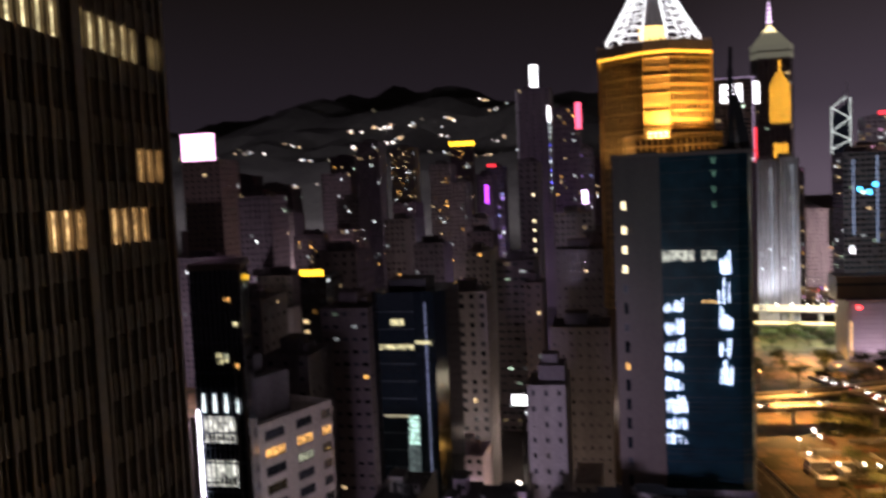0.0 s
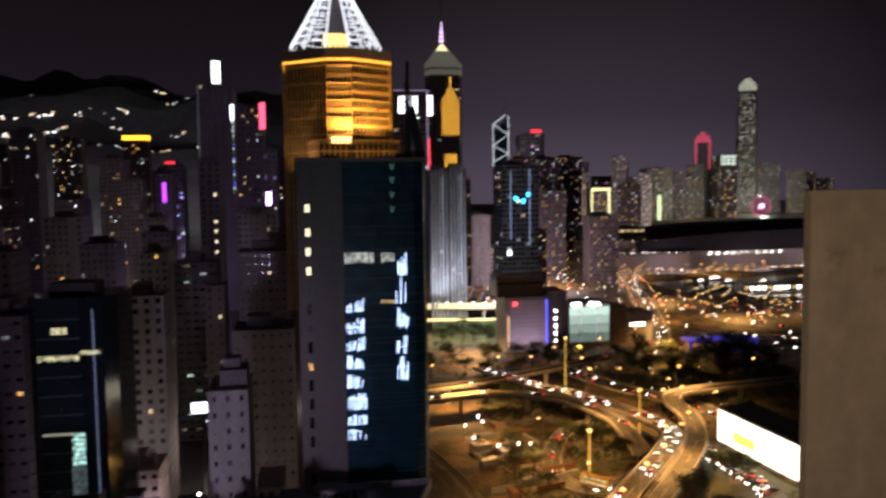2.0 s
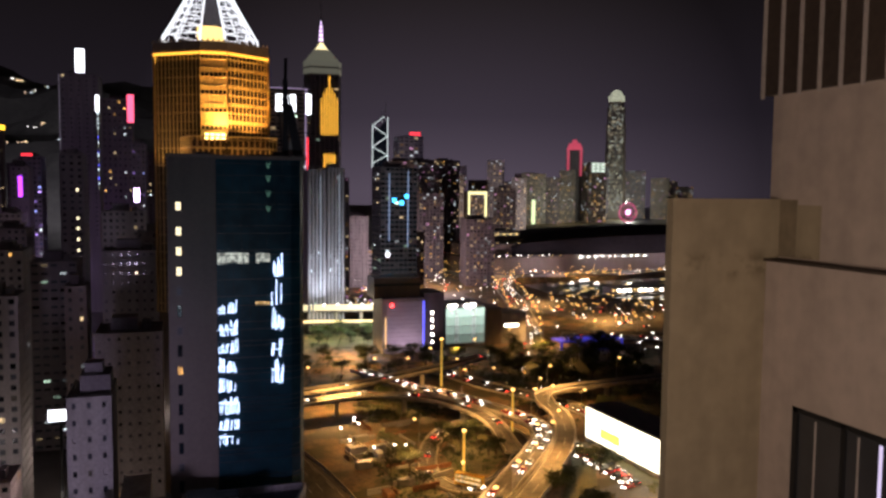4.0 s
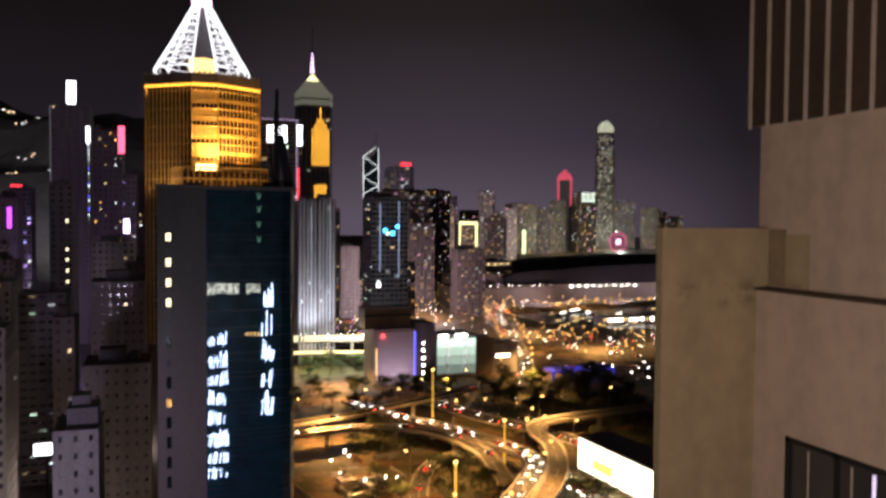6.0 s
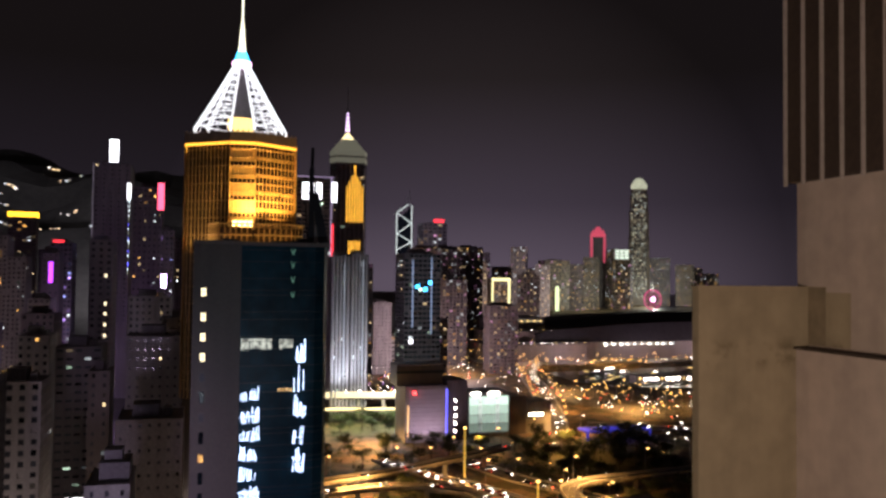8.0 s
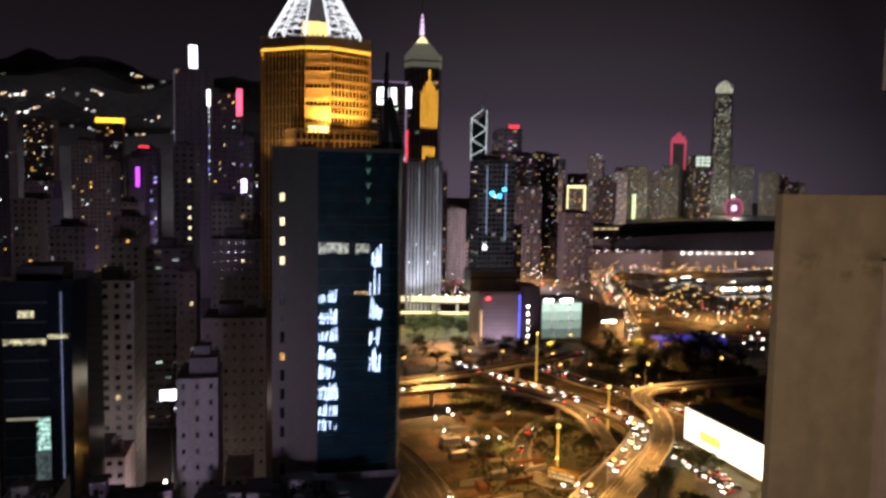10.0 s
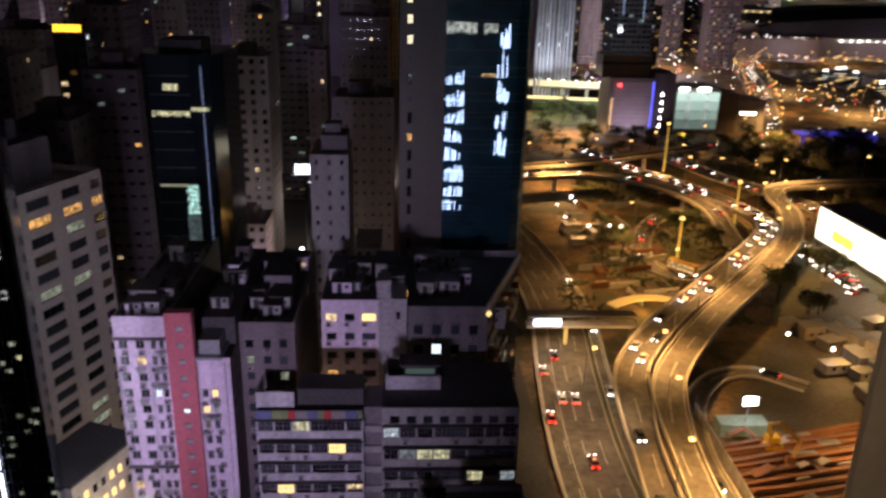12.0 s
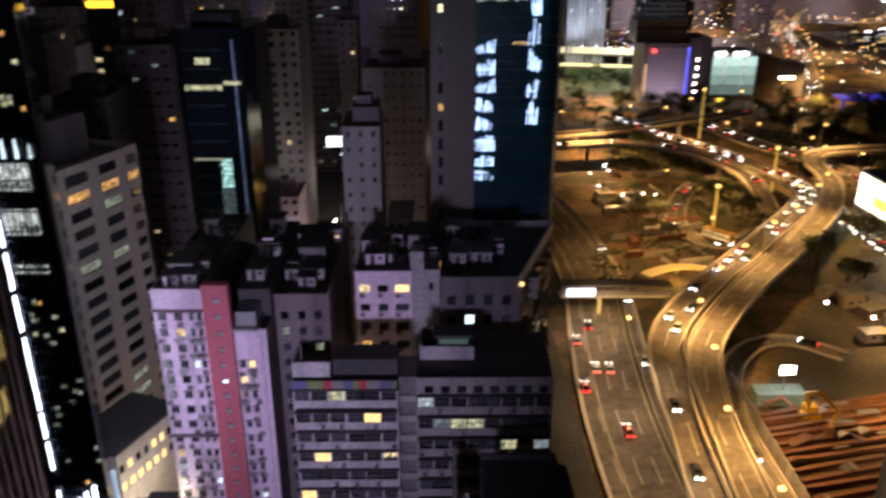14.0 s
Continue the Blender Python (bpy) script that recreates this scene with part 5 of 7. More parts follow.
# ---- black glass shop tower with the white light strip ----
def black_glass_tower():
    t = thing("shop_tower", "black glass tower with lit shop floors and a white light strip", "tower", (-51.2, 95, 0))
    o = 51.2
    part("glass_body", Mesh().prism([(-55.2 + o, 0.4), (-48.0 + o, 0.4), (-52.6 + o, 12), (-58 + o, 12)], 0, 91.6), m_dkglass, t)
    fr = Mesh()
    for z in range(2, 92, 2):
        fr.box(-55.2 + o, -48.0 + o, 0.2, 0.4, z, z + (0.26 if z % 4 else 0.10))
    for k in range(11):
        x = -55.2 + o + k * 0.72
        fr.box(x - 0.05, x + 0.05, 0.12, 0.4, 0, 91.6)
    part("frame", fr, paint("blue_grey_frame", (0.10, 0.115, 0.16), rough=0.4, metal=0.3, amount=0.4), t, kind="stuff")
    part("roof_edge", Mesh().prism([(-55.4 + o, 0.2), (-47.8 + o, 0.2), (-52.5 + o, 12.2), (-58.2 + o, 12.2)], 91.6, 92.4), m_slab, t)
    rnd = random.Random(7)
    for z in (68.8, 62.9, 57.6):
        for k in range(7):
            x = -54.6 + o + k * 0.66
            part("lit_window", Mesh().box(x, x + 0.58, 0.3, 0.38, z, z + (3.5 if z > 60 else 1.2)), (e_shop, e_shop, e_lit)[rnd.randrange(3)], t, "bright shop window")
            part("shelf", Mesh().box(x + 0.05, x + 0.5, 0.2, 0.3, z + 0.3, z + 0.3 + rnd.uniform(0.3, 1.2)), m_black, t)
    for k in range(4):
        x = -54.3 + o + k * 1.6
        part("light_fin", Mesh().prism([(x, -0.1), (x + 0.32, -0.1), (x + 0.32, 0.2), (x, 0.2)], 73.0, 75.4, 0, 0.5), e_cool, t, "white light fin")
    for k in range(46):
        x, z = rnd.uniform(-54, -48.6) + o, rnd.uniform(20, 88)
        if z < 57 or z > 76:
            part("lit_window", Mesh().box(x, x + 0.8, 0.3, 0.38, z, z + 0.6), (e_amber, e_dimroom, e_ltwin2, e_dimroom, e_dimroom)[k % 5], t)
    corner = Mesh()
    for x in (-49.4, -48.3):
        corner.box(x + o, x + 0.16 + o, -0.1, 0.2, 40, 79)
    part("corner_rail", corner, m_metal, t, "pale vertical steel rails")
    return t


black_glass_tower()
ls = bpy.data.objects["shop_tower"]
for a, b in ((61.5, 73.2), (55.5, 60.6), (49.4, 54.6), (37.2, 48.4), (32.6, 36.6), (27.2, 31.8), (21.5, 23.4), (18.2, 20.6), (14.5, 17.6)):
    part("light_tube", Mesh().box(-3.86, -3.58, -0.3, 0.0, a, b), e_strip, ls, "white light tube")
for k in range(4):
    part("light_tube", Mesh().box(-2.5 + k * 1.25, -2.15 + k * 1.25, -0.2, 0.3, 18.4 + k * 1.1, 20.8 + k * 1.1), e_strip, ls, "white light tube")


# ---- the pale hotel and the low cream house, both turned along their street ----
def hotel():
    L = 20.6
    t = thing("hotel", "cream tiled hotel with wide dark windows, some lit amber", "hotel", (-62.7, 126, 0))
    t.rotation_euler = (0, 0, radians(-20))
    # local: the front runs along +y and faces +x
    part("body", Mesh().box(-16, -0.5, 0, L, 0, 60.6), m_cream, t)
    storey, n = 3.25, 18
    cols = ((2.6, 7.6), (10.6, 15.0), (17.6, 20.3))
    w = Mesh()
    zt = 61.6
    rows = []
    for k in range(n):
        top = zt - 1.5 - k * storey
        rows.append((top - 1.75, top))
    prev = zt
    for a, b in rows:
        w.box(-0.5, 0, 0, L, b, prev)
        y = 0
        for c, d in cols:
            w.box(-0.5, 0, y, c, a, b)
            y = d
        w.box(-0.5, 0, y, L, a, b)
        prev = a
    w.box(-0.5, 0, 0, L, 0, prev)
    part("front_wall", w, m_cream, t, "cream tiled front")
    for y in (0, L - 0.4):
        part("roof_parapet", Mesh().box(-16, -0.6, y, y + 0.4, 60.6, 61.6), m_cream, t)
    part("plant_room", Mesh().box(-14, -4.5, 3, 14, 60.6, 68.5).box(-13, -8, 5, 11, 68.5, 72), m_dark_concrete, t)
    shared = {}
    for (c, d) in cols:
        for kind, m in (("dark", p_near), ("amber", e_amber), ("lit", e_dimroom)):
            me = Mesh()
            for q in range(4):
                yy = (d - c) * q / 3
                me.box(-0.22, -0.14, max(0, yy - 0.05), min(d - c, yy + 0.05), 0, 1.75)
            me.box(-0.22, -0.12, 0, d - c, 0, 0.12)
            shared[(c, kind)] = (Mesh().box(-0.30, -0.22, 0, d - c, 0, 1.75).data("window", m), me.data("frame", m_black))
    for k, (a, b) in enumerate(rows):
        for ci, (c, d) in enumerate(cols):
            kind = "amber" if k == 1 else "lit" if (k, ci) in ((5, 0), (2, 1), (5, 1), (13, 1), (14, 1)) else "dark"
            put_window(shared[(c, kind)], t, (0, c, a))
    sill = Mesh().box(-0.02, 0.25, -0.2, 5.2, -0.18, 0).data("sill", m_cream)
    for k, (a, b) in enumerate(rows):
        o = new("sill", sill)
        o.parent, o.location = t, (0, cols[0][0], a)
    # the far end with its balconies
    for k in range(n):
        z = 58.5 - k * storey
        part("balcony", Mesh().box(-6.5, -0.8, L, L + 1.3, z, z + 1.05), m_dark_concrete, t)
    return t


hotel()


def cream_house():
    t = thing("cream_house", "low cream house with two rows of small lit windows", "house", (-52.0, 107.7, 0))
    t.rotation_euler = (0, 0, radians(-22))
    L = 15.5
    part("body", Mesh().box(-10, -0.3, 0, L, 0, 19.4), m_cream, t)
    w, rows = Mesh(), ((12.4, 14.0), (15.8, 17.4))
    prev = 0
    for a, b in rows:
        w.box(-0.3, 0, 0, L, prev, a)
        for k in range(9):
            w.box(-0.3, 0, k * L / 8 - (0.45 if k else 0), k * L / 8 + (0.45 if k < 8 else 0), a, b)
        prev = b
    w.box(-0.3, 0, 0, L, prev, 20.0)
    part("front_wall", w, m_cream, t)
    part("roof", Mesh().box(-10.3, 0.3, -0.3, L + 0.3, 19.9, 20.4), m_roof, t)
    for r, (a, b) in enumerate(rows):
        for k in range(8):
            lit = (r == 0 and k != 6) or (r == 1 and k in (1, 4, 5, 7))
            part("window", Mesh().box(-0.2, -0.15, k * L / 8 + 0.45, (k + 1) * L / 8 - 0.45, a, b), e_warm if lit else p_near, t)
    # pale blue light on the end wall, put in as a glowing sheet
    part("end_glow", Mesh().box(-3.5, -0.5, -0.25, -0.05, 2, 17), glow("pale_blue_glow", (0.65, 0.8, 1.0), 0.5), t, "glowing sheet for pale blue light on the end wall")
    return t


cream_house()
area_lamp("forecourt_light", (-45.5, 106, 9), (-49, 114, 15), 4, 2, 2400, (1.0, 0.85, 0.6))
lowr = thing("low_house", "low dark roofed house with a lit forecourt", "house", (-44, 101, 0))
part("body", Mesh().box(-5, 5.5, -4, 5, 0, 12.2), m_white, lowr)
part("roof", Mesh().box(-5.3, 5.8, -4.3, 5.3, 12.2, 12.7).box(-2, 2.5, 0, 4, 12.7, 15), m_roof, lowr)
for k, (x, z) in enumerate(((-3.5, 8.5), (-1, 8.7), (3, 9), (4.4, 4))):
    part("window", Mesh().box(x, x + 1.2, -4.1, -3.98, z, z + 1.6), e_cool if k == 2 else p_near, lowr)
for x, y, z in ((-49.5, 100, 9), (-48.3, 101, 8.6), (-47.5, 99, 9.4), (-46.8, 102, 8.0)):
    lamp_post("forecourt_lamp", "bright forecourt lamp on a thin post", x, y, z, 0.35, "forecourt lamps")


# ---- the pink and red apartment block ----
ac_unit = Mesh().box(-0.42, 0.42, -0.55, 0.0, -0.3, 0.3).box(-0.30, 0.30, -0.57, -0.55, -0.22, 0.22, 1).box(-0.45, -0.40, -0.5, 0, -0.42, -0.3, 1).box(0.40, 0.45, -0.5, 0, -0.42, -0.3, 1).data("air_conditioner", m_white, m_black)
rack = Mesh()
for k in range(4):
    rack.bar((-0.8, -0.3 - 0.28 * k, 0), (0.8, -0.3 - 0.28 * k, 0), 0.03)
rack.bar((-0.8, 0, 0), (-0.8, -1.2, 0), 0.03).bar((0.8, 0, 0), (0.8, -1.2, 0), 0.03)
for k, c in enumerate((-0.5, -0.1, 0.35)):
    rack.box(c - 0.15, c + 0.15, -0.6 - 0.28 * (k % 2), -0.57 - 0.28 * (k % 2), -0.75, 0)
rack = rack.data("drying_rack", m_metal)


def small_window(w, h, glass):
    m = Mesh()
    for x in (-w / 2, 0, w / 2):
        m.box(max(-w / 2, x - 0.04), min(w / 2, x + 0.04), 0.04, 0.10, 0, h)
    m.box(-w / 2, w / 2, 0.04, 0.10, 0, 0.06).box(-w / 2, w / 2, 0.04, 0.10, h - 0.06, h)
    hood = Mesh().box(-w / 2 - 0.1, w / 2 + 0.1, -0.26, 0.0, h + 0.1, h + 0.16)
    return Mesh().box(-w / 2, w / 2, 0.10, 0.16, 0, h).data("window", glass), m.data("frame", m_metal), hood.data("hood", m_concrete)


def holed_front(mesh, x0, x1, y, cols, rows, ztop, zlow=0.0, depth=0.3):
    """A front of wall round the holes cols x rows, whose outer face stands at y."""
    prev = zlow
    for a, b in rows:
        mesh.box(x0, x1, y, y + depth, prev, a)
        xx = x0
        for c, d in cols:
            mesh.box(xx, c, y, y + depth, a, b)
            xx = d
        mesh.box(xx, x1, y, y + depth, a, b)
        prev = b
    mesh.box(x0, x1, y, y + depth, prev, ztop)
    return mesh


def pink_block():
    rnd = random.Random(21)
    cx, cy = -35, 110
    t = thing("pink_block", "pale pink apartment block with a red stair strip and cluttered windows", "apartment block", (cx, cy, 0))
    storey = 2.78
    rows = [(1.4 + k * storey, 2.75 + k * storey) for k in range(16)]
    cols = ((-42.7, -41.4), (-40.2, -38.9), (-37.9, -37.2), (-36.7, -36.0))
    f = holed_front(Mesh(), -43.3 - cx, -35.4 - cx, 0, [(a - cx, b - cx) for a, b in cols], rows, 48.4)
    part("front_wall", f, m_lilac, t, "pale pink painted front")
    part("body", Mesh().box(-43.3 - cx, -35.4 - cx, 0.32, 36, 0, 47.2).box(-35.4 - cx, -26.5 - cx, 0.9, 36, 0, 41.0), m_dark_concrete, t)
    rs = [(1.9 + k * storey, 2.7 + k * storey) for k in range(17)]
    part("red_strip", holed_front(Mesh(), -35.4 - cx, -31.4 - cx, -0.9, [(-33.7 - cx, -32.8 - cx)], rs, 49.4, 0, 1.75), m_red, t, "dull red painted stair strip")
    rows2 = [r for r in rows if r[1] < 38]
    part("second_wall", holed_front(Mesh(), -31.4 - cx, -26.4 - cx, 0, [(-30.9 - cx, -30.0 - cx), (-29.4 - cx, -28.6 - cx)], rows2, 41.6), m_lilac, t, "pale pink painted front")
    side, sg = Mesh(), Mesh()
    grid_wall(side, sg, "y", -26.4 - cx, 0.35, 36, 0, 41.4, 2.78, 3.0, 0.45, 0.45, 0.3, 1)
    part("side_wall", side, m_brown, t)
    part("side_window", sg, p_home, t, kind="stuff")
    part("canopy", Mesh().box(-31.6 - cx, -27.4 - cx, -0.8, 5, 41.6, 42.0).box(-31.0 - cx, -27.9 - cx, 0.5, 4.5, 42.0, 44.3), m_metal, t)
    part("roof", Mesh().box(-43.3 - cx, -35.4 - cx, 0.3, 36, 47.2, 47.5).box(-31.4 - cx, -26.4 - cx, 5, 36, 41.4, 46.0), m_roof, t)
    wins = {k: small_window(1.3, 1.35, m) for k, m in (("d", p_near), ("w", e_ltwin), ("c", e_cool))}
    narrow = {k: small_window(0.72, 1.35, m) for k, m in (("d", p_near), ("w", e_ltwin), ("c", e_cool))}
    mid = {k: small_window(0.88, 1.35, m) for k, m in (("d", p_near), ("w", e_warm), ("c", e_cool))}
    tiny = {k: small_window(0.9, 0.8, m) for k, m in (("d", paint("frosted_pane", (0.32, 0.36, 0.36), rough=0.3, amount=0.3)), ("c", e_cool))}
    for k, (a, b) in enumerate(rows):
        for ci, (c, d) in enumerate(cols):
            kind = "w" if (k, ci) in ((14, 1), (6, 0)) else "c" if (k, ci) in ((12, 2), (4, 3)) else "d"
            put_window((wins if ci < 2 else narrow)[kind], t, ((c + d) / 2 - cx, 0.04, a))
            if rnd.random() < 0.62:
                q = new("air_conditioner", ac_unit)
                q.parent, q.location = t, (rnd.uniform(c, d) - cx, 0, a - 0.55)
            if rnd.random() < 0.22:
                q = new("drying_rack", rack)
                q.parent, q.location = t, ((c + d) / 2 - cx, 0, a - 0.1)
    for k, (a, b) in enumerate(rows2):
        for ci, xx in enumerate((-30.45, -29.0)):
            kind = "w" if (k, ci) in ((12, 1), (11, 0)) else "d"
            put_window(mid[kind], t, (xx - cx, 0.04, a))
            for j in range(2):
                if rnd.random() < 0.5:
                    q = new("air_conditioner", ac_unit)
                    q.parent, q.location = t, (xx + rnd.uniform(-0.5, 0.6) - cx, 0, a - 0.5 - 0.5 * j)
            if rnd.random() < 0.3:
                q = new("drying_rack", rack)
                q.parent, q.location = t, (xx - cx, 0, a - 0.1)
    for k, (a, b) in enumerate(rs):
        put_window(tiny["c" if k in (11,) else "d"], t, (-33.25 - cx, -0.86, a))
    for z in (44.9, 9.0, 22.4):
        part("awning", Mesh().box(-43.3 - cx, -35.5 - cx, -0.9, 0.0, z, z + 0.12), m_dark_concrete, t)
    pipe = Mesh()
    for x in (-38.4, -43.1, -27.2, -31.2):
        pipe.bar((x - cx, -0.12, 0), (x - cx, -0.12, 41), 0.07)
    part("drain_pipe", pipe, m_white, t)
    part("roof_rim", Mesh().box(-43.3 - cx, -43.0 - cx, 0.3, 36, 47.5, 48.3).box(-35.7 - cx, -35.4 - cx, 2, 36, 47.5, 48.2), m_dark_concrete, t)
    roof_clutter(t, -43 - cx, -36 - cx, 2, 33, 47.5, 71, 8)
    roof_clutter(t, -31 - cx, -27 - cx, 8, 33, 46.0, 72, 5)
    ant = Mesh()
    for x in (-38.8, -38.2):
        ant.bar((x - cx, 1, 47.4), (x - cx, 1, 49.6), 0.04)
    part("roof_aerial", ant, m_metal, t)
    return t


pink_block()


def tenement():
    """The deep dark tenement behind the pink block, with a stepped roof."""
    t = thing("tenement", "dark brown tenement with a cluttered stepped roof", "apartment house", (-22, 117, 0))
    rows = [(2.0 + k * 2.9, 3.5 + k * 2.9) for k in range(14)]
    part("body", Mesh().box(-4.3, 4.2, 0.32, 31, 0, 43.4), m_brown, t)
    part("front_wall", holed_front(Mesh(), -4.3, 4.5, 0, [(-3.4, -2.2), (-0.6, 0.6), (2.0, 3.2)], rows, 44.2), m_brown, t)
    for k, (a, b) in enumerate(rows):
        for c, x in enumerate((-3.4, -0.6, 2.0)):
            kind = e_amber if (k, c) in ((9, 2), (6, 1)) else e_dimroom if (k, c) in ((12, 0), (11, 2)) else p_near
            w = part("window", Mesh().box(x, x + 1.2, 0.16, 0.22, a, b), kind, t)
            part("hood", Mesh().box(x - 0.1, x + 1.3, -0.35, 0.0, b + 0.1, b + 0.18), m_concrete, w)
            if (k * 5 + c * 3) % 4 == 0:
                q = new("air_conditioner", ac_unit)
                q.parent, q.location = t, (x + 0.6, 0, a - 0.5)
    side, g = Mesh(), Mesh()
    grid_wall(side, g, "y", 4.5, 0.32, 31, 0, 43.4, 2.9, 2.8, 0.5, 0.5, 0.3, 1)
    part("side_wall", side, m_brown, t)
    part("side_window", g, p_home, t, kind="stuff")
    part("roof", Mesh().box(-4.3, 4.5, 0.3, 31, 43.4, 43.6), m_roof, t)
    part("parapet", Mesh().box(4.2, 4.5, 0.3, 31, 43.6, 44.5), m_dark_concrete, t)
    part("stair_house", Mesh().box(-2.0, 2.6, 12, 18, 43.6, 47.4), m_dark_concrete, t)
    part("stair_roof", Mesh().box(-2.3, 2.9, 11.6, 18.3, 47.4, 47.6), m_roof, t)
    roof_clutter(t, -4.0, 4.0, 1, 11, 43.6, 91, 4)
    roof_clutter(t, -4.0, 4.0, 19, 30, 43.6, 92, 5)
    return t


tenement()


# ---- the old balcony houses in front ----
def balcony_house(name, label, x0, x1, y, bands, top, seed, lit, deep=17, wall=m_white):
    rnd = random.Random(seed)
    cx = (x0 + x1) / 2
    t = thing(name, label, "apartment house", (cx, y, 0))
    w = (x1 - x0) / 2
    part("body", Mesh().box(-w, w, 1.3, deep, 0, top - 0.4), m_dark_concrete, t)
    part("end_wall", Mesh().box(-w - 0.02, -w + 0.3, 0.05, 1.3, 0, top - 1.5), wall, t)
    part("end_wall", Mesh().box(w - 0.3, w + 0.02, 0.05, 1.3, 0, top - 1.5), wall, t)
    for z in bands:
        part("balcony_front", Mesh().box(-w, w, 0, 0.2, z - 1.35, z).box(-w, w, 0.2, 1.3, z - 1.45, z - 1.3), wall, t, "stained white balcony front")
        part("awning", Mesh().box(-w + 0.1, w - 0.1, -0.55, 1.2, z + 2.0, z + 2.12), m_roof, t)
    n = max(3, round(2 * w / 2.7))
    bay = 2 * w / n
    bars = Mesh().box(-0.05, 0.05, -0.06, 0, 0, 1.8).box(-bay / 2 + 0.12, bay / 2 - 0.12, -0.06, 0, 0.9, 0.96).box(-bay / 4 - 0.03, -bay / 4 + 0.03, -0.06, 0, 0, 1.8).box(bay / 4 - 0.03, bay / 4 + 0.03, -0.06, 0, 0, 1.8).data("frame", m_dark_concrete)
    shared = {k: (Mesh().box(-bay / 2 + 0.12, bay / 2 - 0.12, 0, 0.08, 0, 1.8).data("window", m), bars)
              for k, m in (("d", p_near), ("w", e_warm), ("p", e_ltwin2))}
    for r, z in enumerate(bands):
        for c in range(n):
            kind = lit.get((r, c), "d")
            enclosed = rnd.random() < 0.5 or kind != "d"
            put_window(shared[kind], t, (-w + (c + 0.5) * bay, 0.12 if enclosed else 1.1, z))
            if c and rnd.random() < 0.75:
                part("pier", Mesh().box(-w + c * bay - 0.17, -w + c * bay + 0.17, 0.02, 0.4, z, z + 2.0), wall, t)
            if rnd.random() < 0.45:
                q = new("air_conditioner", ac_unit)
                q.parent, q.location = t, (-w + (c + rnd.uniform(0.2, 0.8)) * bay, 0, z - 0.6)
    part("roof", Mesh().box(-w, w, 1.3, deep, top - 0.4, top - 0.1), m_roof, t)
    return t


bh = balcony_house("balcony_house", "old white balcony house with dark openings and a lit room", -22.5, -6.2, 107, (30.6, 26.6, 22.9, 19.2, 15.5, 11.8, 8.1, 4.4), 34.0, 3,
                   {(1, 4): "w", (0, 2): "p", (3, 1): "w", (5, 0): "w"}, 7.0)
part("roof_wall", Mesh().box(-8.2, -2.4, 1.4, 1.8, 33.6, 36.6).box(-8.2, -7.9, 1.8, 7, 33.6, 36.4), m_white, bh, "white roof parapet")
part("roof_hut", Mesh().box(-2, 8.1, 2.2, 7, 33.6, 36.7), m_roof, bh)
rb = random.Random(6)
m_ban = [paint("banner_" + n, c, amount=0.3, grain=0.4) for n, c in (("blue", (.12, .13, .25)), ("green", (.2, .24, .1)), ("red", (.45, .04, .05)), ("grey", (.25, .22, .22)))]
x = -8.1
k = 0
while x < 7.6:
    wd = rb.uniform(1.0, 2.8) if k % 4 != 2 else 1.1
    part("banner_panel", Mesh().box(x, min(8.0, x + wd - 0.05), -0.06, 0.06, 32.75, 34.2), m_ban[(0, 1, 2, 3)[k % 4]], bh)
    x += wd
    k += 1
ga = thing("stair_house", "narrow grey stair shaft between the balcony houses", "stair shaft", (-4.6, 108, 0))
part("body", Mesh().box(-1.55, 1.2, 0.4, 7, 0, 34.0), m_dark_concrete, ga)
for k in range(8):
    part("landing", Mesh().box(-1.5, 1.15, -0.3, 0.4, 4 + k * 3.7, 5.1 + k * 3.7), m_concrete, ga)

bh2 = balcony_house("balcony_house", "wide old house with green tinted enclosed balconies", -3.2, 17.2, 103, (32.0, 28.2, 24.4, 20.6, 16.8, 13.0, 9.2, 5.4), 36.6, 8,
                    {(1, 3): "p", (2, 5): "p", (1, 2): "p"}, 15, m_concrete)
part("top_storey", holed_front(Mesh(), -10.2, 10.2, 0.3, [(-9 + k * 2.45, -7.6 + k * 2.45) for k in range(8)], [(34.2, 35.5)], 36.9, 33.6), m_concrete, bh2)
for k in range(8):
    part("window", Mesh().box(-9 + k * 2.45, -7.6 + k * 2.45, 0.45, 0.5, 34.2, 35.5), p_near, bh2)
part("roof_slab", Mesh().box(-10.2, 10.2, 0.6, 15, 36.5, 36.7), m_roof, bh2)
ph = thing("roof_house", "small white roof house with a dim green window", "roof house", (1.4, 109, 36.7))
part("wall", Mesh().box(-4.2, 4.2, 0, 0.3, 0, 2.3).box(-4.2, -3.9, 0.3, 6.5, 0, 2.6).box(-4.2, 4.2, 6.5, 6.8, 0, 2.0), m_white, ph, "white parapet of the roof house")
part("room", Mesh().box(-1.8, 4.0, 3.2, 6.4, 0, 2.4), m_dark_concrete, ph)
part("window", Mesh().box(-1.2, 3.4, 3.08, 3.18, 1.0, 1.9), glow("dim_green_room", (0.45, 0.65, 0.6), 0.12), ph)
part("roof", Mesh().box(-2.1, 4.3, 2.9, 6.7, 2.4, 2.6), m_roof, ph)


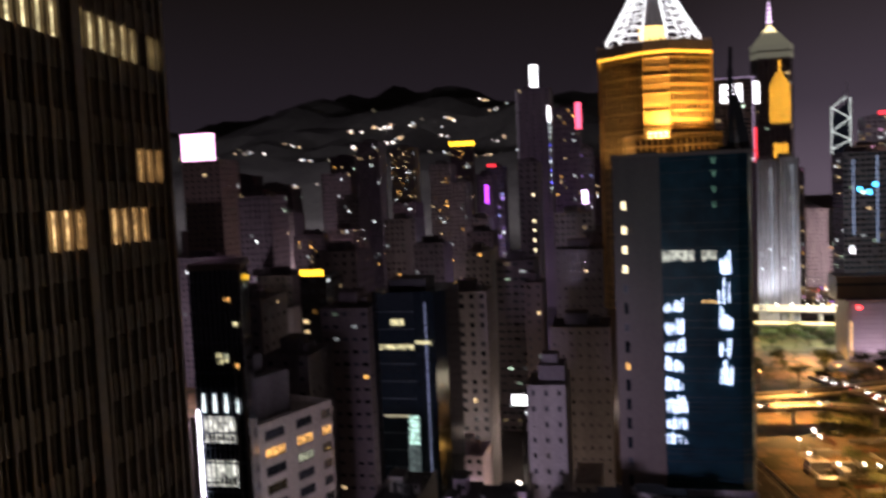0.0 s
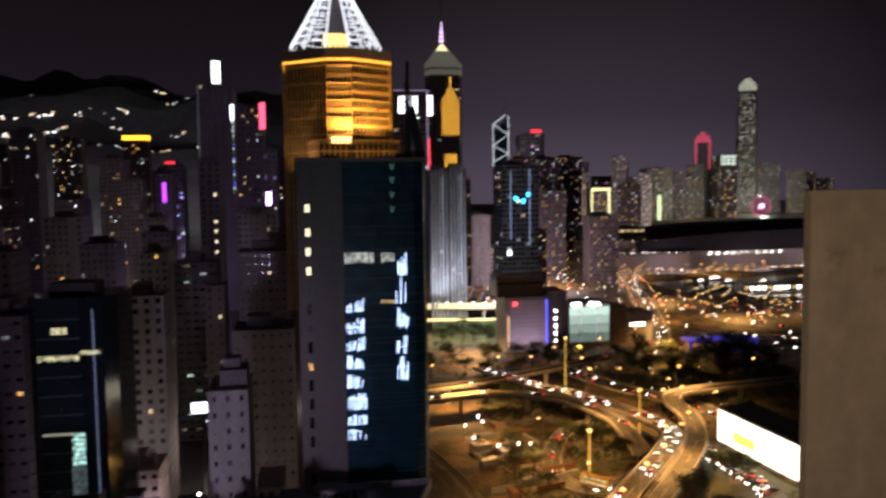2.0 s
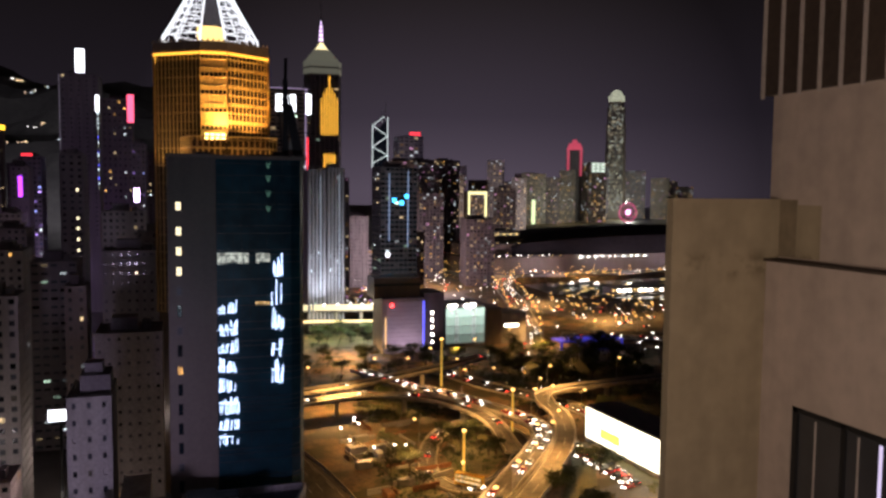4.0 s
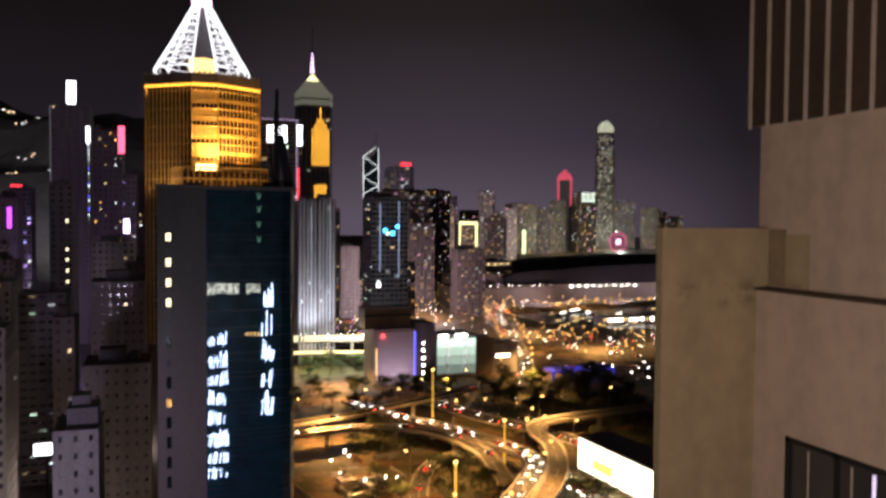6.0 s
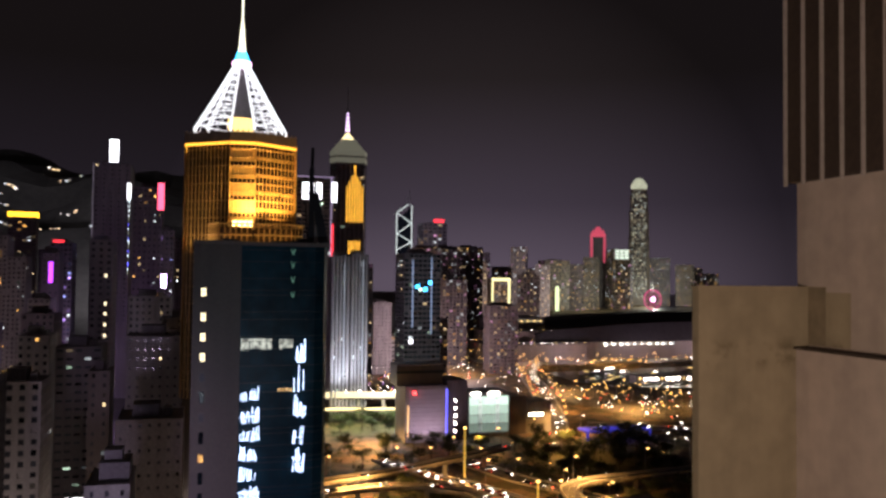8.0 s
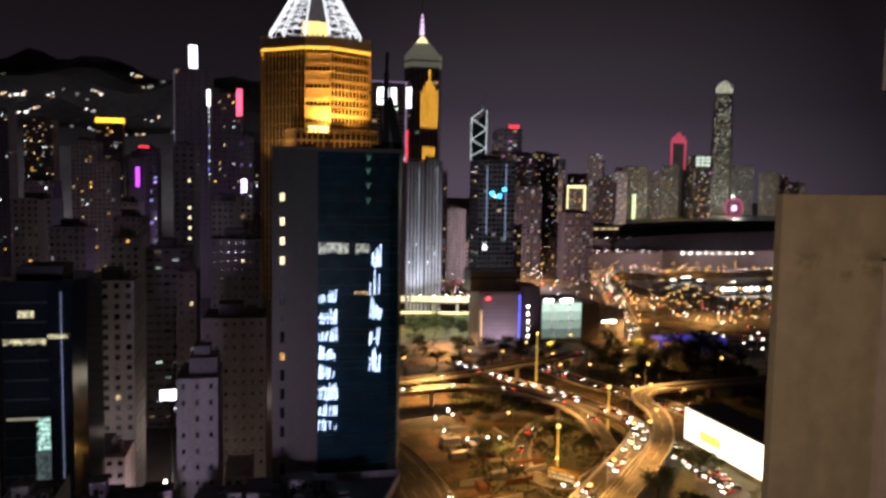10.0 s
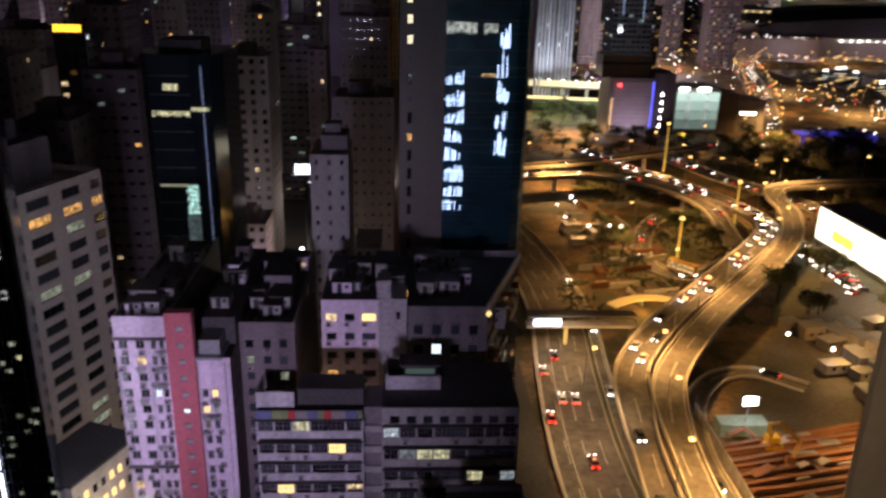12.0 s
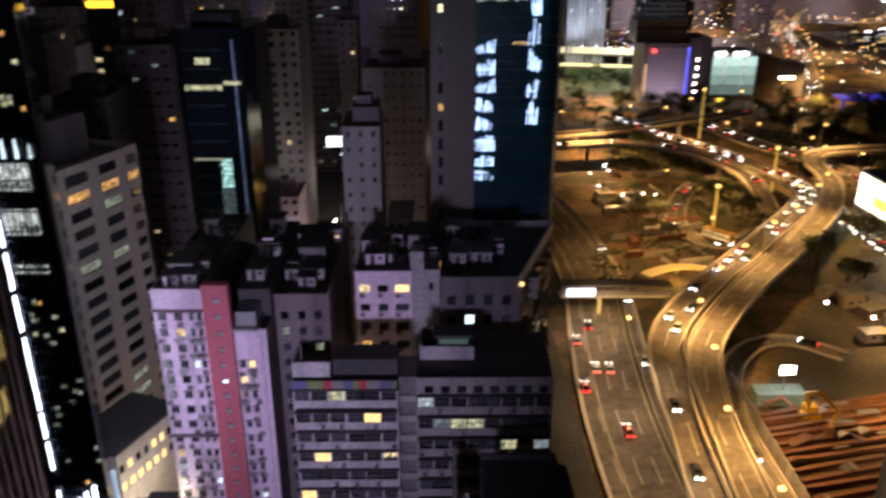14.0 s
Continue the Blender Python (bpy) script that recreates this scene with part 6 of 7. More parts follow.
def lilac_house():
    t = thing("lilac_house", "lilac painted old house with square windows and roof huts", "apartment house", (-7, 125, 0))
    rows = [(z, z + 1.35) for z in (29.9, 33.5, 37.1, 40.7)]
    cols = ((-6.3, -4.6), (-3.2, -1.5), (-0.2, 2.1))
    part("front_wall", holed_front(Mesh(), -7.1, 2.6, 0, cols, rows, 44.6, 0), m_lilac, t)
    part("stair_tower", Mesh().box(2.6, 7.4, -0.8, 5, 0, 45.2).box(2.4, 4.7, -0.6, 3, 45.2, 48.4), m_white, t, "pale stair tower")
    part("stair_window", Mesh().box(5.6, 6.3, -0.86, -0.78, 41.5, 42.8), p_near, t)
    part("body", Mesh().box(-7.1, 7.4, 0.32, 22, 0, 44.0), m_dark_concrete, t)
    part("roof", Mesh().box(-7.1, 7.4, 0.3, 22, 44.0, 44.3), m_roof, t)
    for r, (a, b) in enumerate(rows):
        for c, (p, q) in enumerate(cols):
            kind = e_warm if (r, c) == (3, 2) else e_amber if (r, c) in ((0, 0),) else p_near
            part("window", Mesh().box(p, q, 0.14, 0.2, a, b).box((p + q) / 2 - 0.04, (p + q) / 2 + 0.04, 0.08, 0.14, a, b), kind, t)
            o = new("air_conditioner", ac_unit)
            o.parent, o.location = t, (p + 0.4, 0, a - 0.5)
    roof_clutter(t, -6.8, 7.0, 3, 21, 44.3, 73, 8)
    return t


lilac_house()


def corner_house():
    """A house whose side wall slants along the highway."""
    t = thing("corner_house", "dark corner house with a wide parapet roof beside the highway", "apartment house", (14, 122.5, 0))
    part("body", Mesh().prism([(-13.4, 0.32), (-0.4, 0.32), (8.3, 25.6), (-13.4, 25.6)], 0, 43.6), m_brown, t)
    part("front_wall", holed_front(Mesh(), -13.4, 0, 0, [(-12.4 + k * 3.1, -10.9 + k * 3.1) for k in range(4)], [(32.2, 34.0), (35.8, 37.6), (39.4, 41.2)], 44.6, 0), m_dark_concrete, t)
    for r, a in enumerate((39.4, 35.8, 32.2)):
        for k in range(4):
            w = part("window", Mesh().box(-12.4 + k * 3.1, -10.9 + k * 3.1, 0.15, 0.2, a, a + 1.8), e_cool if (r, k) == (1, 1) else p_near, t)
            part("hood", Mesh().box(-12.6 + k * 3.1, -10.7 + k * 3.1, -0.4, 0.0, a + 1.95, a + 2.05), m_concrete, w)
            if (r + k) % 2:
                q = new("air_conditioner", ac_unit)
                q.parent, q.location = t, (-11.7 + k * 3.1, 0, a - 0.5)
    part("roof", Mesh().prism([(-13.4, 0.3), (-0.5, 0.3), (8.2, 25.4), (-13.4, 25.4)], 43.6, 43.8), m_roof, t)
    part("back_parapet", Mesh().box(-13.4, 8.4, 25.6, 26.0, 43.6, 45.0), m_white, t, "pale roof parapet")

    def on_side(ob):
        ob.rotation_euler = (0, 0, radians(-19.0))
        return ob

    on_side(part("side_parapet", Mesh().box(-0.4, 0.0, 0.1, 26.8, 43.4, 45.0), m_white, t, "pale roof parapet"))
    side, g = Mesh(), Mesh()
    grid_wall(side, g, "y", 0.0, 0.1, 26.8, 0, 43.4, 3.3, 2.6, 0.6, 0.5, 0.4, 1)
    on_side(part("side_wall", side, m_brown, t))
    on_side(part("side_window", g, p_home, t, kind="stuff"))
    rnd = random.Random(5)
    for k in range(14):
        y, z = rnd.uniform(1, 25), rnd.uniform(6, 40)
        on_side(part("shop_sign", Mesh().box(0, rnd.uniform(0.8, 2.2), y, y + 0.25, z, z + rnd.uniform(1.5, 4)), m_metal, t))
    for k in range(34):
        y, z, w = rnd.uniform(1, 24.5), rnd.uniform(8, 41), rnd.uniform(0.4, 1.3)
        on_side(part("cage_balcony", Mesh().box(0, w, y, y + 1.6, z, z + 0.12).box(w - 0.06, w, y, y + 1.6, z + 0.12, z + 1.1).box(0, w + 0.2, y - 0.1, y + 1.7, z + 1.9, z + 2.0), m_rust if k % 3 else m_metal, t))
    for k in range(26):
        y, z = rnd.uniform(1, 25), rnd.uniform(8, 41)
        on_side(part("lit_window", Mesh().box(0, 0.06, y, y + rnd.uniform(0.4, 1.0), z, z + rnd.uniform(0.3, 1.0)), (e_amber, e_dimroom, e_dimroom)[k % 3], t))
    part("wall_lamp", Mesh().ball((0.1, -0.3, 43.4), 0.45), e_warm, t, "warm wall lamp at the corner")
    roof_clutter(t, -12.8, -1.5, 3, 24, 43.8, 74, 9)
    return t


corner_house()
fr1 = thing("front_roof", "black flat roof of the nearest low house", "house", (12, 80, 0))
part("body", Mesh().box(-6, 4.5, 0, 14, 0, 29.4).box(4.5, 6.2, 2, 14, 0, 28.2), m_roof, fr1)
part("parapet", Mesh().box(-6, 4.5, 13.6, 14, 29.4, 30.3).box(4.1, 4.5, 0, 13.6, 29.4, 30.2), m_roof, fr1)
part("light_well", Mesh().box(-9.8, -9.4, 8, 20, 0, 27).box(-9.4, -7.6, 12, 12.3, 0, 25), m_white, fr1)

# ---- towers just behind the old houses ----
tower("brown_tower", "brown apartment tower with small balconies", -74.3, -61.9, 190, 73, 20, m_brown, p_home, 3.1, 2.6, 0.62, 0.28, 0)
tower("gold_cap_tower", "slim black tower with a gold lit cap", -104.5, -95.2, 250, 75.4, 16, m_black, p_busy, 3.4, 3.0, 0.6, 0.4, 0, plant=False)
sign("roof_light_box", "gold lit box on the slim tower roof", -104, -96, 249.6, 75.4, 77.4, e_yellow)
tower("back_tower", "dark slab tower with a few lit windows", -115, -97.5, 290, 80.5, 20, m_dark_concrete, p_dark, 3.2, 3.2, 0.4, 0.4, 0)
tower("pale_slab", "pale apartment slab with rows of dark balconies", -56, -42.8, 255, 68.5, 18, m_concrete, p_home, 3.0, 3.2, 0.45, 0.5, 0)
tower("white_tower", "slim white apartment tower with small square windows", -18.2, -10.9, 150, 63.5, 14, m_concrete, p_home, 2.9, 2.4, 0.26, 0.34, 0, plant=False)
rt = thing("roof_shed", "dark roof shed and water tanks on the white tower", "roof shed", (-13.6, 157, 63.2))
part("shed_wall", Mesh().box(-2.6, 2.4, -4, 3, 0, 3.4).box(-2.0, 1.0, -2, 2, 3.4, 5.2), m_dark_concrete, rt)
tower("dark_slab", "dark brown slab block with few lit windows", -20.8, -3.6, 232, 60.5, 20, m_dark_concrete, p_dark, 3.2, 2.4, 0.3, 0.25, 0)
tower("dark_slab", "dark brown slab block behind the others", -24, -4, 300, 78, 20, m_dark_concrete, p_dark, 3.2, 2.6, 0.35, 0.3, 0)
tower("green_slab", "dark apartment slab with green white corridor lights", -51, -35, 330, 72, 20, m_dark_concrete, p_office, 3.1, 3.4, 0.7, 0.3, 0)
tower("thin_tower", "thin brown tower with lit stair windows", -36, -29, 300, 66, 16, m_brown, p_busy, 3.2, 3.0, 0.3, 0.4, 0)
tower("low_lit_house", "low pale house lit from the street", -12.5, -6.0, 190, 30, 16, m_white, p_home, 3.2, 2.2, 0.5, 0.4, 0, plant=False)
tower("pink_low_house", "low lilac house with lit shop windows", -47, -37, 205, 31, 14, m_lilac, p_busy, 3.0, 2.4, 0.5, 0.4, 0)
area_lamp("street_shop_light", (-40, 200, 18), (-42, 206, 16), 6, 2, 700, (1.0, 0.8, 0.9))
sign("street_sign_board", "white lit sign board over the street", -28, -23, 200, 46.2, 48.8, e_white)
part("post", Mesh().box(-0.3, 0.3, 1.2, 1.8, -46.2, 0).box(-2, 2, 0.8, 1.2, -1.2, -0.2), m_black, bpy.data.objects["street_sign_board"])
for x, y, z in ((-25.5, 195, 24), (-26.6, 197, 27), (-24.6, 196, 18)):
    lamp_post("street_floodlight", "bright white street floodlight on a post", x, y, z, 1.5 if z == 24 else 0.5, "street floodlights")


def dark_glass_tower():
    t = thing("dark_glass_tower", "black glass tower with one lit band and a bright stairwell", "office tower", (-48.2, 175, 0))
    part("glass_body", Mesh().prism([(-8.6, 3), (-6.5, 0), (2, 0), (4, 1.2), (6.6, 0.3), (8.6, 4), (8.6, 20), (-8.6, 20)], 0, 78.5), m_dkglass, t)
    part("roof_hut", Mesh().box(-5, 4, 5, 14, 78.5, 81), m_black, t)
    for k in range(9):
        part("lit_pane", Mesh().box(-6.3 + k * 0.9, -5.5 + k * 0.9, -0.12, 0, 65.4 + 0.3 * (k % 3 == 1), 66.6), e_ltwin2, t, "pale lit office pane")
    part("lit_band", Mesh().box(2.0, 5.8, 0.0, 0.2, 66.6, 67.4), e_ltwin2, t)
    part("lit_band", Mesh().box(-6.0, 0.0, -0.12, 0, 49.8, 50.3), glow("dim_band", (0.8, 0.75, 0.5), 0.3), t)
    part("lit_window", Mesh().box(-3.5, -0.4, -0.12, 0, 71.0, 72.4), e_ltwin2, t)
    rnd = random.Random(3)
    e_stair = panes("stairwell", 1.0, ((.55, .95, .85), (.7, 1, .9), (.5, .85, .75)), 1.5)
    for k in range(7):
        x = -0.4 + rnd.uniform(0, 0.6)
        while x < 2.0:
            wd = rnd.uniform(0.4, 0.9)
            part("stairwell_pane", Mesh().box(x, min(2.2, x + wd - 0.06), -0.2, -0.05, 43.4 + k, 44.25 + k), e_stair, t, "bright pale green stairwell pane")
            x += wd
    part("stairwell_glass", Mesh().box(-0.6, 2.2, -0.14, 0, 28, 43.2), panes("dim_stairwell", 1.0, ((.45, .62, .55), (.4, .55, .55)), 0.22), t)
    part("edge_light", Mesh().box(4.42, 4.56, 0.6, 0.8, 30, 76), glow("blue_edge", (0.5, 0.6, 1.0), 0.28), t, "thin blue white edge light")
    ribs = Mesh()
    for z in range(2, 78, 4):
        ribs.box(-6.5, 2.0, -0.1, 0.02, z, z + 0.18)
    part("floor_line", ribs, m_line_glass, t, kind="stuff")
    return t


dark_glass_tower()
tower("sign_tower", "tower under a big white and pink roof sign", -250, -226, 432, 126.5, 24, m_slab, p_dark, 3.4, 4, 0.4, 0.4, 20, plant=False)
sign("pink_roof_sign", "big white roof sign with pink edges", -250.2, -229.2, 433, 126.5, 142.0, e_pinksign)
tower("white_cap_block", "pale block with a white lit roof", -190, -174, 380, 63, 18, m_white, p_busy, 3.4, 3.0, 0.5, 0.4, 0)
tower("grey_low_block", "plain grey block beside the glass tower", -79, -68, 165, 66, 16, m_dark_concrete, p_dark, 3.4, 3.6, 0.3, 0.3, 0)
tower("grey_low_block", "plain grey block with a pale roof", -104, -88, 185, 76, 16, m_concrete, p_dark, 3.4, 3.6, 0.3, 0.3, 0)
ro = thing("lit_roof", "roof terrace with rows of white lamps", "roof terrace", (-160, 330, 0))
part("block", Mesh().box(-14, 14, 0, 20, 0, 52), m_concrete, ro)
for k in range(9):
    part("lamp", Mesh().ball((-12 + k * 3, -0.2, 52.6), 0.5), e_pale, ro)
part("panel", Mesh().box(6, 14, -0.2, 0, 46, 51), glow("grey_panel", (0.75, 0.75, 0.85), 0.35), ro)

# ---- blocks beside the interchange ----
def gantry_block():
    t = thing("depot_block", "grey depot block with a red lamp and blue edge light", "depot", (138, 470, 0))
    part("body", Mesh().box(-19, 7, 0, 26, 0, 33), m_concrete, t, "pale grey tiled front")
    part("panel", Mesh().box(-16.6, 6.4, -0.3, 0, 5, 31.6), paint("lilac_panel", (0.42, 0.38, 0.44), amount=0.2), t, "lilac grey front panel")
    part("dark_side", Mesh().box(7, 20, 0.5, 26, 0, 36.5), m_dark_concrete, t)
    part("edge_light", Mesh().box(6.4, 7.2, -0.5, 0, 4, 31.6), e_bluelight, t, "blue vertical edge light")
    part("edge_lamp", Mesh().box(-17.6, -17.0, -0.5, 0, 3, 22), glow("amber_edge", (1.0, 0.6, 0.25), 1.2), t)
    part("red_lamp", Mesh().ball((-13.4, -0.8, 29.6), 0.9), glow("red_beacon", (1.0, 0.03, 0.03), 12), t, "red beacon lamp")
    part("upper_hall", Mesh().box(-23, 6, 6, 24, 33, 46), m_slab, t)
    part("upper_hall_band", Mesh().box(-23.2, 6.2, 5.7, 6.0, 40.6, 42.2), m_line_glass, t, "dark glazed band")
    part("roof_edge", Mesh().box(-19.3, 7.0, -0.4, 26, 33, 33.7), m_dark_concrete, t)
    for k in range(9):
        part("panel_joint", Mesh().box(-16.6, 6.4, -0.36, -0.3, 7.6 + k * 2.6, 7.72 + k * 2.6), m_dark_concrete, t)
    for k in range(5):
        part("lit_window", Mesh().box(12, 13.2, 0.35, 0.5, 5 + 4.6 * k, 6.6 + 4.6 * k), e_pale, t)
    return t


gantry_block()
gh = thing("green_lit_hall", "hall with a bright green white lit front", "hall", (175, 478, 0))
part("body", Mesh().box(-13, 14, 1, 24, 0, 27), m_white, gh)
hall_light = [glow("hall_front_light", (0.74, 1.0, 0.84), level) for level in (0.16, 0.34, 0.52, 0.85)]
for r, level in enumerate((0.22, 0.42, 0.6, 0.95)):
    for c in range(9):
        z = 2.5 + r * 5.6
        part("lit_pane", Mesh().box(-12.6 + c * 2.9, -12.6 + c * 2.9 + 2.8, 0.8, 1.0, z, z + 5.45), panes("hall_panes", 1.0, ((.72, 1, .82), (.85, 1, .9)), level * 1.6), gh) if c in (2, 6) else part("lit_pane", Mesh().box(-12.6 + c * 2.9, -12.6 + c * 2.9 + 2.8, 0.8, 1.0, z, z + 5.45), hall_light[r], gh)
part("floor_edge", Mesh().box(-13, 14, 0.55, 0.8, 7.8, 8.1).box(-13, 14, 0.55, 0.8, 13.4, 13.7), m_white, gh)
for x in (-10, -7, 1, 4, 5.8):
    part("roof_lamp", Mesh().box(x - 1.3, x + 1.3, 0.2, 0.8, 25.5, 27.5), e_pale, gh)
part("side_block", Mesh().box(15, 26, 2, 20, 0, 24), m_slab, gh)
part("low_wing", Mesh().box(26, 44, 4, 20, 0, 20), m_concrete, gh)
for k in range(5):
    part("lit_window", Mesh().box(29 + 2 * k, 30.6 + 2 * k, 3.8, 4.0, 11, 12.6), e_pale, gh)
# the blue lighting is put in as the canopy's own glow, posts included
single("blue_lit_canopy", Mesh().box(228, 272, 448, 462, 5.2, 6.0).box(228, 229, 448, 449, 0, 5.2).box(271, 272, 448, 449, 0, 5.2), glow("dim_blue_glow", (0.08, 0.08, 1.0), 0.30), "low canopy with its own glow for deep blue lighting", "canopy")

# lit station viaduct behind the interchange
via = thing("lit_viaduct", "two lit decks with rows of lamps over green planting", "viaduct", (0, 0, 0))
V = smooth([(40, 560, 16), (84, 556, 16), (130, 548, 16), (150, 545, 16)])
part("upper_deck", ribbon(Mesh(), V, -5, 5, -1, 0), m_deck, via)
V2 = smooth([(40, 552, 9), (84, 548, 9), (130, 540, 9), (150, 537, 9)])
part("lower_deck", ribbon(Mesh(), V2, -4, 6, -1, 0), m_deck, via)
# lamplight on the deck edge and wall is put in as glow
part("deck_edge", ribbon(Mesh(), V2, 4.6, 5.0, 0.0, 1.4), glow("deck_edge_glow", (1.0, 0.78, 0.35), 1.6), via, "deck edge, the warm light on it put in as glow")
part("upper_wall", ribbon(Mesh(), V, 4.6, 5.0, 0, 4.0), glow("deck_wall_glow", (1.0, 0.86, 0.5), 0.8), via, "deck wall, the pale light on it put in as glow")
for k in range(0, len(V), 2):
    p = V[k]
    part("deck_lamp", Mesh().ball((p.x, p.y - 4.6, 20.2), 0.55).bar((p.x, p.y - 4.2, 16), (p.x, p.y - 4.4, 20), 0.15), e_pale, via)
    if k % 4 == 0:
        part("pillar", Mesh().box(p.x - 0.8, p.x + 0.8, p.y - 2, p.y + 2, 0, 15), m_parapet, via)
# area lamps without fixtures, added to light the decks and the planting
area_lamp("viaduct_wash", (95, 530, 26), (95, 520, 0), 90, 6, 22000, (1.0, 0.82, 0.45))
area_lamp("planting_fill", (95, 512, 14), (95, 520, 0), 80, 4, 9000, (0.75, 1.0, 0.5))

# long white lit showroom wall
def showroom():
    t = thing("showroom", "long low hall with a brilliant white front, its floodlighting put in as glow", "hall", (157, 256, 0))
    t.rotation_euler = (0, 0, radians(4))
    part("body", Mesh().box(0.4, 16, -38, 27, 0, 14.2), m_white, t)
    # floodlighting of the front is put in as its own glow
    part("lit_front", Mesh().box(0.15, 0.4, -37.6, 26.6, 2.0, 13.8), e_board, t, "brilliant white front, its floodlighting put in as glow")
    part("mark", Mesh().prism([(0.05, 0), (0.15, 0), (0.15, 1), (0.05, 1)], 0, 0.01).box(0.0, 0.14, 3, 16, 4.4, 8.2), e_boardmark, t, "yellow mark on the lit front")
    part("roof", Mesh().box(0.2, 16.3, -38.2, 27.2, 14.2, 14.8), m_dark_concrete, t)
    for k in range(9):
        part("mullion", Mesh().box(0.02, 0.14, -26.6 + k * 6.6, -26.45 + k * 6.6, 0.8, 13.8), m_metal, t)
    return t


showroom()
# footbridge with a lit sign over the highway
fb = thing("footbridge", "covered concrete footbridge with a lit blue white sign", "footbridge", (48, 197, 0))
part("deck", Mesh().box(-15, 15, -1.8, 1.8, 5.4, 6.2), m_parapet, fb)
part("roof", Mesh().box(-15, 15, -2.0, 2.0, 8.8, 9.1), m_concrete, fb)
for k in range(11):
    part("post", Mesh().box(-14.8 + k * 2.95, -14.6 + k * 2.95, -1.7, -1.5, 6.2, 8.8), m_metal, fb)
part("side_panel", Mesh().box(-15, 15, -1.85, -1.75, 6.2, 7.4), m_concrete, fb)
for a, b in ((-13.4, -11.0), (-10.8, -8.6), (-8.4, -5.8)):
    part("sign_panel", Mesh().box(a, b, -2.2, -2.05, 6.2, 8.4), glow("bluewhite_panel", (0.75, 0.8, 1.0), 3), fb, "lit blue white panel")
# amber lamplight on this pillar is put in as its own glow
part("pillar", Mesh().box(-4.4, -3.6, -0.8, 0.8, 0, 5.4), glow("pillar_glow", (1.0, 0.7, 0.2), 0.5), fb)
part("pillar", Mesh().box(13.6, 14.6, -0.8, 0.8, 0, 5.4), m_parapet, fb)
# curved canopy under the flyover; the amber light on it is its own glow
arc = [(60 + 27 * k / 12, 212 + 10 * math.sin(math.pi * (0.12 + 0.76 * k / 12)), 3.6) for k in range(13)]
single("curved_canopy", ribbon(Mesh(), [Vector(p) for p in arc], -0.3, 3.4, -0.3, 0.2), glow("canopy_glow", (1.0, 0.55, 0.12), 0.55), "curved canopy whose own amber glow stands in for lamplight", "canopy")
point_lamp("canopy_light", (72, 214, 6), 3500, (1.0, 0.6, 0.15), 0.8)

# far convention hall, piers and boats
cv = thing("exhibition_hall", "long exhibition hall by the water with a dark curved roof", "hall", (500, 880, 0))
part("platform", Mesh().box(-190, 190, -30, 140, 0.2, 1.4), m_concrete, cv)
part("hall", Mesh().box(-60, 180, 0, 120, 1.4, 24), m_slab, cv, "grey lilac hall front")
part("terrace", Mesh().box(-182, -60, -14, 60, 1.4, 22), m_slab, cv, "lower terrace wing")
part("terrace", Mesh().box(-176, -66, 4, 60, 22, 36), m_slab, cv, "middle terrace wing")
part("terrace", Mesh().box(-166, -100, 22, 70, 36, 50), m_dark_concrete, cv, "upper terrace wing")
for k, (x0, x1, y, z) in enumerate(((-184, -58, -16, 22), (-178, -64, 2, 36), (-168, -98, 20, 50))):
    part("terrace_roof", Mesh().box(x0, x1, y, y + 60, z, z + 0.9), m_hallroof, cv)
# the roof: a long arch that falls to its left end
rf = Mesh()
N = 24
for j, (y, dz) in enumerate(((-6, 0.0), (-2, 6.0), (30, 12.0), (126, 6.0), (130, 0.0))):
    for k in range(N + 1):
        u = k / N
        x = -122 + 316 * u
        lift = 28 * (math.sin(math.pi * (0.10 + 0.55 * u)) ** 0.7)
        rf.v.append((x, y, 23 + lift * (0.0 if j in (0, 4) else 1.0) * (0.72 if j == 1 else 1.0) + (dz if 0 < k < N else 0.0) * 0.5))
for j in range(4):
    for k in range(N):
        q = j * (N + 1) + k
        rf.f.append((q, q + 1, q + N + 2, q + N + 1))
rf.m = [0] * len(rf.f)
part("roof", rf, m_hallroof, cv, "dark curved metal roof")
rnd = random.Random(33)
for k in range(30):
    x = -36 + k * 3.3 + rnd.uniform(-0.8, 0.8)
    h = rnd.uniform(0.5, 1.6)
    part("lit_window", Mesh().box(x, x + rnd.uniform(0.8, 2.2), -6.6, -6.1, 20.2 - h, 20.4 + h * 0.6), (e_ltwin2, e_pale, e_cool)[k % 3], cv)
for k in range(26):
    x = -180 + k * 4.6 + rnd.uniform(-1, 1)
    part("terrace_lamp", Mesh().ball((x, -17 if k % 3 else 1, 23.4 if k % 3 else 37.6), 0.45, 0, 4, 6).bar((x, -16 if k % 3 else 2, 22.5 if k % 3 else 36.5), (x, -17 if k % 3 else 1, 23.2 if k % 3 else 37.4), 0.1), (e_pale, e_warm)[k % 2], cv)
for k in range(14):
    x = -160 + k * 4.2
    part("lit_window", Mesh().box(x, x + 2.6, 21.6, 22.0, 46, 47.6), (e_ltwin2, e_warm)[k % 2], cv)
rb = random.Random(31)
for k in range(16):
    x, y = rb.uniform(360, 520), rb.uniform(690, 780)
    b = thing("moored_boat", "small white boat moored in the shelter", "boat", (x, y, 0.25), "moored boats")
    part("hull", Mesh().prism([(-7, -2), (5, -2), (8, 0), (5, 2), (-7, 2)], 0, 2.0), m_white, b)
    part("cabin", Mesh().box(-4, 2, -1.4, 1.4, 2.0, 4.2), m_white, b)
    part("cabin_light", Mesh().box(-3.6, 1.6, -1.5, -1.4, 2.9, 3.6), e_pale if k % 2 else e_warm, b)
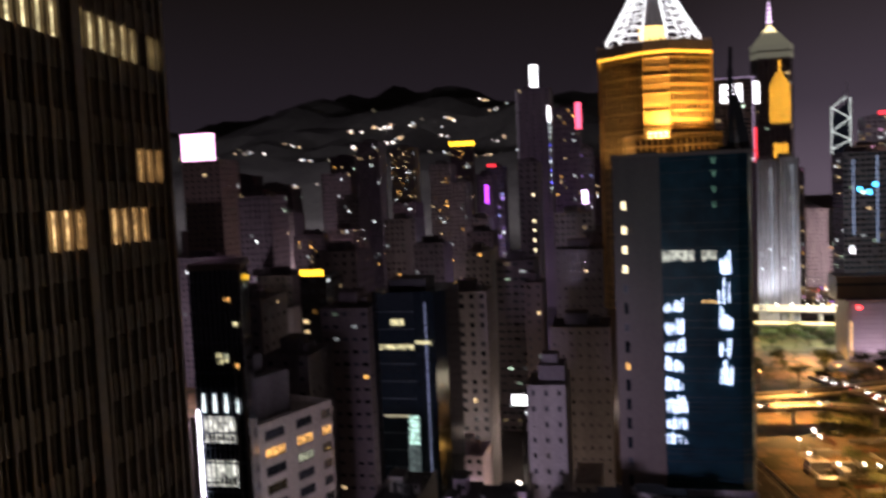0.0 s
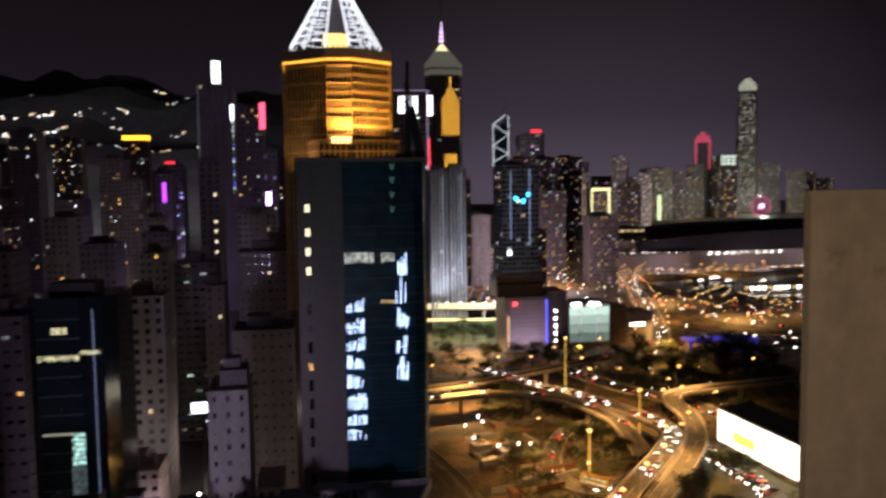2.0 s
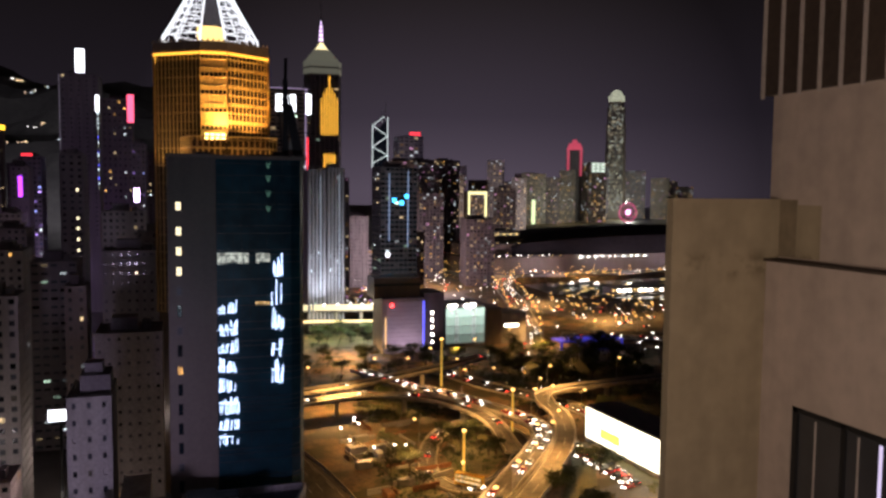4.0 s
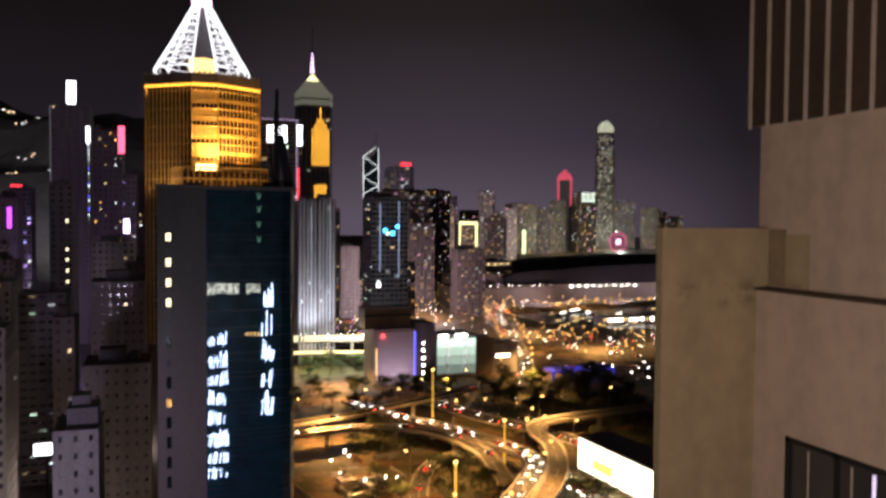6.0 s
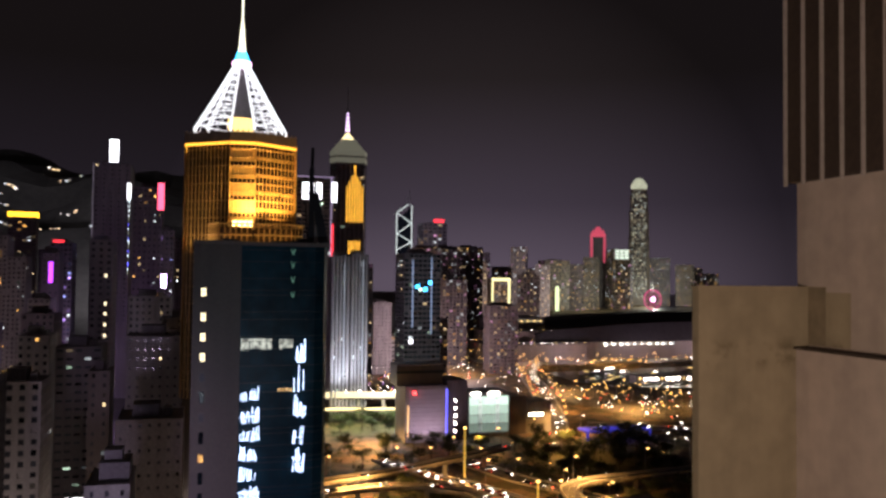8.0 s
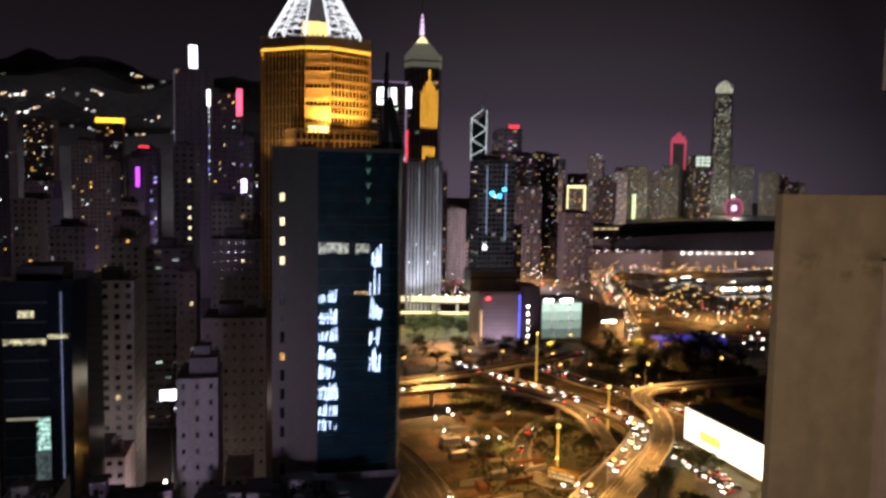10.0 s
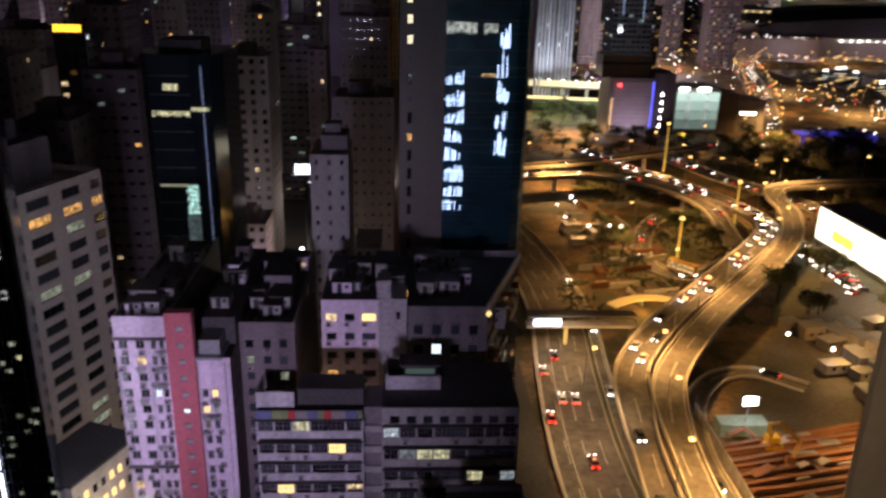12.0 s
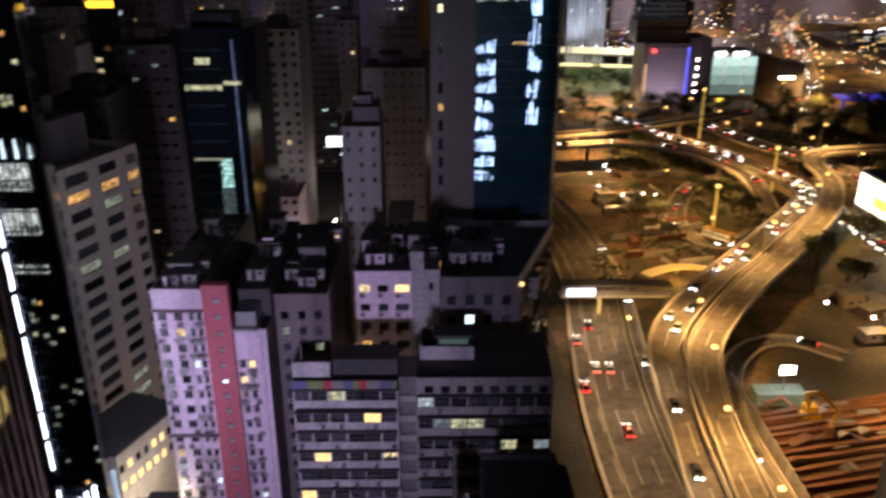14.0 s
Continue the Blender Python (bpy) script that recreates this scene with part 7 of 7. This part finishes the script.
pierb = thing("pier_house", "long white pier building with rows of lit windows", "pier", (455, 676, 0))
part("hall", Mesh().box(-60, 60, 0, 14, 0, 8), m_white, pierb)
for k in range(20):
    part("lit_window", Mesh().box(-58 + k * 5.9, -55 + k * 5.9, -0.2, 0, 3.5, 6.0), e_pale if k % 4 else e_ltwin, pierb)
part("pier", Mesh().box(-90, 90, -10, 0, 0, 1.2), m_concrete, pierb)


# ---- street lamps ----
def street_lamp(h=11.0, material=e_lamp, arms=1):
    t = thing("street_lamp", "tall steel street lamp with glowing amber head", "street lamp", (0, 0, 0), "street lamps")
    part("pole", Mesh().prism([(0.16 * math.cos(a * math.pi / 4), 0.16 * math.sin(a * math.pi / 4)) for a in range(8)], 0, h, 0, 0.5), m_metal, t)
    for s in ((1,), (1, -1))[arms - 1]:
        part("arm", Mesh().bar((0, 0, h), (1.6 * s, 0, h + 0.35), 0.07), m_metal, t)
        part("lamp_head", Mesh().box(min(1.3 * s, 2.3 * s), max(1.3 * s, 2.3 * s), -0.35, 0.35, h + 0.2, h + 0.65), material, t)
    return t


def along(line, step, off, start=0):
    """Places along a line, off to its side: (x, y, z, heading)."""
    side = offsets(line)
    out, run = [], start
    for k in range(1, len(line)):
        run += (line[k] - line[k - 1]).length
        if run >= step:
            run = 0
            d = line[k] - line[k - 1]
            p = line[k] + side[k] * off
            out.append((p.x, p.y, p.z, math.degrees(math.atan2(d.y, d.x))))
    return out


lamp = street_lamp()
spots = along(DECK_R, 38, 4.3) + along(DECK_L, 42, -4.6) + along(FAR_ROAD, 26, 7) + along(COAST_ROAD, 24, -9.6) + along(COAST_ROAD, 24, 9.6) + along(EAST_ROAD, 22, 7.6) + along(BRIDGE_A, 34, 4) + along(LOOP, 45, -4)
lamp.location = (44, 172, 0)
for x, y, z, h in spots:
    copy_thing(lamp, pose(x, y, max(0, z), 0, 0, h + 90))
rl = random.Random(17)
for k in range(80):
    x, y = rl.uniform(292, 480), rl.uniform(480, 640)
    if rl.random() < 0.35:
        x, y = rl.uniform(180, 520), rl.uniform(790, 850)
    copy_thing(lamp, pose(x, y, 0, 0, 0, rl.uniform(0, 360)))
pale_lamp = street_lamp(9.0, e_pale)
tagged(pale_lamp, "steel street lamp with a white glowing head")
pale_lamp.location = (180, 500, 0)
for k in range(60):
    x, y = (rl.uniform(150, 300), rl.uniform(480, 840)) if k % 3 else (rl.uniform(250, 340), rl.uniform(380, 450))
    copy_thing(pale_lamp, pose(x, y, 0, 0, 0, rl.uniform(0, 360)))
# the countless small lamps, shop fronts and signals of the far town, too many to count
m_red_dot, m_violet_dot, m_amber_dot = glow("red_signal", (1.0, 0.06, 0.04), 6), glow("violet_sign_light", (0.55, 0.15, 1.0), 2.5), glow("amber_lamp", (1.0, 0.5, 0.10), 7)
dots = Mesh()
rd = random.Random(83)
for x0, x1, y0, y1, n, z0, z1, mix in ((180, 330, 560, 840, 150, 4, 10, (0, 0, 1, 2, 2, 3)), (150, 230, 620, 840, 110, 3, 12, (0, 1, 2, 2, 3, 4)), (90, 150, 600, 820, 70, 3, 14, (2, 2, 1, 0, 3)),
                                       (300, 640, 806, 846, 150, 5, 9, (2, 2, 2, 0, 1)), (250, 420, 850, 1000, 90, 5, 34, (0, 1, 2, 3, 4)), (200, 300, 850, 1040, 80, 4, 30, (0, 1, 2, 3, 3)),
                                       (292, 480, 480, 640, 90, 3, 8, (2, 2, 2, 0)), (150, 260, 300, 460, 40, 3, 7, (2, 0, 1)), (260, 340, 350, 440, 36, 3, 7, (0, 0, 1, 2)),
                                       (780, 1700, 1500, 1560, 120, 4, 12, (2, 1, 1, 0)), (540, 760, 1250, 1290, 50, 4, 30, (1, 2, 0))):
    for k in range(n):
        x, y, z = rd.uniform(x0, x1), rd.uniform(y0, y1), rd.uniform(z0, z1)
        r = y / 1426 * rd.choice((0.7, 0.8, 0.9, 1.0, 1.7))
        dots.ball((x, y, z), r * 0.62, rd.choice(mix), 3, 5)
        dots.bar((x, y + 0.1, 0), (x, y + 0.1, z), 0.07, 5)
tagged(new("town_lamp", dots.data("town_lamp", e_pale, e_warm, m_amber_dot, m_red_dot, m_violet_dot, m_metal)), "countless small white, amber and red lamps of the far town", "lamp", kind="stuff")
# tall masts; the light on their shafts is put in as glow
for x, y, h, z in ((128, 384, 24, 0), (131, 300, 18, 0), (96, 262, 15, 0)):
    t = thing("light_mast", "tall lighting mast, amber light on its shaft put in as glow", "light mast", (x, y, z), "light masts")
    part("shaft", Mesh().prism([(0.5 * math.cos(a * math.pi / 4), 0.5 * math.sin(a * math.pi / 4)) for a in range(8)], 0, h, 0, 0.6), glow("shaft_glow", (1.0, 0.62, 0.1), 0.55), t)
    part("lamp_ring", Mesh().prism([(0.7 * math.cos(a * math.pi / 4), 0.7 * math.sin(a * math.pi / 4)) for a in range(8)], h, h + 0.6), e_lamp, t)


# ---- cars ----
def car(material, label, taxi=False):
    t = thing("car", label, "car", (0, 0, 0), "cars")
    b = Mesh()
    prof = [(-2.15, 0.35), (2.15, 0.35), (2.2, 0.75), (1.3, 0.95), (-1.8, 1.0), (-2.2, 0.85)]
    i = len(b.v)
    b.v += [(x, -0.87, z) for x, z in prof] + [(x, 0.87, z) for x, z in prof]
    n = len(prof)
    b.f += [(i + k, i + (k + 1) % n, i + n + (k + 1) % n, i + n + k) for k in range(n)] + [tuple(i + n - 1 - k for k in range(n)), tuple(i + n + k for k in range(n))]
    b.m += [0] * (n + 2)
    part("body", b, material, t)
    c = Mesh()
    c.v += [(-1.7, -0.8, 0.97), (1.1, -0.8, 0.95), (0.4, -0.62, 1.42), (-1.2, -0.62, 1.45), (-1.7, 0.8, 0.97), (1.1, 0.8, 0.95), (0.4, 0.62, 1.42), (-1.2, 0.62, 1.45)]
    c.f += [(0, 1, 2, 3), (7, 6, 5, 4), (1, 5, 6, 2), (4, 0, 3, 7)]
    c.m += [0] * 4
    part("glasshouse", c, m_dkglass, t)
    part("roof", Mesh().box(-1.2, 0.42, -0.63, 0.63, 1.42, 1.47), material, t)
    for x in (-1.35, 1.35):
        for y in (-0.8, 0.8):
            w = Mesh().bar((x, y - 0.1, 0.33), (x, y + 0.1, 0.33), 0.33, 0, 10)
            part("wheel", w, m_tyre, t)
    for y in (-0.62, 0.62):
        part("headlight", Mesh().ball((2.15, y, 0.66), 0.26, 0, 4, 8), e_head, t, "glowing headlight")
        part("taillight", Mesh().box(-2.27, -2.18, y - 0.22, y + 0.22, 0.60, 0.80), e_tail, t, "glowing red taillight")
    if taxi:
        part("roof_sign", Mesh().box(-0.5, -0.3, -0.3, 0.3, 1.47, 1.7), e_warm, t)
    return t


cars = [car(m_carred, "red taxi with a pale roof sign and lit lamps", True), car(m_carwhite, "white car with lit headlights"), car(m_cardark, "dark car with lit headlights")]
for k, c in enumerate(cars):
    c.location = (46 + k * 3.4, 96 - k * 9, 0.05)
    c.rotation_euler = (0, 0, radians(-90))
rc = random.Random(23)


def drive(line, step, off, back, jitter=0.35):
    for x, y, z, h in along(line, step, off, rc.uniform(0, step)):
        if rc.random() < jitter:
            continue
        copy_thing(rc.choice(cars), pose(x, y, z + 0.03, 0, 0, h + (180 if back else 0)))


# towards the camera on the west flyover (the jam), away on the highway
drive(DECK_L[:62], 6.5, -1.7, False, 0.22)
drive(DECK_L[:62], 6.5, 1.7, False, 0.22)
drive(DECK_L[62:], 16, -1.6, False)
drive(DECK_L[62:], 18, 1.6, False)
drive(DECK_R[80:], 26, -1.5, False, 0.3)
drive(RAMP, 30, 0.5, False, 0.2)
for off in (-7.6, -4.2, -1.0):
    drive(HIGHWAY[:34], 21, off, False, 0.55)
drive(HIGHWAY[:60], 34, 8.0, True, 0.3)
drive(FAR_ROAD, 12, -2, False)
drive(FAR_ROAD, 12, 3, True)
for off in (-6, -2, 2, 6):
    drive(COAST_ROAD, 16, off, off > 0, 0.5)
drive(EAST_ROAD, 14, -3, False)
drive(EAST_ROAD, 14, 3, True)
drive(BRIDGE_A, 22, 1.5, False)
drive(BRIDGE_B, 22, -1.5, True)
drive(LOOP, 20, 0, False, 0.4)
for k in range(26):
    copy_thing(rc.choice(cars), pose(150 + rc.uniform(-2.5, 0), 232 + k * 2.4, 0.05, 0, 0, rc.choice((60, 180, 240))) if k % 2 else pose(146 + rc.uniform(-2, 0), 232 + k * 2.4, 0.05, 0, 0, 200))
bus = thing("bus", "yellow double decker bus on the slip road", "bus", (93, 248, 0.35))
part("body", Mesh().box(-5.2, 5.2, -1.25, 1.25, 0.5, 4.2), m_yellow, bus)
part("window_band", Mesh().box(-5.0, 5.0, -1.28, 1.28, 1.5, 2.2).box(-5.0, 5.0, -1.28, 1.28, 3.0, 3.8), e_ltwin, bus)
for x in (-3.4, 3.4):
    part("wheel", Mesh().bar((x, -1.2, 0.5), (x, 1.2, 0.5), 0.5, 0, 10), m_tyre, bus)
for y in (-0.8, 0.8):
    part("headlight", Mesh().ball((5.2, y, 0.9), 0.28, 0, 4, 8), e_head, bus)
bus.rotation_euler = (0, 0, radians(-50))


# ---- trees ----
def tree(seed, h, spread, label):
    r = random.Random(seed)
    t = thing("tree", label, "tree", (0, 0, 0), "trees")
    tr = Mesh()
    tr.prism([(0.28 * math.cos(a), 0.28 * math.sin(a)) for a in (0, 1.05, 2.1, 3.15, 4.2, 5.25)], 0, h * 0.5, 0, 0.55)
    tips = []
    for k in range(7):
        a = k * 0.9 + r.uniform(-0.3, 0.3)
        e = Vector((math.cos(a) * spread * r.uniform(0.3, 0.7), math.sin(a) * spread * r.uniform(0.3, 0.7), h * r.uniform(0.55, 0.9)))
        tr.bar((0, 0, h * r.uniform(0.32, 0.5)), e, 0.09)
        tips.append(e)
    part("trunk", tr, m_bark, t)
    lv = Mesh()
    for k in range(420):
        c = r.choice(tips) + Vector((r.gauss(0, 1), r.gauss(0, 1), r.gauss(0, 0.7))) * spread * 0.23
        u = Vector((r.uniform(-1, 1), r.uniform(-1, 1), r.uniform(-0.6, 0.6))).normalized() * r.uniform(0.25, 0.55)
        w = u.orthogonal().normalized() * r.uniform(0.15, 0.35)
        lv.poly([tuple(c - u), tuple(c + w), tuple(c + u), tuple(c - w)])
    part("crown", lv, m_leaf, t)
    return t


kinds = [tree(1, 8, 4.2, "broad leafy roadside tree, dark at night"), tree(2, 6.5, 3.4, "small leafy roadside tree, dark at night"), tree(3, 10.5, 4.6, "tall leafy tree, dark at night")]
for k, (x, y) in enumerate(((103, 296), (110, 300), (76, 262))):
    kinds[k].location = (x, y, 0.2)
rt = random.Random(41)
for x0, x1, y0, y1, n in ((94, 118, 268, 306, 6), (70, 84, 250, 306, 4), (172, 256, 366, 452, 75), (182, 238, 292, 334, 10), (114, 128, 214, 230, 6), (134, 148, 246, 262, 6), (82, 146, 496, 536, 26), (60, 118, 398, 470, 16), (118, 160, 420, 462, 12), (78, 98, 346, 362, 5)):
    for k in range(n):
        copy_thing(rt.choice(kinds), pose(rt.uniform(x0, x1), rt.uniform(y0, y1), 0.1, 0, 0, rt.uniform(0, 360)) @ Matrix.Scale(rt.uniform(0.75, 1.3), 4))

# low planting, kept as one mass of leaves
rsb = random.Random(43)
lv = Mesh()
for x0, x1, y0, y1, n in ((66, 84, 232, 300, 500), (92, 120, 258, 308, 700), (150, 250, 300, 440, 2600), (76, 112, 330, 362, 700), (48, 60, 205, 240, 200), (84, 100, 205, 240, 300), (150, 172, 200, 232, 900), (60, 150, 400, 540, 1000)):
    for k in range(n // 5):
        cx0, cy0 = rsb.uniform(x0, x1), rsb.uniform(y0, y1)
        for q in range(5):
            c = Vector((cx0 + rsb.gauss(0, 0.8), cy0 + rsb.gauss(0, 0.8), rsb.uniform(0.2, 1.4)))
            u = Vector((rsb.uniform(-1, 1), rsb.uniform(-1, 1), rsb.uniform(-0.5, 0.8))).normalized() * rsb.uniform(0.4, 0.9)
            w = u.orthogonal().normalized() * rsb.uniform(0.3, 0.6)
            lv.poly([tuple(c - u), tuple(c + w), tuple(c + u), tuple(c - w)])
single("planting", lv, m_leaf, "scattered dark shrubs on the verges", "shrub", kind="stuff")

# site walls, stores and barriers on the ground inside the interchange
rsc = random.Random(47)
for k in range(34):
    x, y = rsc.uniform(66, 104), rsc.uniform(226, 336)
    if 84 < x < 134 and 246 < y < 322 and rsc.random() < 0.7:
        x = rsc.uniform(60, 82)
    t = thing("site_store", "low concrete store wall with piled material", "site store", (x, y, 0), "site stores")
    t.rotation_euler = (0, 0, radians(rsc.choice((10, 100, 25, 14))))
    w, h = rsc.uniform(2.5, 8), rsc.uniform(0.8, 2.2)
    part("wall", Mesh().box(-w, w, -0.25, 0.25, 0, h), rsc.choice((m_parapet, m_concrete, m_rust)), t)
    part("soil_mound", Mesh().prism([(-w * 0.5, 0.3), (w * 0.4, 0.3), (w * 0.6, 2.2), (-w * 0.4, 2.5)], 0, h * 0.8, 0, 0.4), m_soil, t)
for k in range(9):
    t = thing("container", "corrugated steel site container", "container", (rsc.uniform(62, 80), rsc.uniform(240, 330), 0), "site containers")
    t.rotation_euler = (0, 0, radians(rsc.choice((10, 95, 14))))
    cm = rsc.choice((m_rust, m_metal, m_white))
    part("body", Mesh().box(-3, 3, -1.2, 1.2, 0, 2.6), cm, t)
    for q in range(12):
        part("rib", Mesh().box(-2.9 + q * 0.5, -2.7 + q * 0.5, -1.25, -1.2, 0.1, 2.5), cm, t)
for k in range(8):
    x, y = rsc.uniform(60, 84), rsc.uniform(238, 335)
    lamp_post("site_lamp", "bright white site lamp on a post", x, y, 4, 0.4, "site lamps")
for k in range(70):
    copy_thing(rsc.choice(cars), pose(rsc.uniform(300, 470), rsc.uniform(490, 610), 0.22, 0, 0, rsc.choice((15, 105, 195, 285))))

# ---- the building site beside the ramp ----
rs = random.Random(51)
for k in range(17):
    y = 106 + k * 2.7
    t = thing("steel_beam", "long rusty steel beam across the excavation", "beam", (87, y, 0), "site beams")
    t.rotation_euler = (0, 0, radians(12 + rs.uniform(-2, 2)))
    part("web", Mesh().box(-19, 22, -0.08, 0.08, 1.2, 2.2), m_rust, t)
    part("top_flange", Mesh().box(-19, 22, -0.45, 0.45, 2.2, 2.4), m_rust, t)
    part("bottom_flange", Mesh().box(-19, 22, -0.45, 0.45, 1.0, 1.2), m_rust, t)
    part("post", Mesh().box(-18.8, -18.2, -0.3, 0.3, -0.2, 1.0).box(21.2, 21.8, -0.3, 0.3, -0.2, 1.0), m_rust, t)
for k in range(40):
    x, y = rs.uniform(84, 150), rs.uniform(158, 206)
    if x < 108 and y > 160 + (x - 84) * 0.5:
        x += 28
    t = thing("site_hut", "grey site hut with a flat roof", "site hut", (x, y, 0), "site huts")
    t.rotation_euler = (0, 0, radians(rs.choice((8, 98, 20))))
    w, d, h = rs.uniform(1.6, 3.8), rs.uniform(1.4, 2.4), rs.uniform(2.4, 4.2)
    part("wall", Mesh().box(-w, w, -d, d, 0, h), rs.choice((m_white, m_concrete, m_slab)), t)
    part("roof", Mesh().box(-w - 0.2, w + 0.2, -d - 0.2, d + 0.2, h, h + 0.2), m_metal, t)
    for q in (-0.5, 0.3):
        part("window", Mesh().box(w * q, w * q + 1.0, -d - 0.05, -d + 0.02, 1.2, 2.1), p_near, t)
for k in range(12):
    a = k / 11
    part_x, part_y2 = 67.6 - 0.6 * a, 158 - 52 * a
    t = thing("hoarding_panel", "pale site hoarding panel beside the ramp", "hoarding", (part_x, part_y2, 0), "hoarding panels")
    part("panel", Mesh().box(-0.08, 0.08, -2.3, 2.3, 0, 3.4), rs.choice((m_white, m_concrete, m_white)), t)
    part("foot", Mesh().box(0.08, 1.2, -0.1, 0.1, 0, 0.25), m_metal, t)
for k in range(46):
    x, y = rs.uniform(71, 113), rs.uniform(104, 150)
    t = thing("site_plank", "stack of boards and steel plates on the beams", "boards", (x, y, 2.4), "site boards")
    t.rotation_euler = (0, 0, radians(rs.choice((12, 102, 30, 5))))
    w, d = rs.uniform(0.8, 3.5), rs.uniform(0.3, 1.2)
    for q in range(3):
        part("board", Mesh().box(-w + 0.1 * q, w - 0.15 * q, -d, d - 0.1 * q, 0.12 * q, 0.12 * q + 0.11), rs.choice((m_rust, m_metal, m_white, m_concrete)), t)
ex = thing("excavator_arm", "yellow crane arm bent over the excavation", "excavator", (79.5, 146, 0))
part("base", Mesh().box(-2, 2, -1.5, 1.5, 0, 2.2).box(-1.2, 1.4, -1.1, 1.1, 2.2, 3.8), m_yellow, ex)
part("boom", Mesh().bar((0, 0, 2.5), (-2.0, -1.5, 7.5), 0.5, 0, 6).bar((-2.0, -1.5, 7.5), (-1.2, -5, 10.0), 0.5, 0, 6), m_yellow, ex)
part("stick", Mesh().bar((-1.2, -5, 10.0), (0.8, -9.5, 8.6), 0.42, 0, 6).bar((0.8, -9.5, 8.6), (-0.8, -10.6, 5.2), 0.36, 0, 6), m_yellow, ex)
part("ram", Mesh().bar((-0.6, -0.6, 3.4), (-1.6, -3.6, 8.6), 0.14, 0, 6), m_metal, ex)
part("bucket", Mesh().box(-1.8, -0.2, -11, -9.6, 4.2, 5.6), m_rust, ex)
sf = thing("site_floodlight", "bright white site floodlight on a mast", "floodlight", (76.5, 153, 0))
part("mast", Mesh().bar((0, 0, 0), (0, 0, 8.5), 0.15), m_metal, sf)
part("lamp_panel", Mesh().box(-1.6, 1.6, -0.9, -0.6, 7.6, 9.6), e_pale, sf)
part("platform", Mesh().box(-6, 5, -1.5, 3, 0, 2.8), paint("teal_netting", (0.25, 0.36, 0.34), amount=0.3), sf)
point_lamp("site_light", (76.5, 149.5, 9), 1800, (1.0, 0.97, 0.9), 0.5)
point_lamp("pit_light", (104, 128, 6), 9000, (1.0, 0.6, 0.3), 0.5)
for x, y in ((112, 184), (122, 176), (104, 193), (150, 206), (154, 207)):
    lamp_post("site_lamp", "bright white site lamp on a post", x, y, 5, 0.5 if x < 140 else 1.2, "site lamps")

# ---- lights on the hill ----
def hill_height(x, y):
    """The height of the slope at (x, y), between its grid points."""
    u, v = (x + 2600) / 4200 * NX, (y - 1250) / 1900 * NY
    i, j = int(u), int(v)
    u, v = u - i, v - j
    a, b, c, d = [hill.v[q * (NX + 1) + p][2] for p, q in ((i, j), (i + 1, j), (i, j + 1), (i + 1, j + 1))]
    return (a * (1 - u) + b * u) * (1 - v) + (c * (1 - u) + d * u) * v


rh = random.Random(61)
hl = []
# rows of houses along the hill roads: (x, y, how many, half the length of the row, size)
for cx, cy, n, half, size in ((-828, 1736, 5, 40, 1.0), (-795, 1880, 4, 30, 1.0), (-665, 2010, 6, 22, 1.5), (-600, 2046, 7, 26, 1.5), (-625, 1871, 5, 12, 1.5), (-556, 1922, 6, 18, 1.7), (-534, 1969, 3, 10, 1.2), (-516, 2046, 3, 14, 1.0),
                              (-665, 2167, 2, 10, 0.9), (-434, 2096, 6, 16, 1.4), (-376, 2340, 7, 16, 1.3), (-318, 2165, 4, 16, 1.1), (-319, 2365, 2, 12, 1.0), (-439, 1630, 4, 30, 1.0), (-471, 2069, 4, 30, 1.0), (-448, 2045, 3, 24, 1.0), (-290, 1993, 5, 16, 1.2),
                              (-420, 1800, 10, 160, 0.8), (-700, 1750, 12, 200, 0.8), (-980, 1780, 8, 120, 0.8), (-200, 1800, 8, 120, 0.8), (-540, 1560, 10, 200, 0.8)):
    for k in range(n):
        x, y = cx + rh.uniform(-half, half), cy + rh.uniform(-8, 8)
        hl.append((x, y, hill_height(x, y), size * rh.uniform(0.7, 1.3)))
hill_lights = (glow("hill_window_white", (1.0, 0.95, 0.85), 2.6), glow("hill_window_warm", (1.0, 0.72, 0.38), 1.8), e_cool, e_ltwin2)
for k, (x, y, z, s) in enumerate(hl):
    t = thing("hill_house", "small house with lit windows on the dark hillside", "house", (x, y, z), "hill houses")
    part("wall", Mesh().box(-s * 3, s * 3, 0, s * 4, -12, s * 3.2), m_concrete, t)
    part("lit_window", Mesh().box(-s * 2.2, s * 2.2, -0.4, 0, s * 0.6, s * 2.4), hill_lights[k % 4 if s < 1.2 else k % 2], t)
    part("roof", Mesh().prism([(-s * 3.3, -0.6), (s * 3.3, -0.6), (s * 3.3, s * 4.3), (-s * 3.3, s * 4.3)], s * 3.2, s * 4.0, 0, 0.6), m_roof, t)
